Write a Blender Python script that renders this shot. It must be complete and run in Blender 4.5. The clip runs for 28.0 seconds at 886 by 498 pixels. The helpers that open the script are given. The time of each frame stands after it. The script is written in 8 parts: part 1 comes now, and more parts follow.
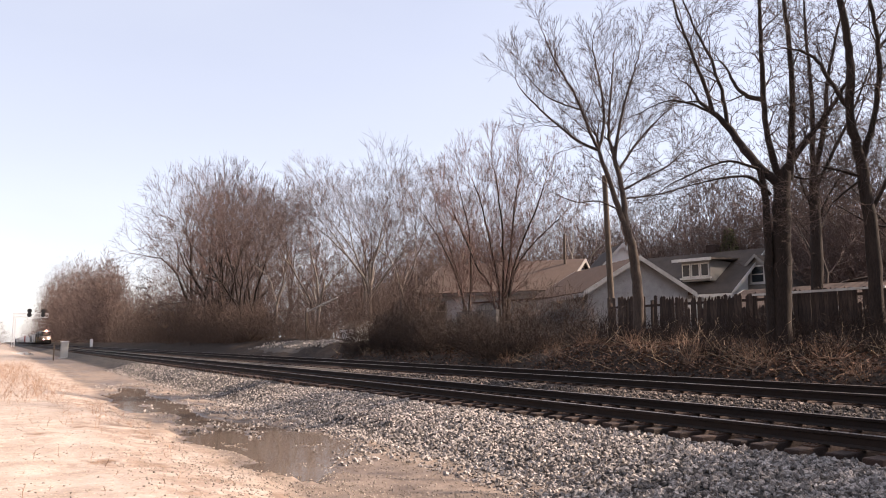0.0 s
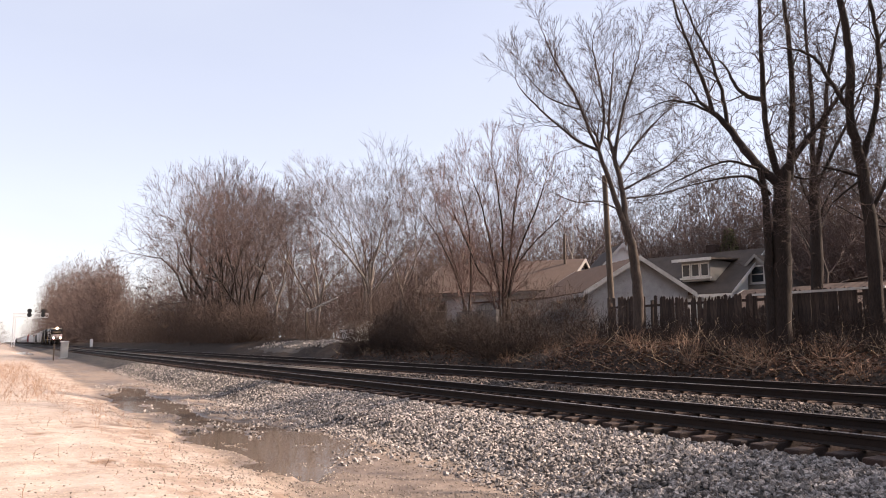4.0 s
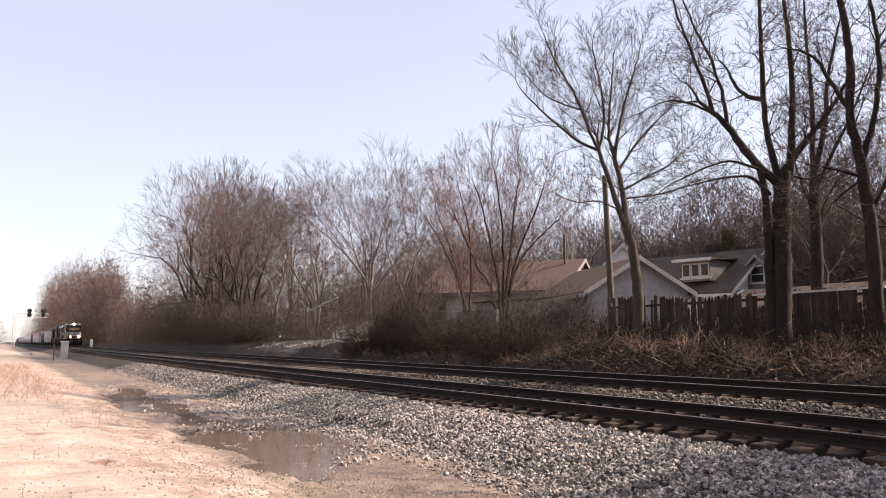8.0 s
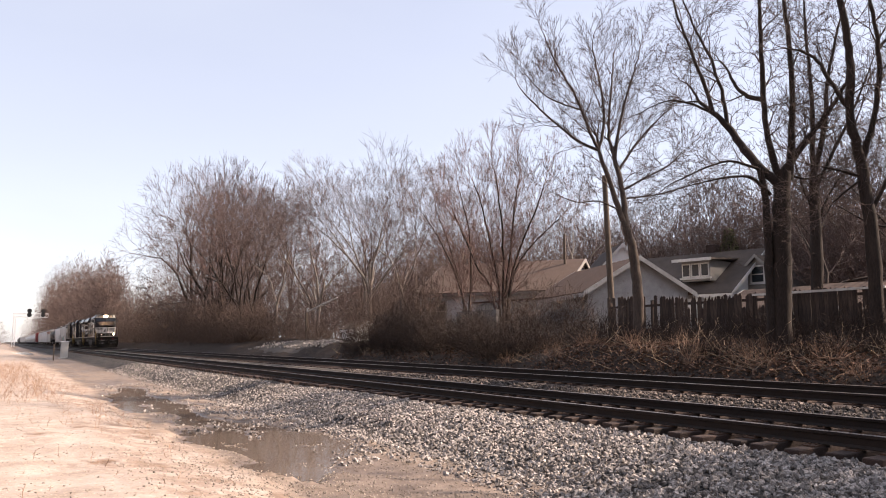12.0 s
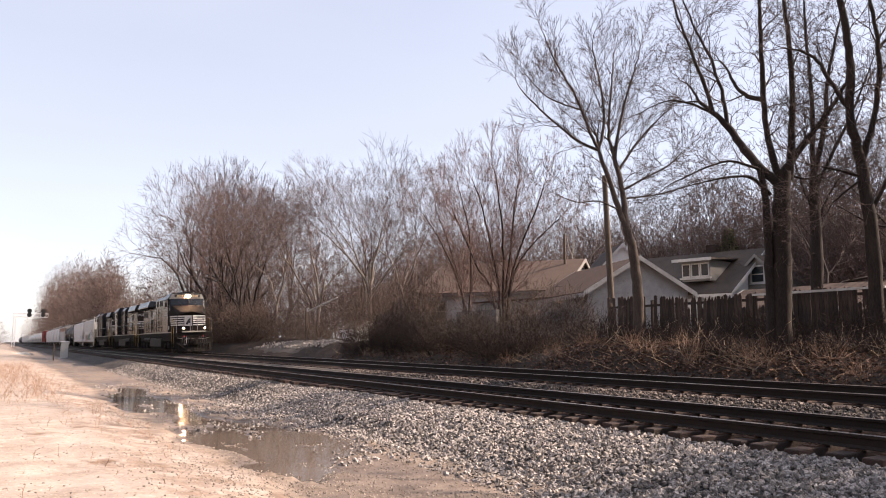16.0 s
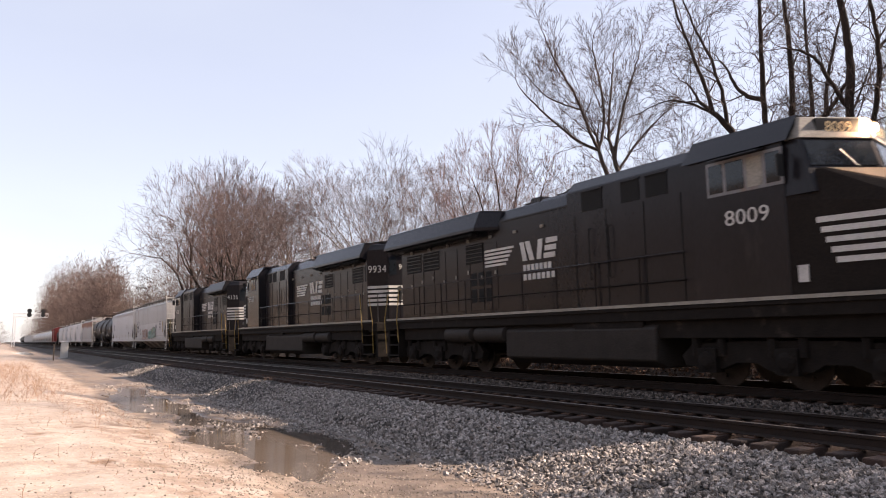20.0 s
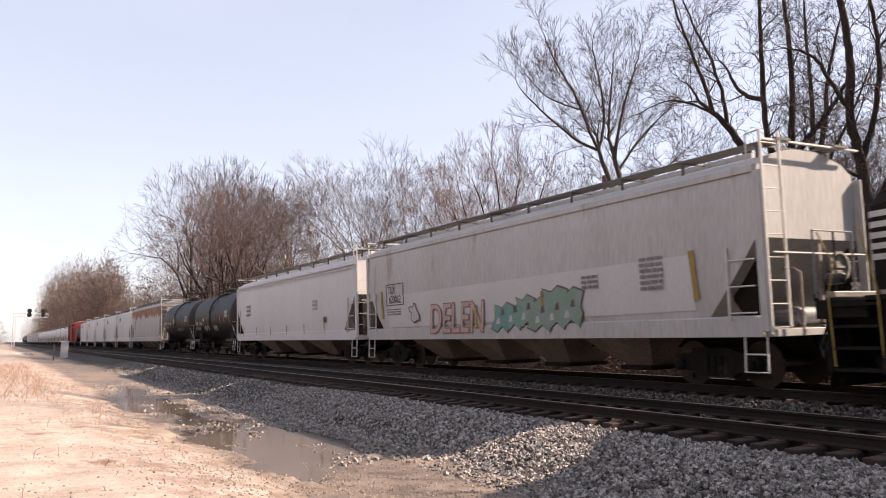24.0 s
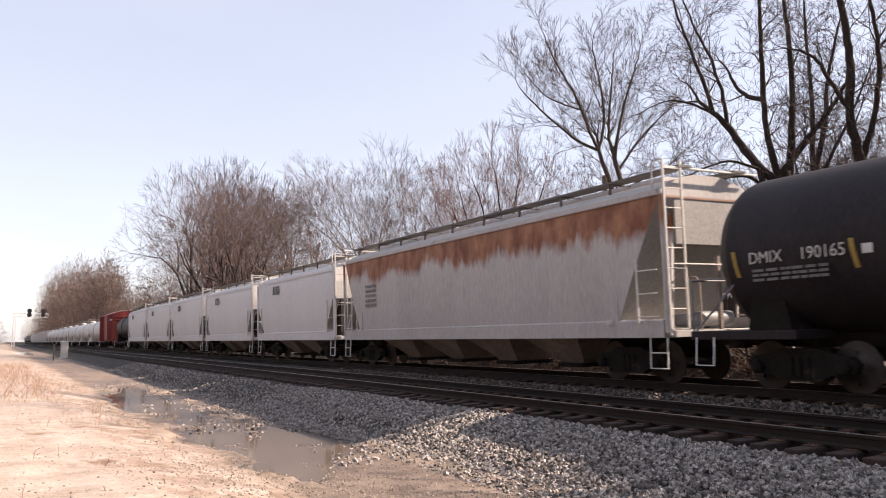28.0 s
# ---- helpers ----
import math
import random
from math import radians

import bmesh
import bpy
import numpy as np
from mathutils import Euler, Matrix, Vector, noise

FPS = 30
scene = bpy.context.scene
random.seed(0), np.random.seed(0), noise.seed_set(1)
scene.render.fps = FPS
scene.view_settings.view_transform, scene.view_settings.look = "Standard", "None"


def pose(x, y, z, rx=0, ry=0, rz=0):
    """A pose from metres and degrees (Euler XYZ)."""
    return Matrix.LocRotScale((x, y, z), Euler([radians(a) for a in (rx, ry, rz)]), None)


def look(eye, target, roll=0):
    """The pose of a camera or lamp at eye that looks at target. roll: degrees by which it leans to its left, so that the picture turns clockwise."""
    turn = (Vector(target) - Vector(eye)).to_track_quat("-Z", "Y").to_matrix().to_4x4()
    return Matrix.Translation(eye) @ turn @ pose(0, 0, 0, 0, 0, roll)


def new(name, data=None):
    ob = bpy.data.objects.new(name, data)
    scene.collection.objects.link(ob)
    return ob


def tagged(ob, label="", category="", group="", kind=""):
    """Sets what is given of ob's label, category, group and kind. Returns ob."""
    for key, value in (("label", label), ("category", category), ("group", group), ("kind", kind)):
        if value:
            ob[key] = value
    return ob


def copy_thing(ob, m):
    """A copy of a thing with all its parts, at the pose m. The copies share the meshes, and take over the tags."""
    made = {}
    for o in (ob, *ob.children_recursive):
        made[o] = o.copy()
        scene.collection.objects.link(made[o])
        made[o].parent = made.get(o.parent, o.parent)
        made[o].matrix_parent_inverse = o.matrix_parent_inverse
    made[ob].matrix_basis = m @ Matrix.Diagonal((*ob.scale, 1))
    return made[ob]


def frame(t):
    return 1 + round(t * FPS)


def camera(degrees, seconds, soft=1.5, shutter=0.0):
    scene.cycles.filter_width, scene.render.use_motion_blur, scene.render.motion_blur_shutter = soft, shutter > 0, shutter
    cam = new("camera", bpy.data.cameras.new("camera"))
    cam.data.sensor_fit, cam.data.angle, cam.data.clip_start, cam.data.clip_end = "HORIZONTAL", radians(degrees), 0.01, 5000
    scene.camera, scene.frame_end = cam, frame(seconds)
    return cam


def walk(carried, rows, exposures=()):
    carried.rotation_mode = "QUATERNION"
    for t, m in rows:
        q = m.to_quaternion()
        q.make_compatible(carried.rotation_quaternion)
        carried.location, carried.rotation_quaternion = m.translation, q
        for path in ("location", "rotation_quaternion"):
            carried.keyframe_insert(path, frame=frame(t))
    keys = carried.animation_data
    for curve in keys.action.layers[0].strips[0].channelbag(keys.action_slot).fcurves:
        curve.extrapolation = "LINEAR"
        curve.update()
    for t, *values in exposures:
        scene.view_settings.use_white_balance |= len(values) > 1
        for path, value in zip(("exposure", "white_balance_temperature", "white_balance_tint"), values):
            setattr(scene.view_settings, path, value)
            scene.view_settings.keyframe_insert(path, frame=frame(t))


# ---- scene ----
# World: x runs along the railway in the direction of travel, y away from the camera across the tracks,
# z up from the head of the far track's near rail.
cam = camera(58.5, 28.0, soft=1.0, shutter=0.12)
EYE = pose(0, 0, 0.88, 96.72, 0, 60.98)
walk(cam, [(0.0, EYE), (28.0, EYE)], exposures=[(0.0, 1.25, 7250, 23), (28.0, 1.25, 7250, 23)])

# ---- light ----
SUN_EL, SUN_AZ = radians(38.5), radians(21.7)      # azimuth from +y towards +x
world = bpy.data.worlds.new("sky")
scene.world = world
world.use_nodes = True
wn = world.node_tree
wn.nodes.clear()
w_out = wn.nodes.new("ShaderNodeOutputWorld")
w_bg = wn.nodes.new("ShaderNodeBackground")
w_sky = wn.nodes.new("ShaderNodeTexSky")
w_sky.sky_type = "NISHITA"
w_sky.sun_disc = False
w_sky.sun_elevation, w_sky.sun_rotation = SUN_EL, SUN_AZ
w_sky.altitude, w_sky.air_density, w_sky.dust_density, w_sky.ozone_density = 200, 1.0, 0.8, 1.0
w_bg.inputs["Strength"].default_value = 0.11
w_haze = wn.nodes.new("ShaderNodeHueSaturation")    # thin high haze pales the whole sky
w_haze.inputs["Saturation"].default_value = 0.72
wn.links.new(w_sky.outputs[0], w_haze.inputs["Color"])
w_veil = wn.nodes.new("ShaderNodeMix")                 # an even veil of high cloud over the whole sky
w_veil.data_type = "RGBA"
w_dir = wn.nodes.new("ShaderNodeTexCoord")
w_stretch = wn.nodes.new("ShaderNodeMapping")
w_stretch.inputs["Scale"].default_value = (1.0, 1.0, 3.0)
w_cloud = wn.nodes.new("ShaderNodeTexNoise")           # thin and thick places in the veil
w_cloud.inputs["Scale"].default_value, w_cloud.inputs["Detail"].default_value = 1.6, 5
w_span = wn.nodes.new("ShaderNodeMapRange")
w_span.inputs["From Min"].default_value, w_span.inputs["From Max"].default_value = 0.35, 0.65
w_span.inputs["To Min"].default_value, w_span.inputs["To Max"].default_value = 0.4, 0.72
wn.links.new(w_dir.outputs["Generated"], w_stretch.inputs["Vector"])
wn.links.new(w_stretch.outputs[0], w_cloud.inputs["Vector"])
wn.links.new(w_cloud.outputs["Fac"], w_span.inputs["Value"])
wn.links.new(w_span.outputs["Result"], w_veil.inputs["Factor"])
w_veil.inputs["B"].default_value = (2.65, 3.32, 4.12, 1)
wn.links.new(w_haze.outputs[0], w_veil.inputs["A"])
wn.links.new(w_veil.outputs["Result"], w_bg.inputs["Color"])
wn.links.new(w_bg.outputs[0], w_out.inputs["Surface"])
sun_data = bpy.data.lights.new("sun", "SUN")
sun_data.energy, sun_data.angle, sun_data.color = 5.0, radians(0.53), (1.0, 0.9, 0.76)
sun = new("sun", sun_data)
sun.matrix_basis = look((0, 0, 0), (-math.sin(SUN_AZ) * math.cos(SUN_EL), -math.cos(SUN_AZ) * math.cos(SUN_EL), -math.sin(SUN_EL)))


# ---- mesh and part helpers ----
class Geo:
    """Vertices and faces of one mesh, gathered piece by piece."""

    def __init__(self):
        self.v, self.f = [], []

    def add(self, verts, faces):
        n = len(self.v)
        self.v.extend(verts)
        self.f.extend(tuple(i + n for i in f) for f in faces)
        return self

    def box(self, x0, x1, y0, y1, z0, z1):
        p = [(x, y, z) for x in (x0, x1) for y in (y0, y1) for z in (z0, z1)]
        return self.add(p, [(0, 1, 3, 2), (4, 6, 7, 5), (0, 4, 5, 1), (2, 3, 7, 6), (0, 2, 6, 4), (1, 5, 7, 3)])

    def loft(self, rings, caps=True):
        k = len(rings[0])
        n = len(self.v)
        for ring in rings:
            self.v.extend(tuple(p) for p in ring)
        for i in range(len(rings) - 1):
            for j in range(k):
                a, b = n + i * k + j, n + i * k + (j + 1) % k
                self.f.append((a, b, b + k, a + k))
        if caps:
            self.f.append(tuple(n + j for j in range(k - 1, -1, -1)))
            m = n + (len(rings) - 1) * k
            self.f.append(tuple(m + j for j in range(k)))
        return self

    def prism(self, profile, a, b, axis="x"):
        put = {"x": lambda t, p, q: (t, p, q), "y": lambda t, p, q: (p, t, q), "z": lambda t, p, q: (p, q, t)}[axis]
        return self.loft([[put(t, p, q) for p, q in profile] for t in (a, b)])

    def tube(self, pts, radii, k=6, caps=True):
        pts = [Vector(p) for p in pts]
        if isinstance(radii, (int, float)):
            radii = [radii] * len(pts)
        rings = []
        d0 = (pts[1] - pts[0]).normalized()
        u = d0.orthogonal().normalized()
        for i, p in enumerate(pts):
            d = (pts[min(i + 1, len(pts) - 1)] - pts[max(i - 1, 0)]).normalized()
            u = (u - d * u.dot(d)).normalized()
            w = d.cross(u)
            rings.append([p + radii[i] * (math.cos(2 * math.pi * j / k) * u + math.sin(2 * math.pi * j / k) * w) for j in range(k)])
        return self.loft(rings, caps)

    def rod(self, a, b, r, k=6):
        return self.tube([a, b], r, k)

    def lathe(self, prof, k=24, axis="x", at=(0, 0, 0)):
        """prof: (along, radius) pairs turned about an axis through at."""
        rings = []
        for t, r in prof:
            ring = []
            for j in range(k):
                c, s = r * math.cos(2 * math.pi * j / k), r * math.sin(2 * math.pi * j / k)
                q = {"x": (t, c, s), "y": (c, t, s), "z": (c, s, t)}[axis]
                ring.append((q[0] + at[0], q[1] + at[1], q[2] + at[2]))
            rings.append(ring)
        return self.loft(rings)

    def mesh(self, name, material, smooth=False, bevel=0.0):
        me = bpy.data.meshes.new(name)
        me.from_pydata(self.v, [], self.f)
        bm = bmesh.new()
        bm.from_mesh(me)
        if bevel:
            bmesh.ops.bevel(bm, geom=[e for e in bm.edges if len(e.link_faces) == 2 and e.calc_face_angle(0) > 0.6],
                            offset=bevel, segments=1, affect="EDGES", clamp_overlap=True)
        if len(bm.faces) < 20000:
            bmesh.ops.recalc_face_normals(bm, faces=bm.faces)
        bm.to_mesh(me)
        bm.free()
        if smooth:
            me.shade_smooth()
            me.set_sharp_from_angle(angle=radians(40))
        me.materials.append(material)
        return me


def part(name, geo, material, parent, label="", smooth=False, bevel=0.0, at=None):
    ob = new(name, geo.mesh(name, material, smooth, bevel))
    ob.parent = parent
    if at is not None:
        ob.matrix_basis = at
    return tagged(ob, label) if label else ob


def thing(name, label, category, m=None, group="", kind=""):
    ob = new(name)
    ob.empty_display_size = 0.2
    if m is not None:
        ob.matrix_basis = m
    return tagged(ob, label, category, group, kind)


def solid(name, geo, material, label, category="", kind="", smooth=False, bevel=0.0, group="", at=None):
    ob = new(name, geo.mesh(name, material, smooth, bevel))
    if at is not None:
        ob.matrix_basis = at
    return tagged(ob, label, category, group, kind)


def raw_mesh(name, verts, faces, material, smooth=False):
    """A large mesh from numpy arrays; all faces have the same number of corners."""
    me = bpy.data.meshes.new(name)
    n, k = faces.shape
    me.vertices.add(len(verts))
    me.vertices.foreach_set("co", np.asarray(verts, np.float32).ravel())
    me.loops.add(n * k)
    me.loops.foreach_set("vertex_index", np.asarray(faces, np.int32).ravel())
    me.polygons.add(n)
    me.polygons.foreach_set("loop_start", np.arange(0, n * k, k, dtype=np.int32))
    me.polygons.foreach_set("use_smooth", np.full(n, smooth))
    me.update(calc_edges=True)
    me.materials.append(material)
    return me


def letters(text, size, material, parent, m, name="lettering", label="", shear=0.0, wide=1.0, fat=0.0):
    """Flat letters, 4 mm thick, standing in the xz plane of the pose m, centred."""
    cu = bpy.data.curves.new(name, "FONT")
    cu.body, cu.size, cu.extrude, cu.shear = text, size, 0.002, shear
    cu.offset = fat
    cu.align_x, cu.align_y = "CENTER", "CENTER"
    cu.resolution_u = 3
    tmp = new(name, cu)
    dg = bpy.context.evaluated_depsgraph_get()
    me = bpy.data.meshes.new_from_object(tmp.evaluated_get(dg))
    bpy.data.objects.remove(tmp)
    bpy.data.curves.remove(cu)
    me.materials.clear()
    me.materials.append(material)
    ob = new(name, me)
    ob.parent = parent
    ob.matrix_basis = m @ pose(0, 0, 0, 90, 0, 0) @ Matrix.Diagonal((wide, 1, 1, 1))
    return tagged(ob, label) if label else ob


# ---- materials ----
def mat(name, color, rough=0.7, metal=0.0, dark=None, scale=3.0, fine=40.0, amount=0.5, bump=0.2, bump_scale=None,
        streak=1.0, spec=0.4, rand=0.0, dirt=None, dirt_at=0.58, dirt_scale=1.3, coat=0.0):
    """Procedural surface: base colour varied at two scales, optional dirt patches, relief, variation between pieces."""
    m = bpy.data.materials.new(name)
    m.use_nodes = True
    nt = m.node_tree
    nd, ln = nt.nodes, nt.links
    b = nd["Principled BSDF"]
    tc = nd.new("ShaderNodeTexCoord")
    mp = nd.new("ShaderNodeMapping")
    mp.inputs["Scale"].default_value = (1, 1, 1 / streak)
    ln.new(tc.outputs["Object"], mp.inputs["Vector"])
    n1 = nd.new("ShaderNodeTexNoise")
    n1.inputs["Scale"].default_value, n1.inputs["Detail"].default_value = scale, 6
    n2 = nd.new("ShaderNodeTexNoise")
    n2.inputs["Scale"].default_value, n2.inputs["Detail"].default_value = fine, 3
    for n in (n1, n2):
        ln.new(mp.outputs[0], n.inputs["Vector"])
    add = nd.new("ShaderNodeMix")
    add.inputs["Factor"].default_value = 0.6
    ln.new(n1.outputs["Fac"], add.inputs["A"])
    ln.new(n2.outputs["Fac"], add.inputs["B"])
    ramp = nd.new("ShaderNodeValToRGB")
    dark = dark or tuple(c * (1 - amount) for c in color)
    ramp.color_ramp.elements[0].position, ramp.color_ramp.elements[1].position = 0.34, 0.64
    ramp.color_ramp.elements[0].color, ramp.color_ramp.elements[1].color = (*dark, 1), (*color, 1)
    ln.new(add.outputs["Result"], ramp.inputs["Fac"])
    col = ramp.outputs["Color"]
    if dirt:
        n3 = nd.new("ShaderNodeTexNoise")
        n3.inputs["Scale"].default_value, n3.inputs["Detail"].default_value, n3.inputs["Roughness"].default_value = dirt_scale, 8, 0.65
        ln.new(mp.outputs[0], n3.inputs["Vector"])
        r3 = nd.new("ShaderNodeValToRGB")
        r3.color_ramp.elements[0].position, r3.color_ramp.elements[1].position = dirt_at, dirt_at + 0.12
        ln.new(n3.outputs["Fac"], r3.inputs["Fac"])
        mx = nd.new("ShaderNodeMix")
        mx.data_type = "RGBA"
        ln.new(r3.outputs["Color"], mx.inputs["Factor"])
        ln.new(col, mx.inputs["A"])
        mx.inputs["B"].default_value = (*dirt, 1)
        col = mx.outputs["Result"]
    if rand:
        oi = nd.new("ShaderNodeObjectInfo")
        hs = nd.new("ShaderNodeHueSaturation")
        mr = nd.new("ShaderNodeMapRange")
        mr.inputs["To Min"].default_value, mr.inputs["To Max"].default_value = 1 - rand, 1 + rand
        ln.new(oi.outputs["Random"], mr.inputs["Value"])
        ln.new(mr.outputs["Result"], hs.inputs["Value"])
        ln.new(col, hs.inputs["Color"])
        col = hs.outputs["Color"]
    ln.new(col, b.inputs["Base Color"])
    b.inputs["Roughness"].default_value, b.inputs["Metallic"].default_value = rough, metal
    b.inputs["Specular IOR Level"].default_value = spec
    if coat:
        b.inputs["Coat Weight"].default_value = coat
    if bump:
        bp = nd.new("ShaderNodeBump")
        bp.inputs["Strength"].default_value, bp.inputs["Distance"].default_value = bump, 0.02
        if bump_scale:
            n4 = nd.new("ShaderNodeTexNoise")
            n4.inputs["Scale"].default_value, n4.inputs["Detail"].default_value = bump_scale, 5
            ln.new(mp.outputs[0], n4.inputs["Vector"])
            ln.new(n4.outputs["Fac"], bp.inputs["Height"])
        else:
            ln.new(add.outputs["Result"], bp.inputs["Height"])
        ln.new(bp.outputs["Normal"], b.inputs["Normal"])
    return m


def island(m, amount):
    """Vary the base colour from loose piece to loose piece of one mesh."""
    nd, ln = m.node_tree.nodes, m.node_tree.links
    b = nd["Principled BSDF"]
    src = b.inputs["Base Color"].links[0].from_socket
    g = nd.new("ShaderNodeNewGeometry")
    hs = nd.new("ShaderNodeHueSaturation")
    mr = nd.new("ShaderNodeMapRange")
    mr.inputs["To Min"].default_value, mr.inputs["To Max"].default_value = 1 - amount, 1 + amount
    ln.new(g.outputs["Random Per Island"], mr.inputs["Value"])
    ln.new(mr.outputs["Result"], hs.inputs["Value"])
    ln.new(src, hs.inputs["Color"])
    ln.new(hs.outputs["Color"], b.inputs["Base Color"])
    return m


def glow(name, color, strength):
    m = bpy.data.materials.new(name)
    m.use_nodes = True
    b = m.node_tree.nodes["Principled BSDF"]
    b.inputs["Base Color"].default_value = (*color, 1)
    b.inputs["Emission Color"].default_value = (*color, 1)
    b.inputs["Emission Strength"].default_value = strength
    return m


M_BLACK = mat("locomotive_black_paint", (0.0145, 0.0132, 0.0158), 0.25, 0, (0.0088, 0.0082, 0.0098), 1.2, 25, 0.4, 0.02, dirt=(0.025, 0.022, 0.0225), dirt_at=0.6, streak=3, spec=0.22)
M_BROW = mat("dusty_white_paint", (0.24, 0.225, 0.2), 0.7, 0, (0.13, 0.12, 0.105), 3, 30, 0.4, 0.05)
M_BLACK2 = mat("weathered_black_paint", (0.02, 0.018, 0.02), 0.36, 0, (0.0125, 0.0115, 0.0128), 1.2, 25, 0.4, 0.04, dirt=(0.026, 0.021, 0.018), dirt_at=0.58, streak=4, spec=0.12)
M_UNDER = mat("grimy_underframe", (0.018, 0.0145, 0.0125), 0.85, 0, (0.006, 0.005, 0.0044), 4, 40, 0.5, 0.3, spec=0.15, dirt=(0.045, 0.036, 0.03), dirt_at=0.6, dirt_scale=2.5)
M_FUEL = mat("dusty_fuel_tank", (0.036, 0.031, 0.028), 0.7, 0, (0.016, 0.014, 0.0125), 2, 30, 0.5, 0.2, spec=0.15)
M_WHEEL = mat("wheel_steel", (0.07, 0.06, 0.055), 0.6, 0.6, (0.03, 0.026, 0.024), 5, 50, 0.5, 0.15)
M_TREAD = mat("polished_tread", (0.5, 0.49, 0.48), 0.25, 1.0, (0.35, 0.34, 0.33), 5, 60, 0.3, 0.03)
M_WHITE = mat("white_lettering_paint", (0.55, 0.54, 0.52), 0.6, 0, (0.36, 0.35, 0.33), 3, 40, 0.3, 0.03)
M_SILVER = mat("silver_sill_stripe", (0.3, 0.28, 0.24), 0.6, 0.0, (0.15, 0.14, 0.12), 3, 30, 0.4, 0.05)
M_YELLOW = mat("safety_yellow_paint", (0.34, 0.23, 0.05), 0.6, 0, (0.2, 0.13, 0.04), 6, 50, 0.3, 0.05)
M_GLASS = mat("cab_window_glass", (0.012, 0.016, 0.022), 0.06, 0, (0.008, 0.01, 0.011), 2, 20, 0.2, 0.0, spec=0.4)
M_NOSE = mat("matt_antiglare_black", (0.02, 0.016, 0.014), 0.85, 0, (0.011, 0.009, 0.008), 1.5, 25, 0.4, 0.05, spec=0.1)
M_GRILLE = mat("dark_radiator_grille", (0.004, 0.004, 0.004), 0.8, 0.2, None, 6, 90, 0.5, 0.5)
M_CHROME = mat("bare_steel", (0.5, 0.5, 0.5), 0.3, 1.0, None, 4, 60, 0.3, 0.03)
M_HOSE = mat("rubber_hose", (0.03, 0.03, 0.03), 0.7, 0, None, 8, 60, 0.4, 0.1)
M_LAMP = glow("burning_headlight", (1.0, 0.66, 0.4), 400)
M_DITCH = glow("burning_ditch_light", (1.0, 0.66, 0.4), 500)
M_NUMBER = glow("lit_number_board", (0.5, 0.4, 0.24), 0.12)

M_HOPPER_A = mat("pale_grey_car_paint", (0.45, 0.44, 0.43), 0.6, 0, (0.34, 0.33, 0.315), 0.8, 18, 0.3, 0.04, dirt=(0.27, 0.2, 0.14), dirt_at=0.6, streak=6, dirt_scale=1.2)
M_HOPPER_B = mat("clean_pale_grey_paint", (0.56, 0.555, 0.56), 0.55, 0, (0.47, 0.465, 0.465), 0.7, 15, 0.2, 0.03, dirt=(0.42, 0.4, 0.37), dirt_at=0.66, streak=5)
M_HOPPER_C = mat("dull_grey_car_paint", (0.4, 0.385, 0.38), 0.65, 0, (0.3, 0.28, 0.27), 0.9, 18, 0.3, 0.05, dirt=(0.25, 0.2, 0.17), dirt_at=0.62, streak=4)
M_BAY = mat("grimy_hopper_bay", (0.27, 0.23, 0.205), 0.8, 0, (0.11, 0.09, 0.078), 1.5, 20, 0.5, 0.1)
# grey car paint darkened for the shade on the undercut hopper ends
M_HOPPER_D = mat("shade_toned_grey_car_paint", (0.3, 0.29, 0.28), 0.75, 0, (0.2, 0.19, 0.18), 0.9, 18, 0.3, 0.05)
M_RED = mat("boxcar_oxide_red", (0.26, 0.035, 0.03), 0.65, 0, (0.16, 0.025, 0.022), 1.5, 20, 0.4, 0.06, dirt=(0.12, 0.05, 0.04), streak=4)
M_TANK = mat("black_tank_jacket", (0.029, 0.0246, 0.0275), 0.5, 0, (0.0165, 0.014, 0.0155), 1.0, 22, 0.4, 0.05, dirt=(0.033, 0.028, 0.025), dirt_at=0.58, streak=4, spec=0.12)
M_TANKHEAD = mat("dusty_tank_head", (0.062, 0.053, 0.047), 0.65, 0, (0.032, 0.0275, 0.0245), 0.8, 22, 0.4, 0.05, dirt=(0.04, 0.034, 0.029), dirt_at=0.66, spec=0.2)
M_TANKWHITE = mat("white_tank_paint", (0.6, 0.59, 0.57), 0.55, 0, (0.45, 0.43, 0.41), 0.9, 18, 0.3, 0.04, dirt=(0.2, 0.16, 0.14), dirt_at=0.6, streak=4)
M_SLATE = mat("faded_grey_steel", (0.2, 0.2, 0.21), 0.6, 0, (0.12, 0.12, 0.125), 1.0, 18, 0.3, 0.05, dirt=(0.16, 0.1, 0.07), streak=4)
M_ROOFWALK = mat("galvanised_grating", (0.13, 0.12, 0.11), 0.6, 0.3, None, 3, 60, 0.4, 0.3)
M_BAR = mat("small_stencil_paint", (0.6, 0.6, 0.58), 0.6, 0, None, 4, 50, 0.3, 0.0)
M_BARDARK = mat("dark_stencil_paint", (0.06, 0.06, 0.06), 0.6, 0, None, 4, 50, 0.3, 0.0)

M_RAIL = mat("rusty_rail_side", (0.024, 0.0145, 0.0105), 0.85, 0.1, (0.01, 0.006, 0.005), 3, 60, 0.5, 0.25)
M_RAILTOP = mat("polished_rail_head", (0.32, 0.27, 0.24), 0.38, 0.9, (0.2, 0.16, 0.14), 2, 40, 0.4, 0.03)
M_TIE = mat("creosoted_tie_wood", (0.05, 0.03, 0.0235), 0.9, 0, (0.02, 0.0125, 0.01), 5, 60, 0.5, 0.6, rand=0.35)
M_PLATE = mat("rusted_tie_plate", (0.11, 0.06, 0.04), 0.85, 0.3, (0.05, 0.03, 0.02), 8, 60, 0.5, 0.2)
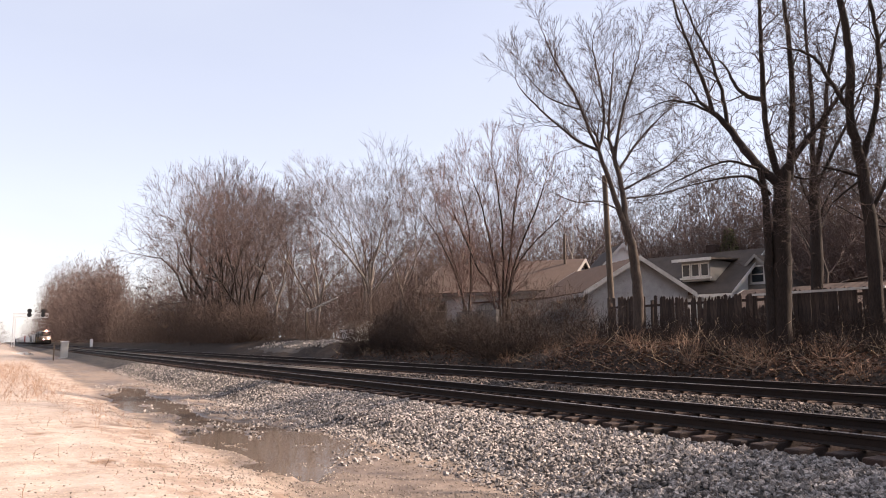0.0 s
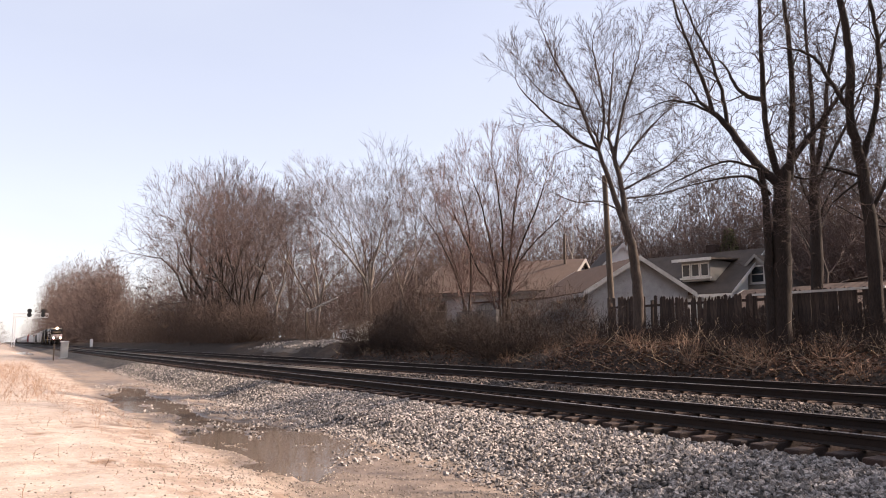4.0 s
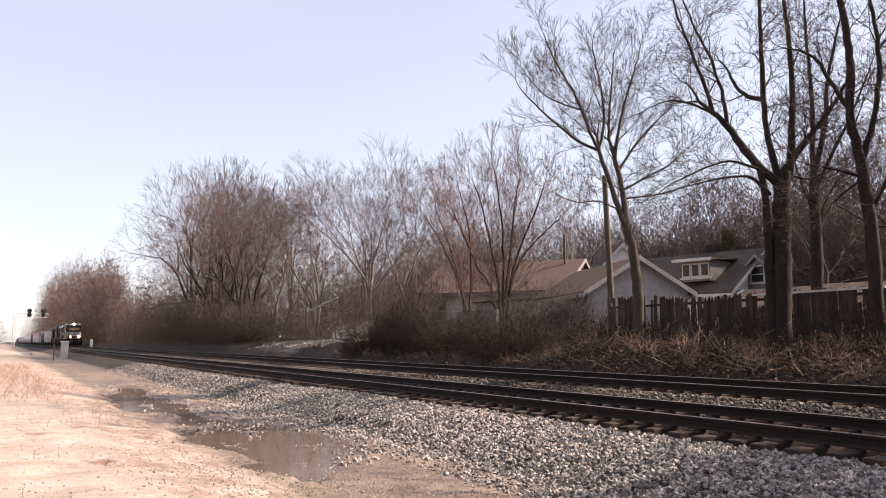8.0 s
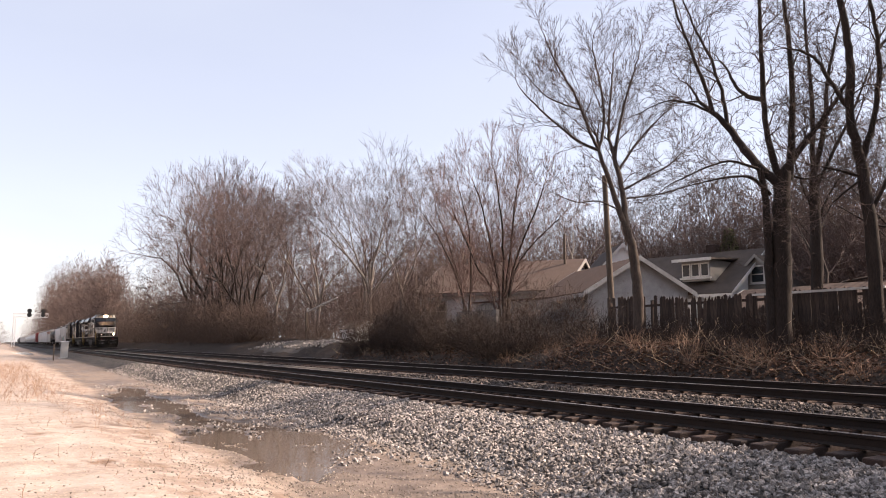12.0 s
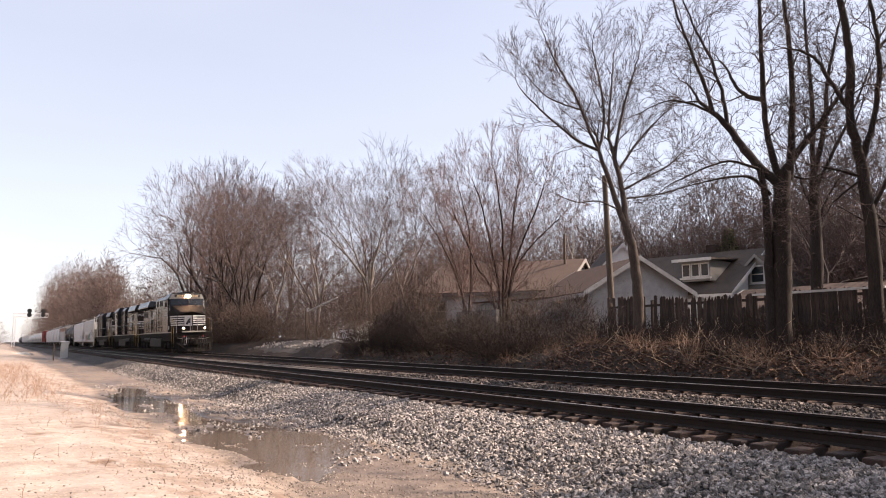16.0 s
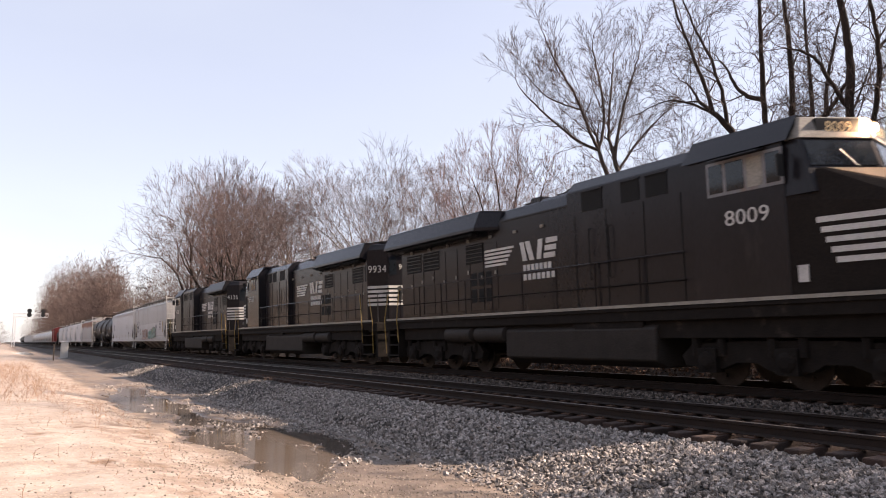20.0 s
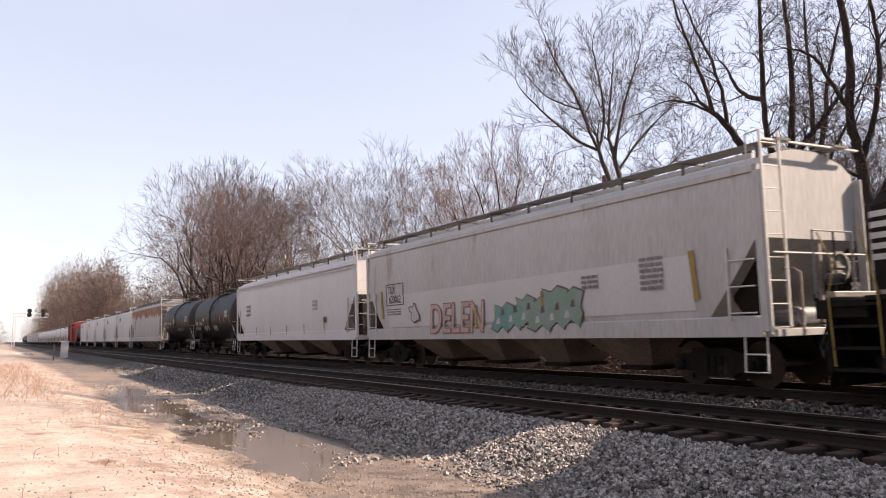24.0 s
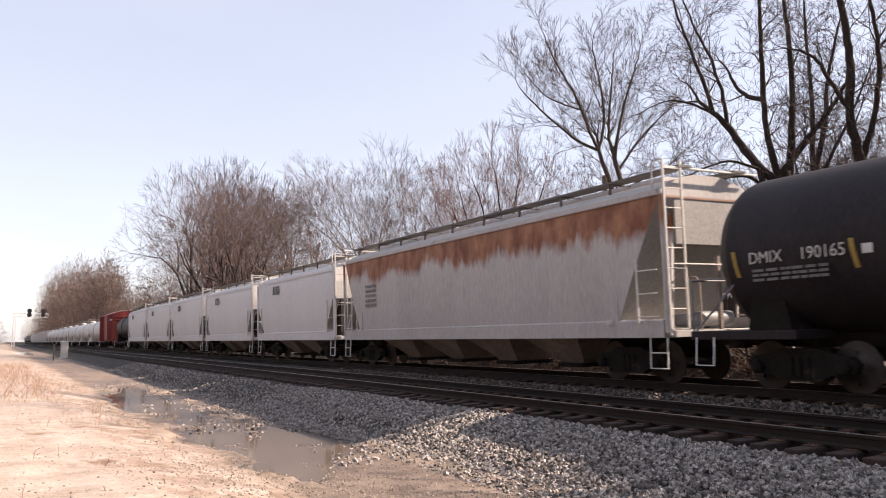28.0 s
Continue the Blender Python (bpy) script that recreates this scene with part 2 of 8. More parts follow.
M_STONE = island(mat("ballast_stone", (0.4, 0.36, 0.33), 0.9, 0, (0.05, 0.043, 0.039), 14, 70, 0.5, 0.4), 0.65)
M_GRIME = island(mat("oily_ballast_stone", (0.17, 0.138, 0.12), 0.9, 0, (0.02, 0.016, 0.014), 14, 70, 0.5, 0.4), 0.8)
M_PEBBLE = island(mat("road_pebbles", (0.36, 0.31, 0.26), 0.9, 0, (0.15, 0.12, 0.1), 14, 70, 0.5, 0.4), 0.5)
M_BARK = mat("grey_brown_bark", (0.1, 0.075, 0.06), 0.95, 0, (0.04, 0.029, 0.024), 6, 40, 0.5, 0.8, streak=5, rand=0.2)
M_BARKDARK = mat("dark_bark", (0.04, 0.028, 0.022), 0.95, 0, (0.013, 0.009, 0.0075), 6, 40, 0.5, 0.8, streak=5, rand=0.15)
M_TWIG = island(mat("bare_twigs", (0.128, 0.088, 0.077), 0.95, 0, (0.06, 0.043, 0.038), 3, 30, 0.4, 0.0, rand=0.2), 0.2)
M_TWIGRED = island(mat("budding_twigs", (0.18, 0.108, 0.09), 0.95, 0, (0.09, 0.055, 0.046), 3, 30, 0.4, 0.0, rand=0.15), 0.35)
M_TWIGDARK = island(mat("dark_twigs", (0.085, 0.058, 0.05), 0.95, 0, (0.035, 0.024, 0.021), 3, 30, 0.4, 0.0, rand=0.2), 0.3)
M_BARKPALE = mat("pale_bark", (0.24, 0.2, 0.165), 0.95, 0, (0.1, 0.078, 0.064), 5, 40, 0.5, 0.6, streak=5, rand=0.2)
M_HAZE = island(mat("distant_twigs", (0.115, 0.08, 0.069), 0.95, 0, (0.066, 0.045, 0.039), 0.4, 30, 0.4, 0.0), 0.12)
# brush stems again, coloured darker to stand in for shade on the bank
M_BRUSHDARK = island(mat("shade_toned_brush_stems", (0.055, 0.036, 0.028), 0.95, 0, (0.018, 0.012, 0.0095), 3, 30, 0.4, 0.0), 0.5)
M_BRUSH = island(mat("brown_brush_stems", (0.12, 0.083, 0.066), 0.95, 0, (0.055, 0.038, 0.03), 3, 30, 0.4, 0.0), 0.2)
M_STRAW = island(mat("dead_grass_straw", (0.5, 0.38, 0.27), 0.95, 0, (0.2, 0.14, 0.095), 3, 30, 0.4, 0.0), 0.45)
M_WEED = island(mat("reddish_dead_weeds", (0.33, 0.21, 0.145), 0.95, 0, (0.19, 0.115, 0.075), 3, 30, 0.4, 0.0), 0.4)
M_LEAF = island(mat("fallen_leaves", (0.2, 0.118, 0.083), 0.95, 0, (0.05, 0.028, 0.019), 3, 30, 0.4, 0.0), 0.5)
M_EVERGREEN = island(mat("evergreen_needles", (0.1, 0.092, 0.042), 0.9, 0, (0.045, 0.045, 0.02), 3, 30, 0.4, 0.0), 0.4)
M_FENCE = mat("weathered_fence_board", (0.078, 0.054, 0.043), 0.95, 0, (0.018, 0.0125, 0.01), 4, 50, 0.5, 0.5, streak=6, rand=0.4)
M_POLE = mat("utility_pole_wood", (0.13, 0.1, 0.078), 0.92, 0, (0.06, 0.046, 0.036), 4, 50, 0.5, 0.5, streak=8)
M_SIDING = mat("white_house_siding", (0.68, 0.68, 0.68), 0.7, 0, (0.56, 0.56, 0.56), 1.5, 20, 0.2, 0.1, dirt=(0.45, 0.42, 0.38), dirt_at=0.66)
M_SIDINGOLD = mat("peeling_white_boards", (0.46, 0.45, 0.44), 0.8, 0, (0.27, 0.26, 0.25), 2.5, 30, 0.3, 0.2, dirt=(0.2, 0.17, 0.15), dirt_at=0.6, dirt_scale=3)
M_SIDINGGREY = mat("grey_house_siding", (0.24, 0.225, 0.205), 0.75, 0, (0.16, 0.15, 0.138), 1.5, 20, 0.2, 0.1)
M_SHINGLE = mat("brown_shingles", (0.085, 0.056, 0.044), 0.92, 0, (0.05, 0.032, 0.025), 2, 60, 0.4, 0.4, rand=0.12)
M_SHINGLERUST = mat("rust_brown_roofing", (0.075, 0.038, 0.026), 0.92, 0, (0.042, 0.02, 0.014), 2, 60, 0.4, 0.4, rand=0.12)
M_SHINGLEDARK = mat("dark_shingles", (0.075, 0.059, 0.05), 0.92, 0, (0.04, 0.031, 0.026), 2, 60, 0.4, 0.4, rand=0.12)
M_TRIM = mat("white_trim_paint", (0.58, 0.56, 0.53), 0.6, 0, (0.42, 0.4, 0.37), 3, 40, 0.2, 0.05)
M_PANE = mat("house_window_glass", (0.04, 0.05, 0.055), 0.05, 0, (0.03, 0.035, 0.04), 1, 10, 0.2, 0.0, spec=0.9)
M_CONCRETE = mat("pale_concrete", (0.5, 0.49, 0.47), 0.85, 0, (0.38, 0.37, 0.35), 4, 50, 0.3, 0.2)
M_CONCRETEOLD = mat("weathered_block", (0.2, 0.185, 0.175), 0.9, 0, (0.12, 0.11, 0.1), 3, 50, 0.3, 0.3, rand=0.12)
M_ALU = mat("aluminium_paint", (0.72, 0.73, 0.74), 0.45, 0.1, (0.58, 0.59, 0.6), 3, 40, 0.3, 0.05)
M_SIGNAL = mat("signal_black", (0.02, 0.02, 0.02), 0.5, 0, None, 3, 40, 0.3, 0.0)
M_SIGNALRED2 = mat("red_valve_paint", (0.35, 0.03, 0.04), 0.6, 0, None, 4, 40, 0.3, 0.0)


# ---- ground ----
PROFILE_Y = [-4000, -12, -4, 0, 1.6, 2.8, 3.5, 6.7, 7.4, 8.1, 8.72, 9.3, 10.9, 11.5, 12.0, 12.2, 15.3, 16.2, 16.8, 17.5, 18.3, 19.5, 21.5, 24, 60, 4000]
PROFILE_Z = [-0.4, -0.5, -0.66, -0.74, -0.78, -0.98, -1.06, -1.05, -0.8, -0.61, -0.525, -0.575, -0.52, -0.45, -0.3, -0.25, -0.24, -0.42, -0.35, 0.15, 0.5, 0.75, 1.0, 1.1, 1.5, 2.0]
WATER_Z, POND_Z = -1.1, -1.0


def ground_z(x, y):
    z = np.interp(y, PROFILE_Y, PROFILE_Z)
    side = np.clip((7.0 - np.abs(y - 0.5)) / 6, 0, 1)
    rough = noise.noise((x * 0.35, y * 0.5, 3.1)) * 0.05 + noise.noise((x * 1.7, y * 1.9, 0.3)) * 0.022
    z += rough * (0.35 + side)
    if y > 16.5:
        z += min(1, (y - 16.5) / 2) * (noise.noise((x * 0.2, y * 0.3, 9.0)) * 0.35 + noise.noise((x * 0.9, y * 0.9, 4.0)) * 0.12)
    # the long puddle beside the ballast
    mid = np.interp(x, [-38, -36, -32.5, -29, -26, -24, -22, -20.5, -19.3, -17, -14.6, -13, -12, -10.6], [4.9, 4.8, 4.2, 4.2, 4.2, 4.3, 4.5, 4.5, 4.75, 5.0, 4.9, 4.6, 4.0, 3.9])
    half = np.interp(x, [-38, -36, -32.5, -29, -26, -24, -22, -20.5, -19.3, -17, -14.6, -13, -12, -10.6], [0.01, 0.6, 0.95, 1.05, 1.25, 1.05, 0.45, 0.7, 1.25, 1.6, 1.4, 1.0, 0.5, 0.03])
    half *= 1.1 + 0.8 * noise.noise((x * 0.45, y * 0.9, 7.7)) + 0.4 * noise.noise((x * 1.6, y * 2.4, 1.7))
    k = max(0.0, 1.15 - abs(y - mid) / max(half, 0.02))
    z -= 0.1 * min(1.0, k * 1.6)
    # low islands and a ragged shore
    if k > 0:
        z += 0.13 * max(0.0, noise.noise((x * 0.6, y * 1.6, 21.0)) - 0.02) + 0.045 * noise.noise((x * 2.3, y * 3.1, 5.0))
    # a smaller one far off on the road
    k2 = max(0.0, 1 - (((x + 152) / 14) ** 2 + ((y - 3.0) / 1.4) ** 2))
    z -= 0.32 * min(1, 2 * k2)
    return float(z)


def steps(*pieces):
    out = []
    for a, b, d in pieces:
        out += list(np.arange(a, b, d))
    return out


gx = [-4000, -2500, -1500, -1000] + steps((-800, -200, 12), (-200, -60, 3), (-60, -24, 0.4), (-24, 4, 0.14), (4, 40, 2), (40, 200, 12)) + [400, 1000, 2500, 4000]
gy = [-4000, -2000, -900, -400, -200, -100, -60, -40, -25, -16, -10, -7] + steps((-5, -1, 0.5), (-1, 9, 0.11), (9, 25, 0.3), (25, 60, 3)) + [62, 80, 120, 200, 400, 900, 2000, 4000]
gv = np.array([(x, y, ground_z(x, y)) for x in gx for y in gy])
nx, ny = len(gx), len(gy)
ii = (np.arange(nx - 1)[:, None] * ny + np.arange(ny - 1)[None, :]).ravel()
gf = np.stack([ii, ii + ny, ii + ny + 1, ii + 1], 1)


def ground_material():
    m = bpy.data.materials.new("ground_dirt_gravel_litter")
    m.use_nodes = True
    nt = m.node_tree
    nd, ln = nt.nodes, nt.links
    b = nd["Principled BSDF"]
    geo = nd.new("ShaderNodeNewGeometry")
    sep = nd.new("ShaderNodeSeparateXYZ")
    ln.new(geo.outputs["Position"], sep.inputs[0])

    def tex(scale, detail=6, rough=0.6):
        n = nd.new("ShaderNodeTexNoise")
        n.inputs["Scale"].default_value, n.inputs["Detail"].default_value, n.inputs["Roughness"].default_value = scale, detail, rough
        ln.new(geo.outputs["Position"], n.inputs["Vector"])
        return n.outputs["Fac"]

    def ramp(fac, a, b2, p0=0.35, p1=0.65):
        r = nd.new("ShaderNodeValToRGB")
        r.color_ramp.elements[0].position, r.color_ramp.elements[1].position = p0, p1
        r.color_ramp.elements[0].color, r.color_ramp.elements[1].color = (*a, 1), (*b2, 1)
        ln.new(fac, r.inputs["Fac"])
        return r.outputs["Color"]

    def mix(fac, a, b2):
        x = nd.new("ShaderNodeMix")
        x.data_type = "RGBA"
        ln.new(fac, x.inputs["Factor"])
        ln.new(a, x.inputs["A"])
        ln.new(b2, x.inputs["B"])
        return x.outputs["Result"]

    def edge(value, lo, hi, wobble, scale):
        """0 below lo, 1 above hi, with an uneven border."""
        t = nd.new("ShaderNodeMath")
        t.operation = "MULTIPLY_ADD"
        sub = nd.new("ShaderNodeMath")
        sub.operation = "SUBTRACT"
        ln.new(tex(scale), sub.inputs[0])
        sub.inputs[1].default_value = 0.5
        ln.new(sub.outputs[0], t.inputs[0])
        t.inputs[1].default_value = wobble
        ln.new(value, t.inputs[2])
        r = nd.new("ShaderNodeMapRange")
        r.inputs["From Min"].default_value, r.inputs["From Max"].default_value = lo, hi
        ln.new(t.outputs[0], r.inputs["Value"])
        return r.outputs["Result"]

    vor = nd.new("ShaderNodeTexVoronoi")
    vor.inputs["Scale"].default_value = 20
    ln.new(geo.outputs["Position"], vor.inputs["Vector"])
    bw = nd.new("ShaderNodeRGBToBW")
    ln.new(vor.outputs["Color"], bw.inputs[0])
    vor2 = nd.new("ShaderNodeTexVoronoi")
    vor2.inputs["Scale"].default_value = 45
    ln.new(geo.outputs["Position"], vor2.inputs["Vector"])
    bw2 = nd.new("ShaderNodeRGBToBW")
    ln.new(vor2.outputs["Color"], bw2.inputs[0])
    sand = mix(ramp(bw2.outputs[0], (0, 0, 0), (1, 1, 1), 0.62, 0.8), ramp(tex(1.2, 8), (0.235, 0.187, 0.158), (0.385, 0.33, 0.295)), ramp(tex(9), (0.2, 0.15, 0.11), (0.5, 0.42, 0.34)))
    grass = ramp(tex(5, 8), (0.1, 0.06, 0.042), (0.24, 0.16, 0.113))
    mud = ramp(tex(2.2, 8), (0.135, 0.1, 0.077), (0.33, 0.262, 0.21))
    # ballast bed, kept far darker than the loose stones as painted shade between them
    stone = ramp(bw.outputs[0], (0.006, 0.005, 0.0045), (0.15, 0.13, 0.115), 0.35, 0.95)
    # leaf litter, its colour taken near black for the shade under the brush
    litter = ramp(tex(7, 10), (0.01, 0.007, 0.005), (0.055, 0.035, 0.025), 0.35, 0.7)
    y = sep.outputs["Y"]
    col = mix(edge(tex(0.5, 5), 0.64, 0.74, 0.3, 3), sand, grass)
    # a ragged verge of dead grass between the road and the puddles
    verge = nd.new("ShaderNodeMath")
    verge.operation = "MULTIPLY"
    ln.new(edge(y, 1.3, 2.2, 2.2, 0.35), verge.inputs[0])
    ln.new(ramp(tex(1.6, 8, 0.7), (0, 0, 0), (0.75, 0.75, 0.75), 0.44, 0.6), verge.inputs[1])
    col = mix(verge.outputs[0], col, grass)
    col = mix(edge(y, 2.7, 3.5, 1.3, 0.9), col, mud)
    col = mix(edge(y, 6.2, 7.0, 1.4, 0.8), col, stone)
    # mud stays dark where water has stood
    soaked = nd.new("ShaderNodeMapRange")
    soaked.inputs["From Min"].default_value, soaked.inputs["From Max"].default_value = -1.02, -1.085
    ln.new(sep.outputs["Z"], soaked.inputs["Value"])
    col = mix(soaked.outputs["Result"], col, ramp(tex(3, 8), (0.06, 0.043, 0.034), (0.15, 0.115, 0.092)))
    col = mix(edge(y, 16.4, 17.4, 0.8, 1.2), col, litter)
    ln.new(col, b.inputs["Base Color"])
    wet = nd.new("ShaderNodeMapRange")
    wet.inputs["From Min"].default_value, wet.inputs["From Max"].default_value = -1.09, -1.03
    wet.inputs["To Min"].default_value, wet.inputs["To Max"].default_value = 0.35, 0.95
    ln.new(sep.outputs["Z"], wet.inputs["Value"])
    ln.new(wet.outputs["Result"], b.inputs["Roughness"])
    b.inputs["Specular IOR Level"].default_value = 0.3
    bp = nd.new("ShaderNodeBump")
    bp.inputs["Strength"].default_value, bp.inputs["Distance"].default_value = 0.6, 0.03
    hm = nd.new("ShaderNodeMix")
    hm.inputs["Factor"].default_value = 0.5
    ln.new(bw.outputs[0], hm.inputs["A"])
    ln.new(tex(25, 6), hm.inputs["B"])
    ln.new(hm.outputs["Result"], bp.inputs["Height"])
    ln.new(bp.outputs["Normal"], b.inputs["Normal"])
    return m


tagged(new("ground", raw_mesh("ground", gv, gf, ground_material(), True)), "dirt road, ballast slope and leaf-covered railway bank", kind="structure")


def water_material():
    m = bpy.data.materials.new("muddy_water")
    m.use_nodes = True
    nd, ln = m.node_tree.nodes, m.node_tree.links
    b = nd["Principled BSDF"]
    tc = nd.new("ShaderNodeTexCoord")
    n = nd.new("ShaderNodeTexNoise")
    n.inputs["Scale"].default_value, n.inputs["Detail"].default_value = 0.8, 5
    ln.new(tc.outputs["Object"], n.inputs["Vector"])
    r = nd.new("ShaderNodeValToRGB")
    r.color_ramp.elements[0].color, r.color_ramp.elements[1].color = (0.085, 0.066, 0.054, 1), (0.15, 0.12, 0.098, 1)
    ln.new(n.outputs["Fac"], r.inputs["Fac"])
    ln.new(r.outputs["Color"], b.inputs["Base Color"])
    b.inputs["Roughness"].default_value, b.inputs["IOR"].default_value = 0.06, 1.33
    n2 = nd.new("ShaderNodeTexNoise")
    n2.inputs["Scale"].default_value = 6
    ln.new(tc.outputs["Object"], n2.inputs["Vector"])
    bp = nd.new("ShaderNodeBump")
    bp.inputs["Strength"].default_value, bp.inputs["Distance"].default_value = 0.03, 0.02
    ln.new(n2.outputs["Fac"], bp.inputs["Height"])
    ln.new(bp.outputs["Normal"], b.inputs["Normal"])
    return m


M_WATER = water_material()


def water_sheet(name, x0, x1, y0, y1, z):
    g = Geo()
    nxs, nys = 20, 8
    vs = [(x0 + (x1 - x0) * i / nxs, y0 + (y1 - y0) * j / nys, z) for i in range(nxs + 1) for j in range(nys + 1)]
    fs = [(i * (nys + 1) + j, (i + 1) * (nys + 1) + j, (i + 1) * (nys + 1) + j + 1, i * (nys + 1) + j + 1) for i in range(nxs) for j in range(nys)]
    g.add(vs, fs)
    solid(name, g, M_WATER, "shallow muddy rain puddle on the dirt beside the ballast", kind="structure", smooth=True)


water_sheet("water_puddle", -41, -10, 2.6, 7.0, WATER_Z)
water_sheet("water_road_puddle", -168, -138, 1.4, 4.6, POND_Z)


# ---- tracks ----
CANT = 1.9
NEAR = pose(0, 9.95, -0.205, CANT)
FAR = pose(0, 13.75, 0.025, CANT)
G2 = 0.7525
TIE_GAP = 0.51


def track(name, label, m, n_near, x_first):
    tr = thing(name, label, "", m, kind="structure")
    rail = [(-0.07, -0.17), (0.07, -0.17), (0.07, -0.16), (0.012, -0.135), (0.012, -0.05), (0.036, -0.04), (0.036, -0.003),
            (-0.036, -0.003), (-0.036, -0.04), (-0.012, -0.05), (-0.012, -0.135), (-0.07, -0.16)]
    for s in (-1, 1):
        r = part("rail", Geo().prism([(y + s * G2, z) for y, z in rail], -900, 170), M_RAIL, tr, "rusty steel rail")
        part("rail_head", Geo().prism([(s * G2 - 0.034, -0.0035), (s * G2 + 0.034, -0.0035), (s * G2 + 0.026, 0.0), (s * G2 - 0.026, 0.0)], -900, 170), M_RAILTOP, r, "polished running surface")
    meshes = []
    rng = random.Random(5)
    for k in range(4):
        g = Geo()
        w = 0.115 + rng.uniform(-0.008, 0.01)
        g.box(-w, w, -1.27 + rng.uniform(-0.05, 0.05), 1.27, -0.37, -0.19)
        meshes.append(g.mesh("tie", M_TIE, bevel=0.012))
    plate = Geo().box(-0.09, 0.09, -0.18, 0.18, -0.19, -0.172)
    for sx in (-1, 1):
        for sy in (-1, 1):
            plate.box(sx * 0.05 - 0.012, sx * 0.05 + 0.012, sy * 0.1 - 0.012, sy * 0.1 + 0.012, -0.172, -0.15)
    plate_me = plate.mesh("tie_plate", M_PLATE)
    for i in range(n_near):
        x = x_first - i * TIE_GAP + rng.uniform(-0.03, 0.03)
        t = new("tie", meshes[rng.randrange(4)])
        t.parent = tr
        t.matrix_basis = pose(x, rng.uniform(-0.06, 0.06), rng.uniform(-0.012, 0.006), 0, 0, rng.uniform(-1.6, 1.6))
        if i < 70:
            for s in (-1, 1):
                p = new("tie_plate", plate_me)
                p.parent = t
                p.matrix_basis = pose(0, s * G2, 0)
    far = Geo()
    x = x_first - n_near * TIE_GAP
    while x > -420:
        far.box(x - 0.115, x + 0.115, -1.3, 1.3, -0.3, -0.19)
        x -= TIE_GAP
    tagged(part("distant_ties", far, M_TIE, tr), kind="stuff")
    return tr


track("near_track", "empty near railway track with rusty rails on wooden ties", NEAR, 170, 3.0)
track("far_track", "far railway track on a raised ballast bed", FAR, 120, 3.0)


def stones(name, label, material, boxes, seed, size, parent_kind="stuff"):
    """Loose crushed stones: (x0, x1, y0, y1, count, lift) patches."""
    rs = np.random.RandomState(seed)
    base = np.array([(1, 0, 0), (-1, 0, 0), (0, 1, 0), (0, -1, 0), (0, 0, 1), (0, 0, -1)], float)
    tri = np.array([(0, 2, 4), (2, 1, 4), (1, 3, 4), (3, 0, 4), (2, 0, 5), (1, 2, 5), (3, 1, 5), (0, 3, 5)])
    vs, fs, n = [], [], 0
    for x0, x1, y0, y1, count, lift in boxes:
        # denser towards the near end of the patch
        u = rs.rand(count) ** 1.6
        px, py = x1 + (x0 - x1) * u, y0 + (y1 - y0) * rs.rand(count)
        for a, c in zip(px, py):
            s = size * (0.5 + rs.rand() * 0.9)
            p = base * (s * (0.55 + 0.6 * rs.rand(6, 1))) + rs.uniform(-0.25, 0.25, (6, 3)) * s
            q = Euler(rs.uniform(0, 6.28, 3)).to_matrix()
            p = p @ np.array(q)
            vs.append(p + (a, c, ground_z(a, c) + s * 0.2 + lift))
            fs.append(tri + n)
            n += 6
    tagged(new(name, raw_mesh(name, np.concatenate(vs), np.concatenate(fs), material)), label, "gravel", kind=parent_kind)


stones("ballast_stones", "loose grey crushed-stone ballast along the tracks", M_STONE,
       [(-24, -2, 6.5, 8.75, 24000, 0.0), (-24, -2, 8.75, 9.0, 900, 0.0), (-60, -24, 6.2, 8.5, 5000, 0.0), (-26, -6, 5.8, 6.6, 1500, 0.0), (-26, -12, 4.6, 5.6, 300, 0.0), (-40, -18, 3.6, 6.0, 900, 0.0)], 11, 0.041)
stones("track_ballast", "brown oil-stained ballast between and beneath the rails", M_GRIME, [(-24, -2, 9.0, 11.4, 4600, 0.0), (-30, -4, 11.2, 12.6, 6500, 0.02)], 14, 0.04)
stones("road_gravel", "small tan pebbles scattered on the dirt road", M_PEBBLE, [(-28, -6, -0.6, 2.4, 1600, -0.004), (-28, -6, 2.4, 4.4, 3800, 0.0), (-14, -6, 1.5, 4.6, 2000, 0), (-16, -6, 3.4, 6.8, 5200, 0)], 12, 0.015)
stones("heap_stones", "grey broken stone on the low heap", M_STONE, [(-66, -48, 17.9, 20.4, 1000, 0.1)], 13, 0.07)


# ---- buildings, fence and posts beyond the tracks ----
def slab(g, a, b, c, d, t):
    """A roof plane a-b-c-d (a, b eave; c, d ridge) with thickness t."""
    a, b, c, d = (Vector(p) for p in (a, b, c, d))
    n = (b - a).cross(d - a).normalized()
    if n.z < 0:
        n = -n
    g.loft([[a, b, c, d], [a + n * t, b + n * t, c + n * t, d + n * t]])


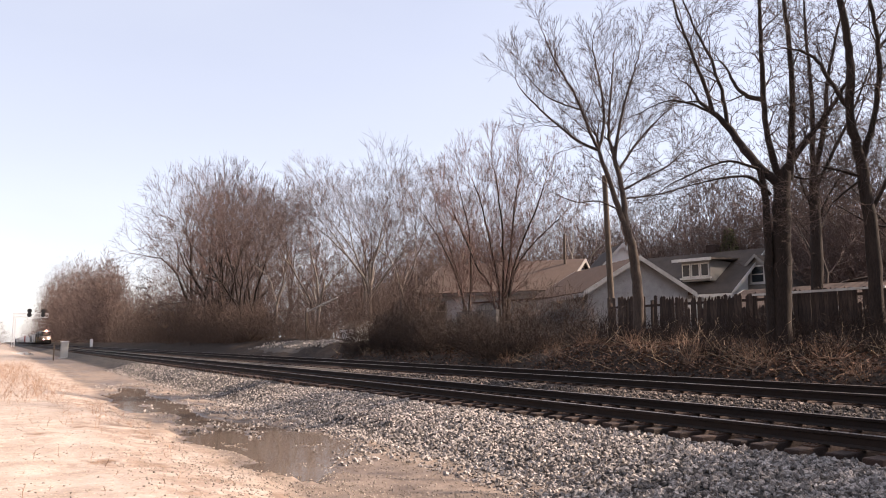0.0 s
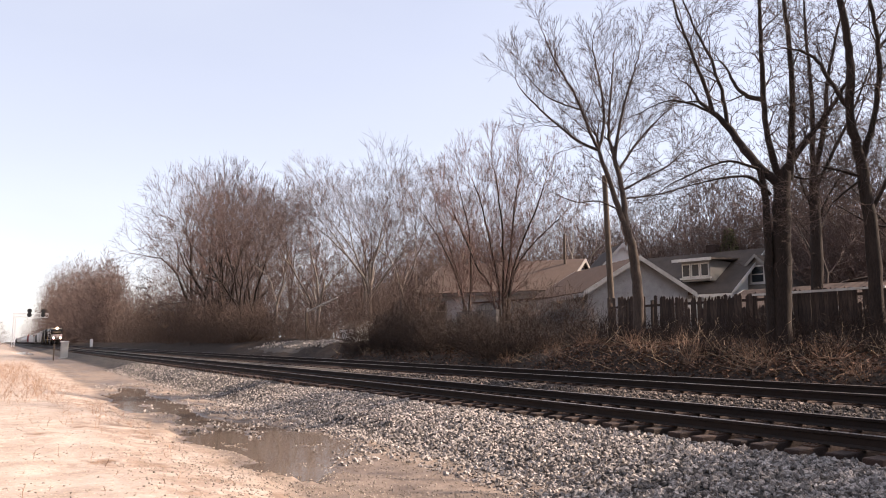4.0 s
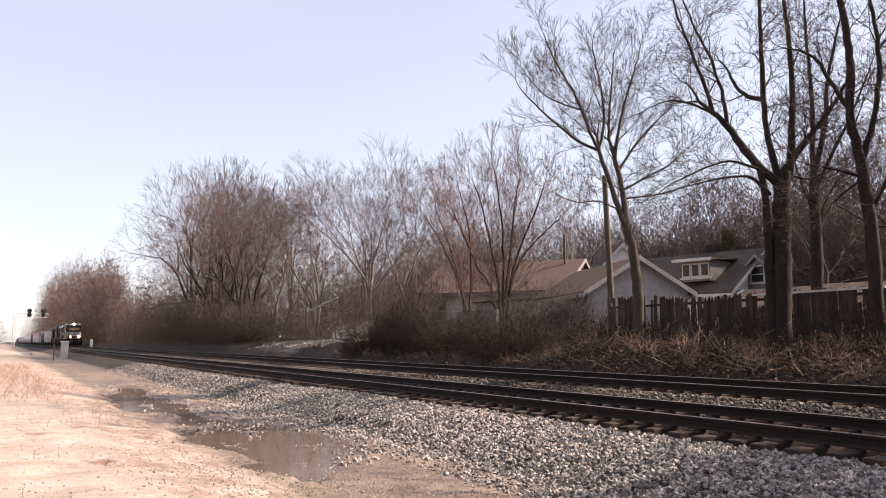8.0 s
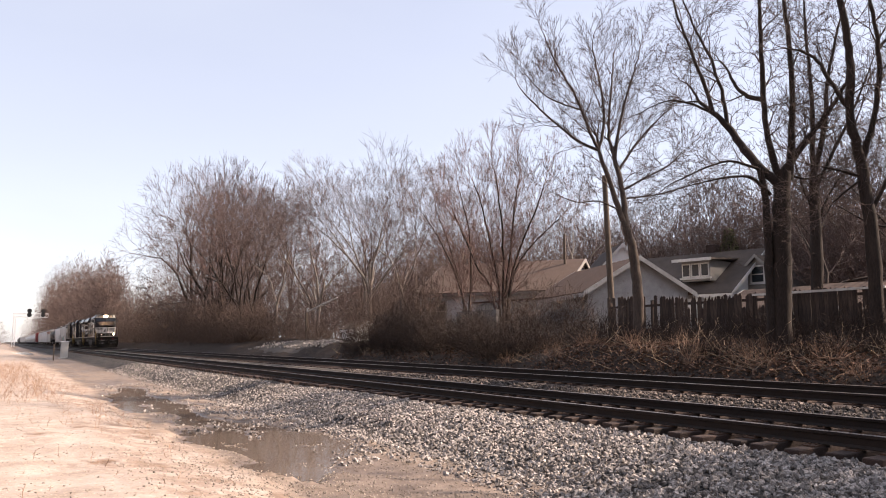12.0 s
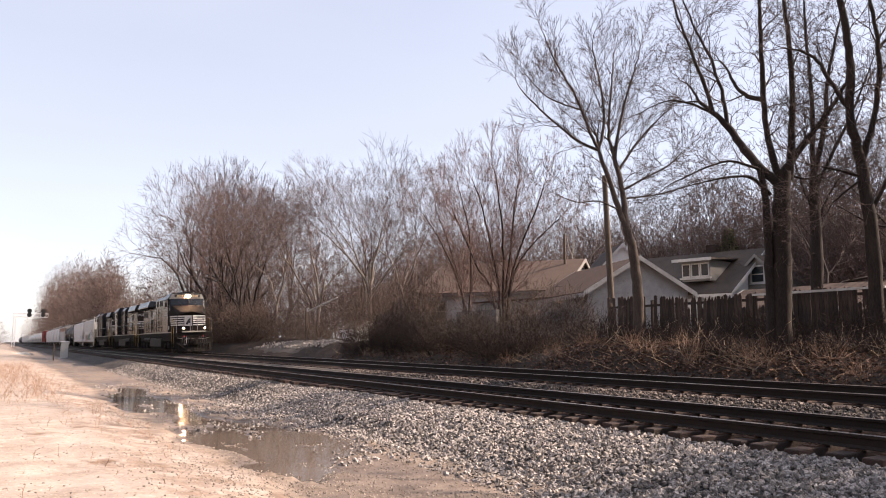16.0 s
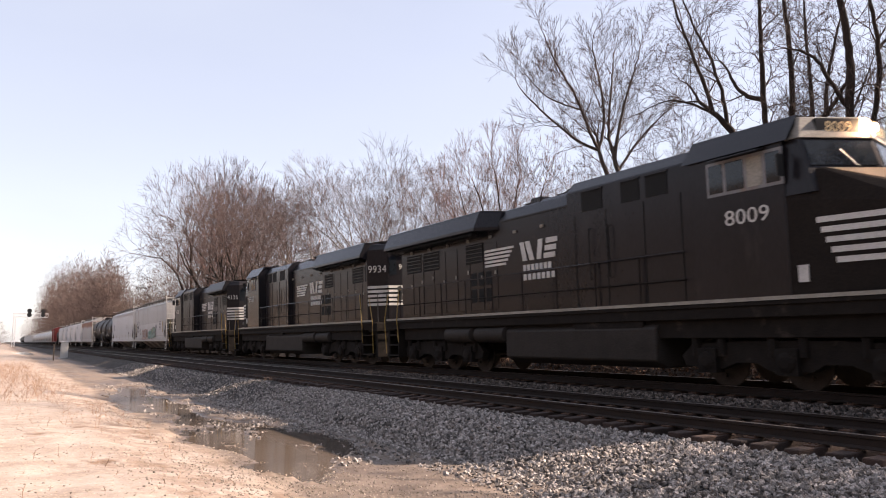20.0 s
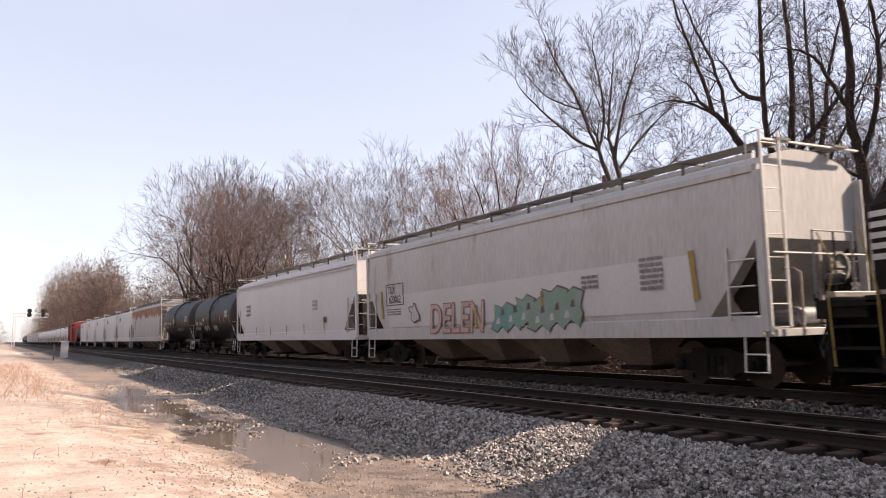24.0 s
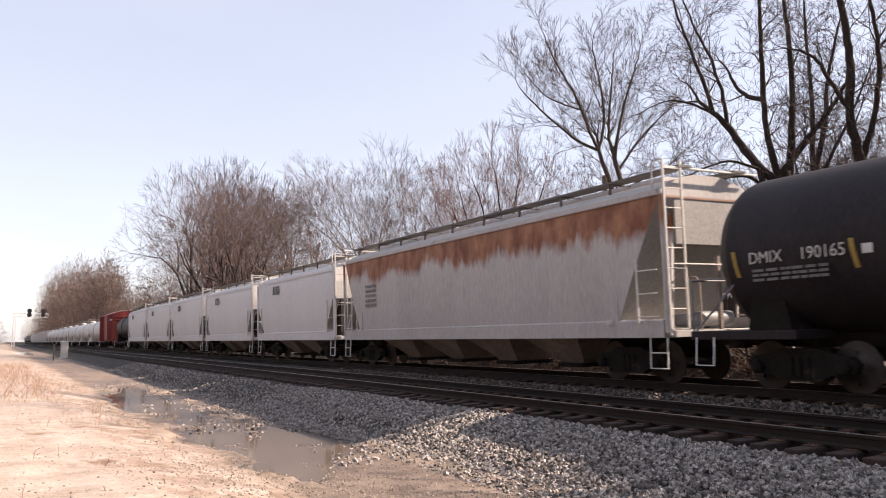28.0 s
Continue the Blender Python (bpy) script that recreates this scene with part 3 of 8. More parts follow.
def house(label, m, w, d, wall_h, roof_h, wall, roof, windows=(), over=0.4, courses=True, gables=True, trim=None):
    """Ridge along local x. w along x, d along y; origin at the middle of the base."""
    h = thing("house", label, "house", m)
    trim = trim or M_TRIM
    g = Geo().box(-w / 2, w / 2, -d / 2, d / 2, -0.4, wall_h)
    g.add([(-w / 2, -d / 2, wall_h), (-w / 2, d / 2, wall_h), (-w / 2, 0, wall_h + roof_h), (w / 2, -d / 2, wall_h), (w / 2, d / 2, wall_h), (w / 2, 0, wall_h + roof_h)],
          [(0, 2, 1), (3, 4, 5), (0, 3, 5, 2), (1, 2, 5, 4)])
    wl = part("wall", g, wall, h, "lapped siding walls")
    k = roof_h / (d / 2)
    for s in (-1, 1):
        r = Geo()
        slab(r, (-w / 2 - over, s * (d / 2 + over), wall_h - over * k + 0.03), (w / 2 + over, s * (d / 2 + over), wall_h - over * k + 0.03), (w / 2 + over, 0, wall_h + roof_h + 0.03), (-w / 2 - over, 0, wall_h + roof_h + 0.03), 0.08)
        rp = part("roof", r, roof, h, "shingled roof slope")
        part("eave_board", Geo().box(-w / 2 - over, w / 2 + over, s * (d / 2 + over) - 0.02, s * (d / 2 + over) + 0.02, wall_h - over * k - 0.14, wall_h - over * k + 0.1), trim, rp, "eave board")
        if courses:
            n = int((d / 2 + over) / 0.32)
            for i in range(n):
                f = (i + 0.5) / n
                at = lambda q, up: (s * (d / 2 + over) * (1 - q), wall_h - over * k + (roof_h + over * k) * q + 0.108 + up)
                (ya, za), (yb, zb) = at(f - 0.5 / n, 0.012), at(f + 0.5 / n, 0.0)
                part("shingle_course", Geo().loft([[(x, ya, za), (x, yb, zb), (x, yb, zb - 0.02), (x, ya, za - 0.02)] for x in (-w / 2 - over, w / 2 + over)]), roof, rp)
        for e in (-1, 1):
            b = Geo()
            x = e * (w / 2 + over)
            b.loft([[(x - 0.02, s * (d / 2 + over), wall_h - over * k - 0.1), (x + 0.02, s * (d / 2 + over), wall_h - over * k - 0.1), (x + 0.02, s * (d / 2 + over), wall_h - over * k + 0.13), (x - 0.02, s * (d / 2 + over), wall_h - over * k + 0.13)],
                    [(x - 0.02, 0, wall_h + roof_h - 0.1), (x + 0.02, 0, wall_h + roof_h - 0.1), (x + 0.02, 0, wall_h + roof_h + 0.13), (x - 0.02, 0, wall_h + roof_h + 0.13)]])
            part("rake_board", b, trim, rp, "rake board")
    if gables:
        lap = Geo()
        for z in np.arange(0.2, wall_h, 0.2):
            for s in (-1, 1):
                lap.box(-w / 2 - 0.01, w / 2 + 0.01, s * d / 2 - 0.012, s * d / 2 + 0.012, z, z + 0.03)
                lap.box(s * w / 2 - 0.012, s * w / 2 + 0.012, -d / 2 - 0.01, d / 2 + 0.01, z, z + 0.03)
        tagged(part("lap_siding", lap, wall, wl), kind="stuff")
    for face, u, z, ww, hh in windows:
        window(h, face, u, z, ww, hh, w, d)
    return h


def window(h, face, u, z, ww, hh, w, d):
    rot = {"s": pose(u, -d / 2, z), "n": pose(u, d / 2, z, 0, 0, 180), "e": pose(w / 2, u, z, 0, 0, 90), "w": pose(-w / 2, u, z, 0, 0, -90)}[face]
    fr = Geo()
    t = 0.1
    for x0, x1, z0, z1 in ((-ww / 2 - t, -ww / 2, -t, hh + t), (ww / 2, ww / 2 + t, -t, hh + t), (-ww / 2, ww / 2, -t, 0), (-ww / 2, ww / 2, hh, hh + t), (-ww / 2, ww / 2, hh * 0.5 - 0.03, hh * 0.5 + 0.03)):
        fr.box(x0, x1, -0.05, 0.02, z0, z1)
    f = part("window", fr, M_TRIM, h, "white-framed window", at=rot)
    part("pane", Geo().box(-ww / 2, ww / 2, -0.02, 0.0, 0, hh), M_PANE, f, "dark window pane")
    part("sill", Geo().box(-ww / 2 - 0.15, ww / 2 + 0.15, -0.12, 0.0, -t - 0.06, -t), M_TRIM, f)


GB = 1.1
house("white house with a brown shingled roof behind the bushes", pose(-41.4, 27.9, GB, 0, 0, 35), 9.0, 7.6, 2.75, 1.95, M_SIDING, M_SHINGLE, (("s", -3.2, 1.0, 0.9, 1.2), ("s", 1.0, 1.0, 0.9, 1.2)), 0.3, trim=M_SIDINGGREY)
house("low garage with peeling white gable and rust-brown roof", pose(-31.59, 27.06, GB - 0.2, 0, 0, -18), 8.0, 5.0, 2.35, 1.5, M_SIDINGOLD, M_SHINGLERUST, (), 0.3, trim=M_SIDINGOLD)
hc = house("white bungalow with a dark shingled roof and front dormer", pose(-40.9, 43.6, GB, 0, 0, 12), 9.6, 8.5, 3.2, 2.8, M_SIDING, M_SHINGLEDARK, (("s", 0.5, 0.9, 1.0, 1.3), ("s", 3.5, 0.9, 1.0, 1.3), ("e", -1.0, 0.9, 1.0, 1.3), ("e", 1.0, 3.6, 0.8, 0.9)), 0.6)
house("small white gabled house behind the garage", pose(-38.4, 33.6, GB, 0, 0, -28), 5.0, 2.8, 4.1, 1.5, M_SIDING, M_SHINGLEDARK, (), 0.2)
# dormer with three windows and an oversailing flat roof
DP = pose(2.5, -2.7, 0.36) @ Matrix.Diagonal((0.72, 1, 0.88, 1))
dm = Geo().box(-1.45, 1.45, -1.5, 1.6, 3.9, 5.45)
part("dormer", dm, M_SIDINGGREY, hc, "grey dormer", at=DP)
part("dormer_roof", Geo().prism([(-2.0, 5.42), (2.0, 5.7), (2.0, 5.82), (-2.0, 5.54)], -2.0, 2.0), M_SHINGLEDARK, hc, "dark dormer roof", at=DP)
part("dormer_fascia", Geo().box(-2.02, 2.02, -2.05, -2.0, 5.36, 5.58), M_TRIM, hc, "white dormer fascia", at=DP)
for k in range(3):
    fr = Geo()
    x = -0.95 + k * 0.95
    for x0, x1, z0, z1 in ((x - 0.43, x - 0.34, 4.2, 5.25), (x + 0.34, x + 0.43, 4.2, 5.25), (x - 0.34, x + 0.34, 4.2, 4.3), (x - 0.34, x + 0.34, 5.15, 5.25)):
        fr.box(x0, x1, -1.56, -1.5, z0, z1)
    f = part("dormer_window", fr, M_TRIM, hc, "white-framed dormer window", at=DP)
    part("pane", Geo().box(x - 0.34, x + 0.34, -1.53, -1.505, 4.3, 5.15), M_PANE, f)
part("dormer_sill", Geo().box(-1.6, 1.6, -1.62, -1.5, 4.05, 4.18), M_TRIM, hc, at=DP)
part("chimney", Geo().box(-0.35, 0.35, -0.35, 0.35, 5.4, 6.7), M_TIE, hc, "dark brick chimney", at=pose(1.2, 0.3, 0), bevel=0.03)
house("grey gabled house with a single upper window", pose(-36.0, 47.0, GB, 0, 0, 102), 8.0, 5.0, 3.0, 2.4, M_SIDINGGREY, M_SHINGLEDARK, (("w", 0.0, 3.7, 0.8, 1.0),), 0.35, trim=M_SIDINGGREY)
house("low brown-roofed outbuilding behind the fence", pose(-28.0, 38.0, GB - 0.3, 0, 0, 5), 6.5, 6.0, 1.7, 1.3, M_SIDINGGREY, M_SHINGLE, (), 0.5)
house("small brown-roofed shed behind the fence", pose(-20.5, 33.0, GB - 0.3, 0, 0, 14), 4.5, 4.0, 1.7, 0.9, M_SIDINGGREY, M_SHINGLE, (), 0.4)

# weathered board fence along the top of the bank, some boards missing or broken
fence = thing("fence", "weathered dark wooden board fence with gaps and broken boards", "fence")
rng = random.Random(77)
board_me = [Geo().prism([(-0.078, 0.0), (0.078, 0.0), (0.078, 1.0 - 0.03 * k), (0.03, 1.03), (-0.078, 1.02 - 0.05 * k)], -0.011, 0.011, "y").mesh("board", M_FENCE) for k in range(3)]
x = -25.4
while x < -3.0:
    z0 = ground_z(x, 22.0) - 0.1
    miss = rng.random() < (0.2 if x < -22.0 else 0.01)
    top = 2.43 + 0.06 * math.sin(x * 0.7) + rng.uniform(-0.05, 0.04) + (0.02 * (x + 15))*-1
    if not miss:
        b = new("board", board_me[rng.randrange(3)])
        b.parent = fence
        b.matrix_basis = pose(x, 22.0 + rng.uniform(-0.015, 0.015), z0, rng.uniform(-1, 1), rng.uniform(-0.7, 0.7), 0) @ Matrix.Diagonal((1, 1, max(0.6, top - z0 - (rng.random() < 0.06) * 0.4), 1))
    x += 0.155
for x in np.arange(-25.4, -3, 2.4):
    z0 = ground_z(x, 22.1) - 0.2
    part("post", Geo().box(x - 0.05, x + 0.05, 22.03, 22.13, z0, 2.5), M_FENCE, fence, "square fence post")
for z in (1.3, 2.25):
    part("rail", Geo().box(-25.5, -3, 22.025, 22.07, z, z + 0.09), M_FENCE, fence, "horizontal fence rail")
part("top_rail", Geo().box(-18.2, -13.6, 21.96, 22.06, 2.42, 2.49), M_TRIM, fence, "pale cap board on the fence")

# long wall of old white boards beside the garage
shed = thing("old_shed", "old grey-white board wall overgrown with brush", "shed", pose(-36.5, 24.6, 0.9, 0, 0, 4))
for i in range(32):
    part("board", Geo().box(-4.6 + i * 0.29, -4.6 + i * 0.29 + 0.27, -0.015 - 0.004 * (i % 2), 0.015, 0, 2.2 + 0.05 * math.sin(i * 2.1)), M_SIDINGOLD, shed)
part("roof", Geo().prism([(-0.15, 2.24), (2.5, 2.3), (2.5, 2.38), (-0.15, 2.32)], -4.8, 4.8), M_SHINGLE, shed, "rusty brown lean-to roof")
part("back_wall", Geo().box(-4.6, 4.6, 2.3, 2.4, 0, 2.28), M_SIDINGOLD, shed)
for s in (-1, 1):
    part("end_wall", Geo().box(s * 4.6 - 0.05, s * 4.6 + 0.05, 0.03, 2.3, 0, 2.24), M_SIDINGOLD, shed)

# low grey block wall in the shade of the bushes
wl = thing("garden_wall", "low grey block wall half hidden by brush", "wall", pose(-35.9, 22.0, 0.8))
for i in range(7):
    for j in range(5):
        part("block", Geo().box(-2.0 + i * 0.57, -1.45 + i * 0.57, -0.1, 0.1, -0.05 + j * 0.36, 0.3 + j * 0.36), M_CONCRETEOLD, wl)

# utility pole with a stub crossbar, second pole, lamp post
pole = thing("utility_pole", "leaning weathered wooden utility pole", "pole", pose(-25.9, 22.6, 0.9, 0, -2.6, 0))
part("shaft", Geo().tube([(0, 0, -0.5), (0, 0, 3), (0, 0, 7.2)], [0.15, 0.13, 0.11], 10), M_POLE, pole, "tapered wooden shaft", smooth=True)
part("bracket", Geo().tube([(0, 0, 6.6), (-0.25, 0, 6.7), (-0.5, 0.05, 6.65)], 0.02, 5), M_SLATE, pole, "short steel bracket")
pole2 = thing("utility_pole", "weathered wooden utility pole behind the houses", "pole", pose(-38.0, 29.5, 1.0))
part("shaft", Geo().tube([(0, 0, -0.5), (0, 0, 6.4)], [0.1, 0.07], 10), M_POLE, pole2, "tapered wooden shaft", smooth=True)
lamp = thing("lamp_post", "slim pale lamp post above the brush", "lamp", pose(-71.0, 24.0, 1.0))
part("shaft", Geo().tube([(0, 0, -0.3), (0, 0, 6.8)], [0.06, 0.045], 8), M_POLE, lamp)
part("lamp_arm", Geo().tube([(0, 0, 6.75), (0.4, -0.1, 6.95), (0.7, -0.2, 6.95)], 0.03, 6), M_POLE, lamp)
part("lamp_head", Geo().box(0.55, 0.95, -0.32, -0.1, 6.86, 6.98), M_TRIM, lamp, "white lamp head", bevel=0.02)
gate = thing("barrier_arm", "pale slanting pole among the brush", "pole", pose(-57.0, 20.4, 0.6))
part("bar", Geo().tube([(-1.33, 0, 2.61), (4.98, 0, 3.38)], 0.045, 6), M_TRIM, gate, "pale slanting bar")
part("stand", Geo().box(-1.41, -1.25, -0.08, 0.08, -0.3, 2.66), M_POLE, gate)
# small white shed glimpsed under the brush
house("small white outbuilding half hidden by brush", pose(-53.6, 22.8, 0.55, 0, 0, 10), 1.9, 1.8, 1.25, 0.5, M_SIDING, M_SHINGLEDARK, (), 0.15, False)

# gravel heap at the foot of the bank
hg = Geo()
nseg, nring = 26, 7
hv, hf = [], []
for i in range(nring + 1):
    r = i / nring
    for j in range(nseg):
        a = 2 * math.pi * j / nseg
        hx, hy = -57 + 9.5 * r * math.cos(a), 19.2 + 1.9 * r * math.sin(a)
        hz = ground_z(hx, hy) + (1 - r) ** 0.8 * 0.26 * (0.8 + 0.4 * noise.noise((hx * 0.7, hy, 1))) - 0.03
        hv.append((hx, hy, hz))
for i in range(nring):
    for j in range(nseg):
        a, b = i * nseg + j, i * nseg + (j + 1) % nseg
        hf.append((a, b, b + nseg, a + nseg))
hg.add(hv, hf)
solid("gravel_heap", hg, mat("heaped_gravel", (0.1, 0.085, 0.075), 0.95, 0, (0.035, 0.03, 0.026), 9, 60, 0.5, 0.9), "low heap of grey gravel at the foot of the bank", "gravel", "stuff", True)

# ---- railway signals and boxes down the line ----
sb = thing("signal_bridge", "silver cantilever signal bridge over both tracks", "signal", pose(-348, 0, 0))
mast = Geo()
for dx in (-0.5, 0.5):
    for y in (3.6, 4.4):
        mast.box(dx - 0.13, dx + 0.13, y - 0.13, y + 0.13, -1, 11.4)
for k in range(9):
    z = -0.6 + k * 1.3
    for dx in (-0.5, 0.5):
        mast.rod((dx, 3.6, z), (dx, 4.4, z + 1.3), 0.05, 4)
part("mast", mast, M_ALU, sb, "silver lattice mast")
arm = Geo()
for dx in (-0.5, 0.5):
    for z in (10.6, 11.9):
        arm.box(dx - 0.12, dx + 0.12, 3.4, 15.6, z - 0.12, z + 0.12)
    for k in range(9):
        y = 3.6 + k * 1.33
        arm.rod((dx, y, 10.6), (dx, y + 1.33, 11.9), 0.05, 4)
        arm.rod((dx, y + 1.33, 10.6), (dx, y + 1.33, 11.9), 0.05, 4)
part("arm", arm, M_ALU, sb, "silver lattice arm")
part("walkway", Geo().box(-0.5, 0.5, 3.6, 15.6, 10.66, 10.72), M_ROOFWALK, sb)
for y in (9.0, 13.8):
    hd = Geo().box(0.6, 0.7, y - 0.55, y + 0.55, 10.9, 13.6)
    head = part("signal_head", hd, M_SIGNAL, sb, "black signal backboard")
    for z in (11.4, 13.0):
        part("disc", Geo().lathe([(0.7, 0.85), (0.78, 0.85)], 16, "x", (0, y, z)), M_SIGNAL, head, "round black signal disc")
        part("hood", Geo().lathe([(0.78, 0.18), (1.1, 0.18)], 10, "x", (0, y, z)), M_SIGNAL, head)
box1 = thing("relay_cabinet", "pale concrete relay cabinet beside the track", "cabinet", pose(-106, 6.7, ground_z(-106, 6.7)))
part("body", Geo().box(-0.45, 0.45, -0.4, 0.4, 0, 1.95), M_CONCRETE, box1, "pale cabinet body", bevel=0.03)
part("lid", Geo().box(-0.52, 0.52, -0.47, 0.47, 1.95, 2.05), M_ALU, box1, "bright cabinet lid", bevel=0.02)
part("door", Geo().box(0.45, 0.47, -0.32, 0.32, 0.2, 1.8), M_CONCRETE, box1, "cabinet door")
part("base", Geo().box(-0.6, 0.6, -0.55, 0.55, -0.3, 0.08), M_CONCRETE, box1)
post1 = thing("marker_post", "short rusty marker post beside the track", "post", pose(-95, 5.0, ground_z(-95, 5.0)))
part("shaft", Geo().box(-0.06, 0.06, -0.06, 0.06, -0.2, 1.55), M_POLE, post1, "tan timber shaft")
part("cap", Geo().box(-0.08, 0.08, -0.08, 0.08, 1.55, 1.75), M_POLE, post1, "yellowed cap")
post2 = thing("marker_post", "pale square post beyond the far track", "post", pose(-178, 16.2, ground_z(-178, 16.2)))
part("shaft", Geo().box(-0.25, 0.25, -0.25, 0.25, -0.2, 1.9), M_ALU, post2, bevel=0.03)


# what closes the place behind the camera: an added brown tree line, out of view, cutting sky fill
bd = Geo()
rings = []
for i in range(121):
    x = -420 + i * 6
    top = 13 + 4 * noise.noise((x * 0.03, 1, 0)) + 2.5 * noise.noise((x * 0.2, 4, 0))
    y = -30 + 4 * noise.noise((x * 0.05, 8, 0))
    rings.append([(x, y, -1), (x, y - 6, -1), (x, y - 5, top * 0.9), (x, y - 1.5, top), (x, y - 0.4, top * 0.5)])
bd.loft(rings)
solid("backdrop_trees", bd, mat("brown_tree_line", (0.13, 0.1, 0.075), 0.95, 0, (0.05, 0.038, 0.03), 0.6, 8, 0.5, 0.6), "added unseen brown tree line behind the camera that cuts the sky fill", kind="structure")


# ---- trees and brush ----
PIC_R = Vector((0.485, 0.8745, 0))     # across the view
PIC_F = Vector((-0.8745, 0.485, 0))    # along the view


def tubes(lines, k):
    """All polylines (points, radii) as open tubes of k sides, in one pair of arrays."""
    groups = {}
    for p, r in lines:
        groups.setdefault(len(p), []).append((p, r))
    vs, fs, n0 = [], [], 0
    for n, items in groups.items():
        P = np.array([i[0] for i in items], float)
        R = np.array([i[1] for i in items], float)
        T = np.gradient(P, axis=1)
        T /= np.linalg.norm(T, axis=2, keepdims=True) + 1e-9
        ref = np.where(np.abs(T[:, :1, 2:3]) > 0.8, np.array([1.0, 0.2, 0]), np.array([0.1, 0.2, 1.0]))
        U = np.cross(T, np.broadcast_to(ref, T.shape))
        U /= np.linalg.norm(U, axis=2, keepdims=True) + 1e-9
        W = np.cross(T, U)
        a = np.arange(k) * 2 * np.pi / k
        V = P[:, :, None, :] + R[:, :, None, None] * (np.cos(a)[None, None, :, None] * U[:, :, None, :] + np.sin(a)[None, None, :, None] * W[:, :, None, :])
        B = len(items)
        vs.append(V.reshape(-1, 3))
        idx = np.arange(B * n * k).reshape(B, n, k) + n0
        q = np.stack([idx[:, :-1, :], np.roll(idx, -1, 2)[:, :-1, :], np.roll(idx, -1, 2)[:, 1:, :], idx[:, 1:, :]], -1)
        fs.append(q.reshape(-1, 4))
        n0 += B * n * k
    return np.concatenate(vs), np.concatenate(fs)


def fork(rng, out, p, d, L, r, depth, spec):
    """A branch that wavers, forks at its end and throws side twigs, down to the finest level."""
    spread, lift, wob, tip, thick, keep = spec
    n = 4 if depth > 2 else 3
    pts, rad = [tuple(p)], [r]
    for i in range(n - 1):
        d = (d + Vector((rng.gauss(0, wob), rng.gauss(0, wob), rng.gauss(0, wob) + lift))).normalized()
        p = p + d * (L / (n - 1))
        pts.append(tuple(p))
        rad.append(max(tip * 0.7, r * (1 - 0.35 * (i + 1) / (n - 1))))
    out.append((0 if r > thick else 3, pts, rad))
    if depth <= 0:
        return
    spin = rng.uniform(0, 6.283)
    k = 2 if (depth > 2 or keep > 0.8) and rng.random() < 0.7 else 3
    for j in range(k):
        ax = d.orthogonal().normalized()
        ax.rotate(Matrix.Rotation(spin + 6.283 * j / k, 3, d))
        c = d.copy()
        c.rotate(Matrix.Rotation(spread * rng.uniform(0.45, 1.3), 3, ax))
        fork(rng, out, p, c, L * rng.uniform(keep - 0.13, keep + 0.13), max(tip, rad[-1] * rng.uniform(0.6, 0.9)), depth - 1, spec)
    if depth > 1:
        ax = d.orthogonal().normalized()
        ax.rotate(Matrix.Rotation(spin + 1.5, 3, d))
        c = d.copy()
        c.rotate(Matrix.Rotation(spread * 1.9, 3, ax))
        fork(rng, out, Vector(pts[1]), c, L * rng.uniform(0.5, 0.7), max(tip, rad[1] * 0.45), depth - 2, spec)


def tree_meshes(name, lines, bark, twig):
    v, f = tubes([(p, r) for l, p, r in lines if l < 2], 8)
    a = raw_mesh(name + "_trunk", v, f, bark, True)
    v, f = tubes([(p, r) for l, p, r in lines if l >= 2], 3)
    b = raw_mesh(name + "_crown", v, f, twig, True)
    return a, b


def put_tree(name, meshes, m, label, category="tree", group=""):
    t = thing(name, label, category, m, group)
    for n, me in zip(("trunk", "crown"), meshes):
        o = new(n, me)
        o.parent = t
        tagged(o, {"trunk": "bare trunk and main limbs", "crown": "leafless branches and twigs"}[n])
    return t


#            spread, lift, waver, finest twig, least limb radius, how much of its length a fork keeps
ASH = (0.42, 0.075, 0.13, 0.0055, 0.03, 0.86)
GNARL = (0.55, 0.03, 0.2, 0.006, 0.035, 0.84)
SHRUB = (0.34, 0.07, 0.1, 0.0065, 0.03, 0.84)


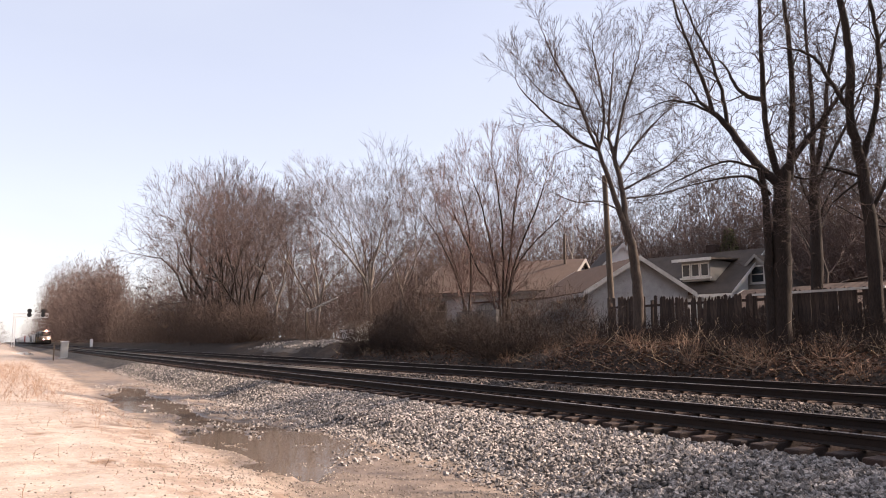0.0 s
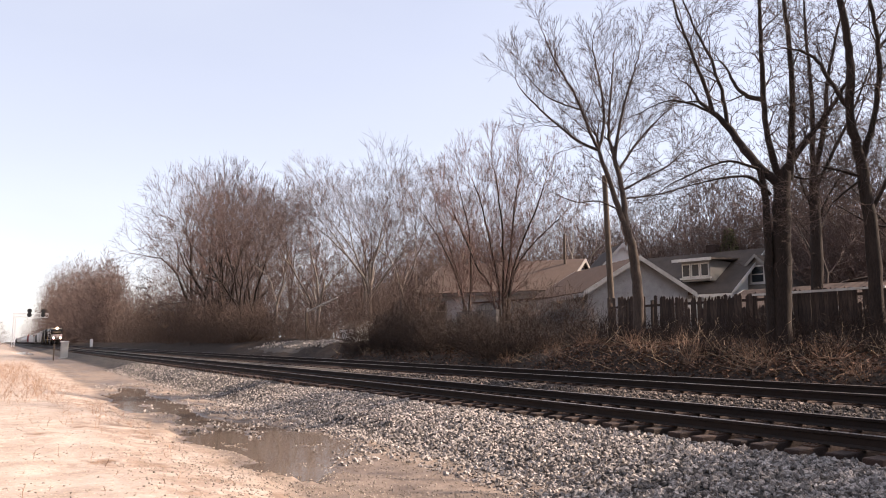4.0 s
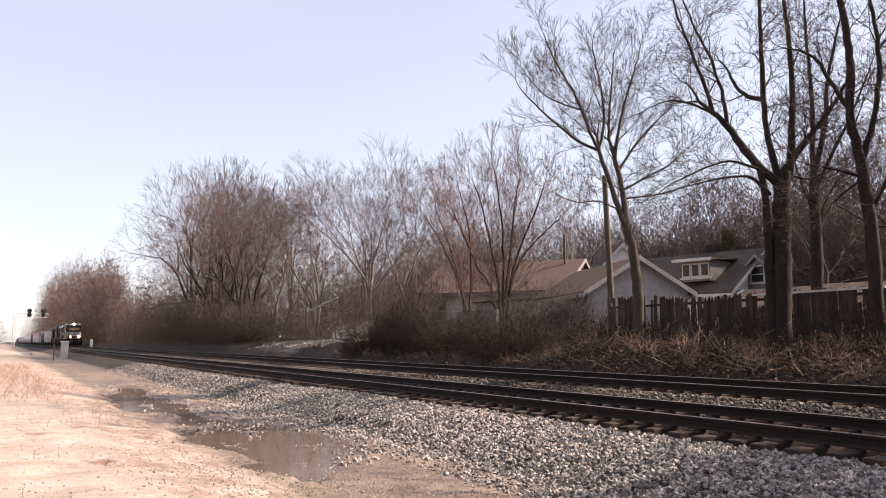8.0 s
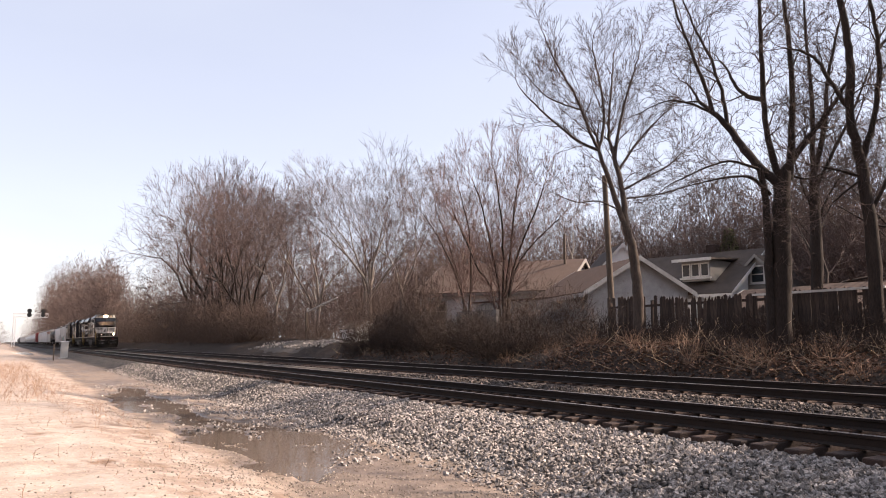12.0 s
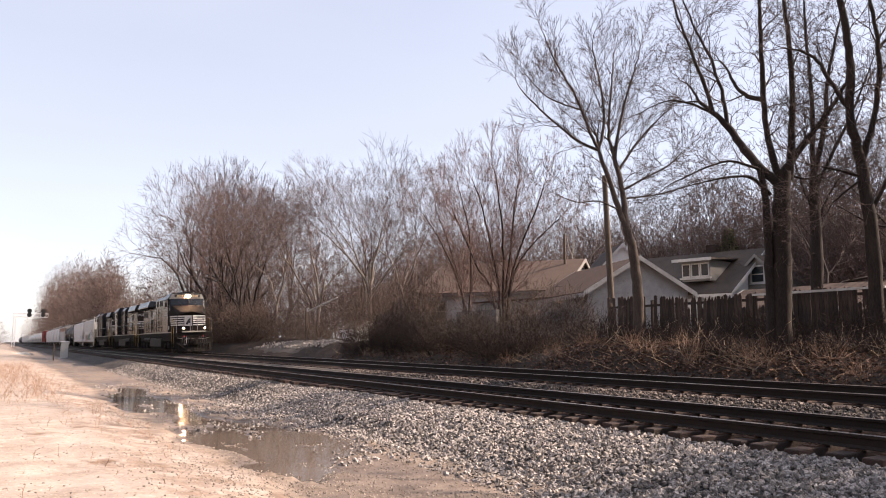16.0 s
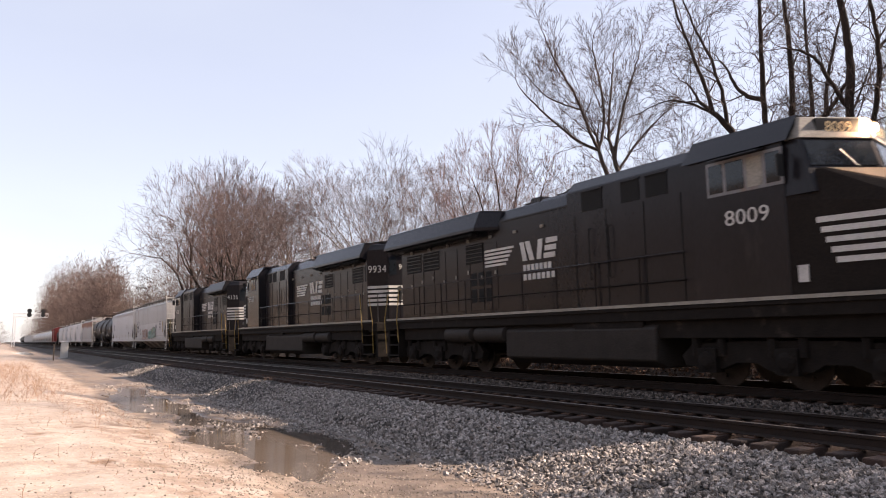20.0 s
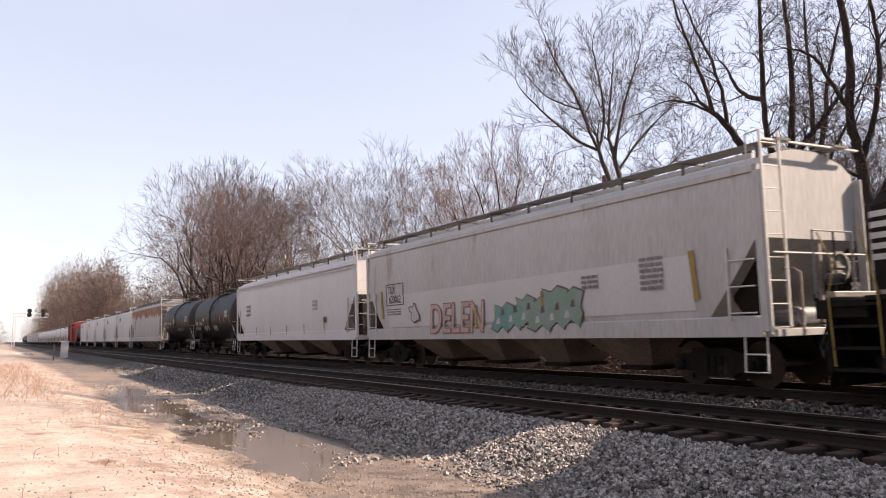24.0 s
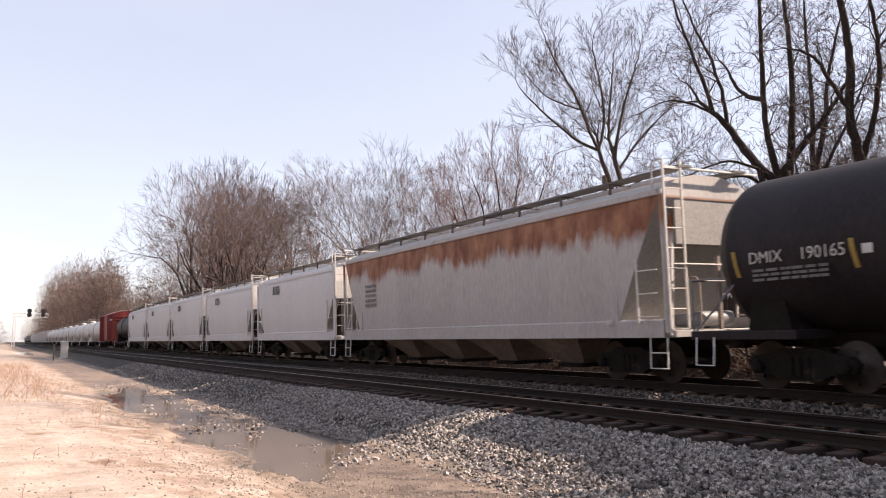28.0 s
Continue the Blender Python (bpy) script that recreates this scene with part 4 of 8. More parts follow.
def hero(label, base, limbs, seed, bark, twig, spec, size=1.0):
    """A tree led by a few main limbs: each is a start radius, an end radius, how richly it branches, and its bends as (across, up) from the base."""
    rng = random.Random(seed)
    out = []
    drift = {}
    for r0, r1, more, path in limbs:
        r0, r1 = r0 * 0.8, r1 * 0.8
        # limbs that part from one fork share its depth, then lean towards or away from the tracks
        start = min(((abs(a - path[0][0]) + abs(b - path[0][1]), c) for (a, b), c in drift.items()), default=(0, 0.0))[1]
        slope = rng.uniform(-0.3, 0.3) if more else 0.0
        raw = [PIC_R * a + Vector((0, 0, b)) + PIC_F * (start + slope * (b - path[0][1] + 0.5 * abs(a - path[0][0]))) for a, b in path]
        for i in range(len(path) - 1):
            for u in (0.0, 0.33, 0.67, 1.0):
                q = raw[i].lerp(raw[i + 1], u)
                drift[(q.dot(PIC_R), q.z)] = q.dot(PIC_F)
        fine = []
        for i in range(len(raw) - 1):
            for k in range(4):
                fine.append(raw[i].lerp(raw[i + 1], k / 4))
        fine.append(raw[-1])
        for _ in range(2):
            fine = [fine[0]] + [(fine[i - 1] + fine[i] * 2 + fine[i + 1]) / 4 for i in range(1, len(fine) - 1)] + [fine[-1]]
        fine = [fine[0]] + [q + Vector((rng.gauss(0, 0.014), rng.gauss(0, 0.014), 0)) for q in fine[1:-1]] + [fine[-1]]
        n = len(fine)
        rad = [(r0 + (r1 - r0) * i / (n - 1)) * rng.uniform(0.94, 1.06) for i in range(n)]
        out.append((0, [tuple(q) for q in fine], rad))
        if not more:
            continue
        run = sum((fine[i + 1] - fine[i]).length for i in range(n - 1))
        count = int(more * (2.5 + 2.0 * run))
        for j in range(count):
            i = min(n - 2, int((0.18 + 0.8 * (j + rng.random()) / count) * (n - 1)))
            d = (fine[i + 1] - fine[i]).normalized()
            ax = d.orthogonal().normalized()
            ax.rotate(Matrix.Rotation(rng.uniform(0, 6.283), 3, d))
            d.rotate(Matrix.Rotation(rng.uniform(0.5, 1.0), 3, ax))
            fork(rng, out, fine[i], d, rng.uniform(0.4, 0.7) * size, min(rad[i] * 0.5, 0.03), 4, spec)
        fork(rng, out, fine[-1], (fine[-1] - fine[-2]).normalized(), 0.62 * size, rad[-1], 5, spec)
    return put_tree("tree", tree_meshes("tree", out, bark, twig), pose(*base), label)


hero("tall bare ash tree with a forked grey trunk", (-22.5, 21.0, 0.8),
     [(0.29, 0.2, 0, [(-0.06, -0.4), (-0.09, 1.05), (-0.12, 2.33), (-0.23, 3.62), (-0.47, 4.44)]),
      (0.15, 0.09, 0.4, [(-0.47, 4.44), (-0.73, 5.25), (-1.06, 6.46), (-1.36, 7.53)]),
      (0.085, 0.03, 1.2, [(-1.36, 7.53), (-2.08, 7.75), (-2.94, 8.36), (-3.81, 9.03), (-4.4, 9.6)]),
      (0.085, 0.03, 1.3, [(-1.36, 7.53), (-1.7, 8.13), (-2.05, 9.03), (-2.48, 9.82), (-3.12, 10.73), (-3.4, 11.3)]),
      (0.08, 0.03, 1.3, [(-1.36, 7.53), (-1.15, 8.36), (-1.09, 9.14), (-1.2, 10.05), (-1.43, 11.19), (-1.5, 11.8)]),
      (0.16, 0.1, 0.4, [(-0.47, 4.44), (-0.48, 5.58), (-0.62, 6.68), (-0.73, 7.46)]),
      (0.09, 0.03, 1.3, [(-0.73, 7.46), (-0.89, 8.2), (-0.78, 9.14), (-0.52, 10.73), (-0.4, 11.6)]),
      (0.085, 0.03, 1.3, [(-0.7, 7.24), (-0.46, 8.69), (0, 10.28), (0.4, 11.4)]),
      (0.07, 0.025, 1.2, [(-0.62, 6.68), (0.1, 7.8), (1.01, 8.81), (1.6, 9.3)]),
      (0.06, 0.02, 1.0, [(-0.51, 5.91), (0.5, 6.46), (1.38, 6.91), (1.8, 7.4)]),
      (0.045, 0.02, 0.8, [(-0.48, 5.58), (1.13, 5.76), (2.5, 6.3)]),
      (0.04, 0.015, 0.8, [(-0.69, 5.1), (-1.48, 5.47), (-2.35, 5.32), (-3.31, 5.69)]),
      (0.05, 0.02, 1.1, [(-2.05, 9.03), (-2.71, 9.26), (-3.47, 9.71), (-4.0, 10.5)])],
     101, M_BARK, M_TWIGDARK, ASH, 0.88)
hero("massive dark multi-stemmed tree beside the fence", (-15.6, 20.0, 0.6),
     [(0.38, 0.3, 0, [(0.03, -0.4), (0.05, 1.04), (0.12, 2.37), (0.17, 3.73), (0.24, 4.75), (0.3, 5.36)]),
      (0.19, 0.12, 0, [(-0.25, -0.4), (-0.27, 1.37), (-0.24, 2.88), (-0.25, 4.41), (-0.39, 5.44)]),
      (0.19, 0.1, 0.2, [(0.12, 5.01), (-0.38, 5.58), (-0.81, 6.31), (-1.12, 6.96), (-1.5, 7.37)]),
      (0.09, 0.03, 0.9, [(-1.5, 7.37), (-1.76, 8.11), (-2.2, 9.15), (-2.69, 10.23), (-3, 11.14)]),
      (0.085, 0.03, 0.9, [(-1.12, 6.96), (-1.21, 8.07), (-1.51, 9.15), (-1.91, 10.05), (-2.27, 11.05)]),
      (0.06, 0.02, 1.2, [(-1.5, 7.37), (-2.09, 7.72), (-2.77, 7.9), (-3.5, 7.58)]),
      (0.14, 0.05, 0.8, [(0.16, 5.24), (-0.23, 6.31), (-0.38, 7.45), (-0.49, 8.79), (-0.62, 9.87), (-0.7, 11.14)]),
      (0.11, 0.05, 0.3, [(-0.38, 7.45), (-0.75, 7.5), (-1.1, 7.75), (-1.3, 8.3)]),
      (0.15, 0.06, 0.8, [(0.46, 5.1), (0.49, 6.31), (0.47, 7.54), (0.3, 8.97), (0.09, 10.05), (-0.07, 11.14)]),
      (0.15, 0.06, 0.9, [(0.3, 5.36), (0.86, 6.17), (1.3, 6.73), (1.6, 7.19), (2.01, 7.9)]),
      (0.07, 0.02, 1.2, [(-0.1, 4.67), (-0.74, 5.24), (-1.68, 5.13), (-2.62, 4.89)]),
      (0.06, 0.02, 1.2, [(-0.39, 5.44), (-1.31, 5.76), (-2.17, 5.44), (-3.21, 4.92)]),
      (0.05, 0.02, 1.2, [(0.4, 5.3), (1.04, 5.1), (1.74, 5.44), (2.23, 5.27)])],
     102, M_BARKDARK, M_TWIGDARK, GNARL)
hero("dark leaning tree with two heavy limbs beside the fence", (-13.2, 20.9, 0.75),
     [(0.27, 0.21, 0, [(0.0, -0.4), (0.01, 1.14), (0, 2.54), (-0.06, 3.97), (-0.18, 5.09)]),
      (0.18, 0.1, 0.4, [(-0.18, 5.09), (-0.44, 5.73), (-0.63, 6.55), (-0.66, 7.7), (-0.84, 8.53), (-1.08, 9.45), (-1.29, 10.39)]),
      (0.08, 0.05, 0.6, [(-0.63, 6.55), (-1.2, 7.34), (-1.48, 7.93), (-1.78, 8.08)]),
      (0.12, 0.05, 0.7, [(-0.18, 5.09), (0.11, 6.22), (0.21, 7.37), (0.17, 8.2), (-0.03, 9.12), (-0.29, 10.22)]),
      (0.06, 0.03, 1, [(0.17, 8.2), (0.58, 8.66), (1, 9.54)]),
      (0.06, 0.02, 1.1, [(-0.2, 4.73), (-1.12, 4.93), (-1.86, 5.05)]),
      (0.05, 0.02, 1.0, [(-0.15, 4.68), (-0.93, 4.12), (-1.36, 3.57)]),
      (0.08, 0.03, 1, [(-0.02, 3.65), (0.53, 4.93), (0.92, 6.06)])],
     103, M_BARKDARK, M_TWIGDARK, GNARL)
hero("straight dark tree behind the board fence", (-18.9, 26.0, 1.0),
     [(0.31, 0.24, 0, [(0.11, -0.4), (0.24, 2.07), (0.31, 4.18), (0.34, 6.11)]),
      (0.15, 0.05, 1.3, [(0.34, 6.11), (0.25, 7.63), (0.16, 9.17), (-0.06, 10.72), (-0.21, 12.07)]),
      (0.15, 0.05, 1.3, [(0.34, 6.11), (0.69, 7.85), (0.66, 9.61), (0.95, 11.4)]),
      (0.1, 0.03, 1.3, [(0.34, 5.46), (1.14, 7.19), (1.87, 8.73), (2.38, 10.05)]),
      (0.08, 0.03, 1.2, [(0.31, 4.18), (0.93, 5.46), (1.62, 6.32)]),
      (0.07, 0.03, 1.2, [(0.32, 4.61), (-0.22, 5.68), (-0.57, 6.98)])],
     104, M_BARKDARK, M_TWIGDARK, GNARL)
hero("multi-stemmed small tree with reddish budding twigs", (-34.9, 23.0, 1.1),
     [(0.1, 0.03, 1.1, [(-0.25, -0.3), (-0.4, 1.4), (-0.56, 2.77), (-1.36, 3.82), (-2.16, 5.93), (-2.7, 7.2)]),
      (0.095, 0.03, 1.1, [(-0.15, -0.3), (-0.2, 1.4), (-0.23, 2.77), (-0.66, 5.02), (-1.19, 7.46), (-1.5, 8.2)]),
      (0.1, 0.03, 1.1, [(-0.04, -0.3), (-0.02, 2.92), (0, 5.33), (-0.28, 7.77), (-0.45, 8.7)]),
      (0.1, 0.03, 1.1, [(0.05, -0.3), (0.13, 2.92), (0.45, 5.02), (0.68, 7.46), (0.9, 8.5)]),
      (0.095, 0.03, 1.1, [(0.14, -0.3), (0.28, 2.92), (0.96, 5.02), (1.76, 6.85), (2.1, 7.9)]),
      (0.08, 0.03, 1.0, [(0.17, -0.3), (0.43, 3.22), (1.34, 4.72), (2.56, 5.93), (3.1, 6.4)])],
     105, M_BARKDARK, M_TWIGRED, SHRUB, 1.15)
hero("slender multi-stemmed tree with pinkish twigs beside the brush", (-38.2, 21.8, 1.0),
     [(0.09, 0.03, 1.1, [(0.8, -0.3), (0.66, 1.93), (0.35, 3.51), (-0.18, 5.41), (-0.9, 7.4)]),
      (0.09, 0.03, 1.1, [(0.91, -0.3), (0.91, 1.93), (1.04, 3.82), (0.87, 6.37), (0.4, 8.0)]),
      (0.07, 0.025, 1.0, [(0.84, -0.3), (0.79, 1.78), (-0.03, 4.14), (-0.82, 5.73), (-1.6, 6.9)])],
     106, M_BARK, M_TWIGRED, SHRUB, 1.1)
sapling = lambda a, b: (0.05, 0.02, 0.9, [(a * 0.1, -0.2), (a * 0.45, 1.6), (a * 0.8, b * 0.55), (a, b)])
hero("pale slender clump of saplings", (-41.0, 21.5, 1.0),
     [sapling(-1.6, 4.4), sapling(-0.6, 5.0), sapling(0.5, 4.7), sapling(1.2, 4.1), sapling(-0.1, 3.6)], 107, M_POLE, M_TWIG, SHRUB, 0.7)


def wild_tree(seed, H, bark, twig, depth=6, tip=0.014, spread=0.5, stems=(1, 2), bole=0.2, thick=0.015):
    """A free-grown bare tree of height H at the origin: a short bole, rising crooked limbs and a rounded crown."""
    rng = random.Random(seed)
    out = []
    spec = (spread, 0.045, 0.16, tip, 0.055, 0.76)
    for stem in range(rng.choice(stems)):
        p, d = Vector((rng.gauss(0, 0.3), rng.gauss(0, 0.3), -0.4)), Vector((rng.gauss(0, 0.12), rng.gauss(0, 0.12), 1)).normalized()
        pts, rad = [], []
        for i in range(6):
            pts.append(tuple(p))
            rad.append(H * thick * (1 - 0.07 * i))
            d = (d + Vector((rng.gauss(0, 0.06), rng.gauss(0, 0.06), 0.02))).normalized()
            p = p + d * H * bole / 5
        out.append((0, pts, rad))
        for k in range(rng.choice((3, 4))):
            c = d.copy()
            ax = d.orthogonal().normalized()
            ax.rotate(Matrix.Rotation(k * 1.8 + rng.random(), 3, d))
            c.rotate(Matrix.Rotation(rng.uniform(0.2, 0.75), 3, ax))
            fork(rng, out, Vector(pts[-1 - k % 2]), c, H * 0.23, rad[-1] * rng.uniform(0.55, 0.8), depth, spec)
    top = max(q[2] for _, pts, _ in out for q in pts)
    s = H / top
    out = [(l, [(q[0] * s, q[1] * s, q[2] * s) for q in pts], rad) for l, pts, rad in out]
    return tree_meshes("wild_tree", out, bark, twig)


WILD = [wild_tree(200 + k, 20, M_BARKDARK, (M_TWIG, M_TWIGRED, M_TWIG)[k], 6, 0.014, 0.46, thick=0.021) for k in range(3)]
FINE = [wild_tree(220 + k, 17, M_BARKPALE, M_TWIG, 6, 0.009, 0.42, (1,), 0.3) for k in range(3)]
PLAIN = [wild_tree(240 + k, 20, M_BARKDARK, M_TWIG if k else M_TWIGDARK, 4, 0.024, 0.5) for k in range(3)]
SHADE = [wild_tree(260 + k, 20, M_BARKDARK, M_TWIGDARK, 5, 0.034, 0.5, (2,)) for k in range(2)]


def plant(places, seed, label, group, meshes, base, slim=1.0):
    """One tree for each (x, y, height)."""
    rng = random.Random(seed)
    for k, (x, y, h) in enumerate(places):
        s = h / base
        put_tree("tree", meshes[k % len(meshes)], pose(x, y, ground_z(x, y) - 0.1, 0, 0, rng.uniform(0, 360)) @ Matrix.Diagonal((s * slim, s * slim, s, 1)), label, group=group)


def wood(rows, seed, label, group, meshes):
    """Trees strewn over stretches: (x0, x1, y0, y1, how many, least height, greatest height, height of the model)."""
    rng = random.Random(seed)
    for x0, x1, y0, y1, n, h0, h1, base in rows:
        plant([(x0 + (x1 - x0) * (k + rng.random()) / n, rng.uniform(y0, y1), rng.uniform(h0, h1)) for k in range(n)], rng.random(), label, group, meshes, base)


# tall wood along the far side, thinner towards the houses, and woods behind the houses
plant([(-109, 22.8, 24.5), (-103.5, 23.6, 24.2), (-98, 22.5, 23.5), (-92.5, 23, 22), (-87.5, 22.6, 20.5), (-82, 22.5, 18)], 31,
      "tall bare tree in the wood along the line", "wood along the line", WILD, 20, 0.76)
wood([(-135, -92, 27, 33, 5, 19, 22, 20), (-290, -170, 24, 28, 6, 10, 13, 20)], 35, "tall bare tree in the wood along the line", "wood along the line", PLAIN)
plant([(-75, 23.5, 13.6), (-70.5, 26, 15), (-66, 24, 14.6), (-61.5, 27, 15.6), (-58, 24.5, 14.2), (-54.5, 24.2, 15.8), (-50.5, 25, 12.6), (-47, 27, 12.4), (-60, 35, 15), (-45, 36, 13)], 32,
      "slender bare tree behind the brush", "slender trees behind the brush", FINE, 17)
wood([(-110, -16, 50, 62, 12, 13, 15.5, 20), (-26, -10, 34, 46, 4, 11, 13, 20)], 33, "bare tree in the wood behind the houses", "wood behind the houses", PLAIN)
wood([(2.5, 9, 21.5, 25, 6, 14, 17, 20), (6, 18, 24, 30, 5, 16, 20, 20)], 37, "bare tree beyond the fence", "trees beyond the fence", SHADE)
wood([(-760, -500, 24, 45, 6, 16, 20, 20), (-420, -330, -30, -10, 4, 7, 9, 20)], 34, "distant bare tree at the end of the line", "distant trees", PLAIN)

# conifer behind the houses
cf = thing("conifer", "dull green conifer behind the houses", "tree", pose(-39.3, 45.3, 0.4))
part("trunk", Geo().tube([(0, 0, -0.3), (0, 0, 8)], [0.2, 0.05], 8), M_BARKDARK, cf)
rng = random.Random(4)
nl = []
for k in range(2600):
    z = rng.uniform(1.5, 8.6)
    rr = (9 - z) * 0.3 * rng.random() ** 0.5
    a = rng.uniform(0, 6.283)
    p = (rr * math.cos(a), rr * math.sin(a), z)
    q = (p[0] + 0.22 * math.cos(a), p[1] + 0.22 * math.sin(a), z - 0.12 + rng.uniform(-0.1, 0.1))
    nl.append(([p, q], [0.05, 0.015]))
v, f = tubes(nl, 3)
o = new("crown", raw_mesh("conifer_crown", v, f, M_EVERGREEN))
o.parent = cf
tagged(o, "drooping green sprays")


def brush(name, label, patches, seed, material, twigs=6, thick=0.012, lean=0.35, clump=0.0):
    """Tangled stems: patches of (x0, x1, y0, y1, count, height0, height1)."""
    rng = random.Random(seed)
    lines = []
    for x0, x1, y0, y1, n, h0, h1 in patches:
        for k in range(n):
            x, y = rng.uniform(x0, x1), rng.uniform(y0, y1)
            if clump and noise.noise((x * 0.55, y * 0.9, seed * 0.37)) < clump * (0.6 - 1.2 * rng.random()):
                continue
            H = rng.uniform(h0, h1) * (0.65 + 0.6 * abs(noise.noise((x * 0.15, y * 0.3, seed))) + 0.2)
            p = Vector((x, y, ground_z(x, y) - 0.05))
            d = Vector((rng.gauss(0, lean), rng.gauss(0, lean), 1)).normalized()
            pts, rad, dd = [tuple(p)], [thick * (0.6 + 0.1 * H)], []
            for i in range(4):
                d = (d + Vector((rng.gauss(0, 0.18), rng.gauss(0, 0.18), rng.gauss(0, 0.08)))).normalized()
                p = p + d * H / 4
                pts.append(tuple(p))
                rad.append(rad[0] * (1 - 0.2 * (i + 1)) + 0.002)
                dd.append(d)
            lines.append((pts, rad))
            for j in range(twigs):
                i = rng.randrange(1, 4)
                s = Vector(pts[i]).lerp(Vector(pts[i + 1]), rng.random())
                e = Vector((rng.gauss(0, 0.8), rng.gauss(0, 0.8), rng.uniform(0.1, 1.0))).normalized()
                L = H * rng.uniform(0.15, 0.42)
                lines.append(([tuple(s), tuple(s + e * L)], [rad[i] * 0.6, rad[i] * 0.25]))
    v, f = tubes(lines, 3)
    tagged(new(name, raw_mesh(name, v, f, material)), label, "brush", kind="stuff")


def haze(name, label, domes, seed, material, length, thick):
    """Rounded masses of fine leafless twigs on a few stems: domes of (x, y, half length, half depth, height, twigs)."""
    rs = np.random.RandomState(seed)
    lines = []
    for x, y, rx, ry, h, n in domes:
        z0 = ground_z(x, y)
        d = rs.normal(size=(n, 3))
        d[:, 2] = np.abs(d[:, 2])
        d /= np.linalg.norm(d, axis=1, keepdims=True)
        lump = np.array([1 + 0.32 * noise.noise((a * 2.2 + x, b * 2.2 + y, c * 2.2)) + 0.16 * noise.noise((a * 6 + y, b * 6 + x, c * 6)) for a, b, c in d])
        rad = (rs.rand(n) ** 0.45) * lump
        p = d * rad[:, None] * (rx, ry, h * 0.93) + (x, y, z0)
        p[:, 2] += 0.1 * h * rs.rand(n)
        way = d * (0.5, 0.5, 0.5) + rs.normal(size=(n, 3)) * 0.55 + (0, 0, 0.45)
        way /= np.linalg.norm(way, axis=1, keepdims=True)
        L = length * rs.uniform(0.5, 1.4, n)
        q = p + way * L[:, None]
        for a, b, t in zip(p, q, thick * rs.uniform(0.6, 1.3, n)):
            lines.append(([a, b], [t, t * 0.4]))
        for k in range(max(4, n // 160)):
            e = p[rs.randint(n)]
            b = np.array((x + (e[0] - x) * 0.35 + rs.normal() * 0.2, y + (e[1] - y) * 0.35, z0 - 0.2))
            m1, m2 = b + (e - b) * 0.35 + rs.normal(size=3) * 0.05 * h * (1, 1, 0), b + (e - b) * 0.7 + rs.normal(size=3) * 0.04 * h * (1, 1, 0)
            lines.append(([b, m1, m2, e], [thick * 3.2, thick * 2.6, thick * 1.8, thick]))
    v, f = tubes(lines, 3)
    tagged(new(name, raw_mesh(name, v, f, material)), label, "brush", kind="stuff")


# the rounded wood in the distance, where the line runs out of sight
haze("distant_wood", "rounded brown leafless wood far down the line", [(-480, 21, 26, 7, 36, 6200), (-430, 20.5, 24, 7, 35, 6200), (-385, 20.5, 22, 6.5, 33, 6200), (-345, 20.5, 20, 6, 30.5, 6200), (-310, 20.5, 19, 5.5, 28, 6200), (-280, 20.5, 17, 5, 25.5, 6200),
                                                                       (-252, 20.5, 16, 4.5, 23, 6200), (-226, 20.5, 15, 4.2, 21, 6200), (-202, 20.5, 14, 4, 19, 6200), (-182, 20.5, 12, 4, 17, 6000), (-900, 24, 60, 10, 26, 1800), (-780, 24, 50, 9, 25, 1800), (-345, -9, 14, 11, 11, 1800), (-395, -8, 14, 11, 12.5, 1500)], 57, M_HAZE, 1.25, 0.042)
# understorey of the wood along the line
haze("thicket", "dense brown leafless thicket along the far track", [(-164, 19.8, 10, 2.6, 8.2, 4200), (-150, 19.8, 9, 2.6, 7.6, 4200), (-137, 20, 8, 2.6, 7.2, 4200), (-126, 19.8, 7, 2.5, 6.6, 4200), (-116, 20, 6.5, 2.5, 6.2, 4200), (-107, 19.8, 6, 2.4, 5.8, 4200), (-98.5, 20, 5.5, 2.4, 5.4, 4200), (-91, 19.8, 5, 2.3, 5.0, 4200), (-84.5, 20, 4.5, 2.3, 4.6, 4200), (-78.5, 20.2, 4, 2.2, 4.0, 3800), (-73, 20.5, 3.6, 2.0, 3.4, 3400)], 51, M_BRUSH, 0.55, 0.0155)
haze("wood_filling", "tangled brown branches filling the wood along the line", [(-158, 23, 11, 4, 13, 3600), (-145, 24, 10, 4, 14, 3600), (-133, 25, 9, 4, 15.5, 3600), (-121, 25, 9, 4, 18, 4000), (-111, 25, 8, 4, 18.5, 4200), (-102, 25, 7.5, 4, 17.5, 4200), (-94, 25.5, 7, 4, 14.5, 3600), (-87, 26, 6.5, 4, 13, 3400), (-80, 27, 6, 4, 11.5, 3200), (-73.5, 28, 5.5, 4, 10.5, 3000), (-67, 29, 5, 4, 10, 3000), (-60.5, 30, 5, 4, 9.5, 2800), (-54, 31, 5, 3, 9, 2600)], 59, M_TWIG, 0.75, 0.021)
haze("wood_behind", "grey-brown leafless wood behind the houses", [(x, 51 + 5 * ((k * 37) % 10) / 10, 6, 4, 11.5 + 3 * ((k * 53) % 10) / 10, 4200) for k, x in enumerate(np.arange(-118, -33, 6.5))]
     + [(x, 46 + 3 * ((k * 37) % 10) / 10, 3.6, 3, 10 + 2.5 * ((k * 53) % 10) / 10, 4200) for k, x in enumerate(np.arange(-50, -30, 3.2))]
     + [(-26, 50, 5, 4, 9, 2500), (-18, 50, 5, 4, 8, 2500), (-10, 48, 5, 4, 7, 2000)], 60, M_TWIG, 0.8, 0.024)
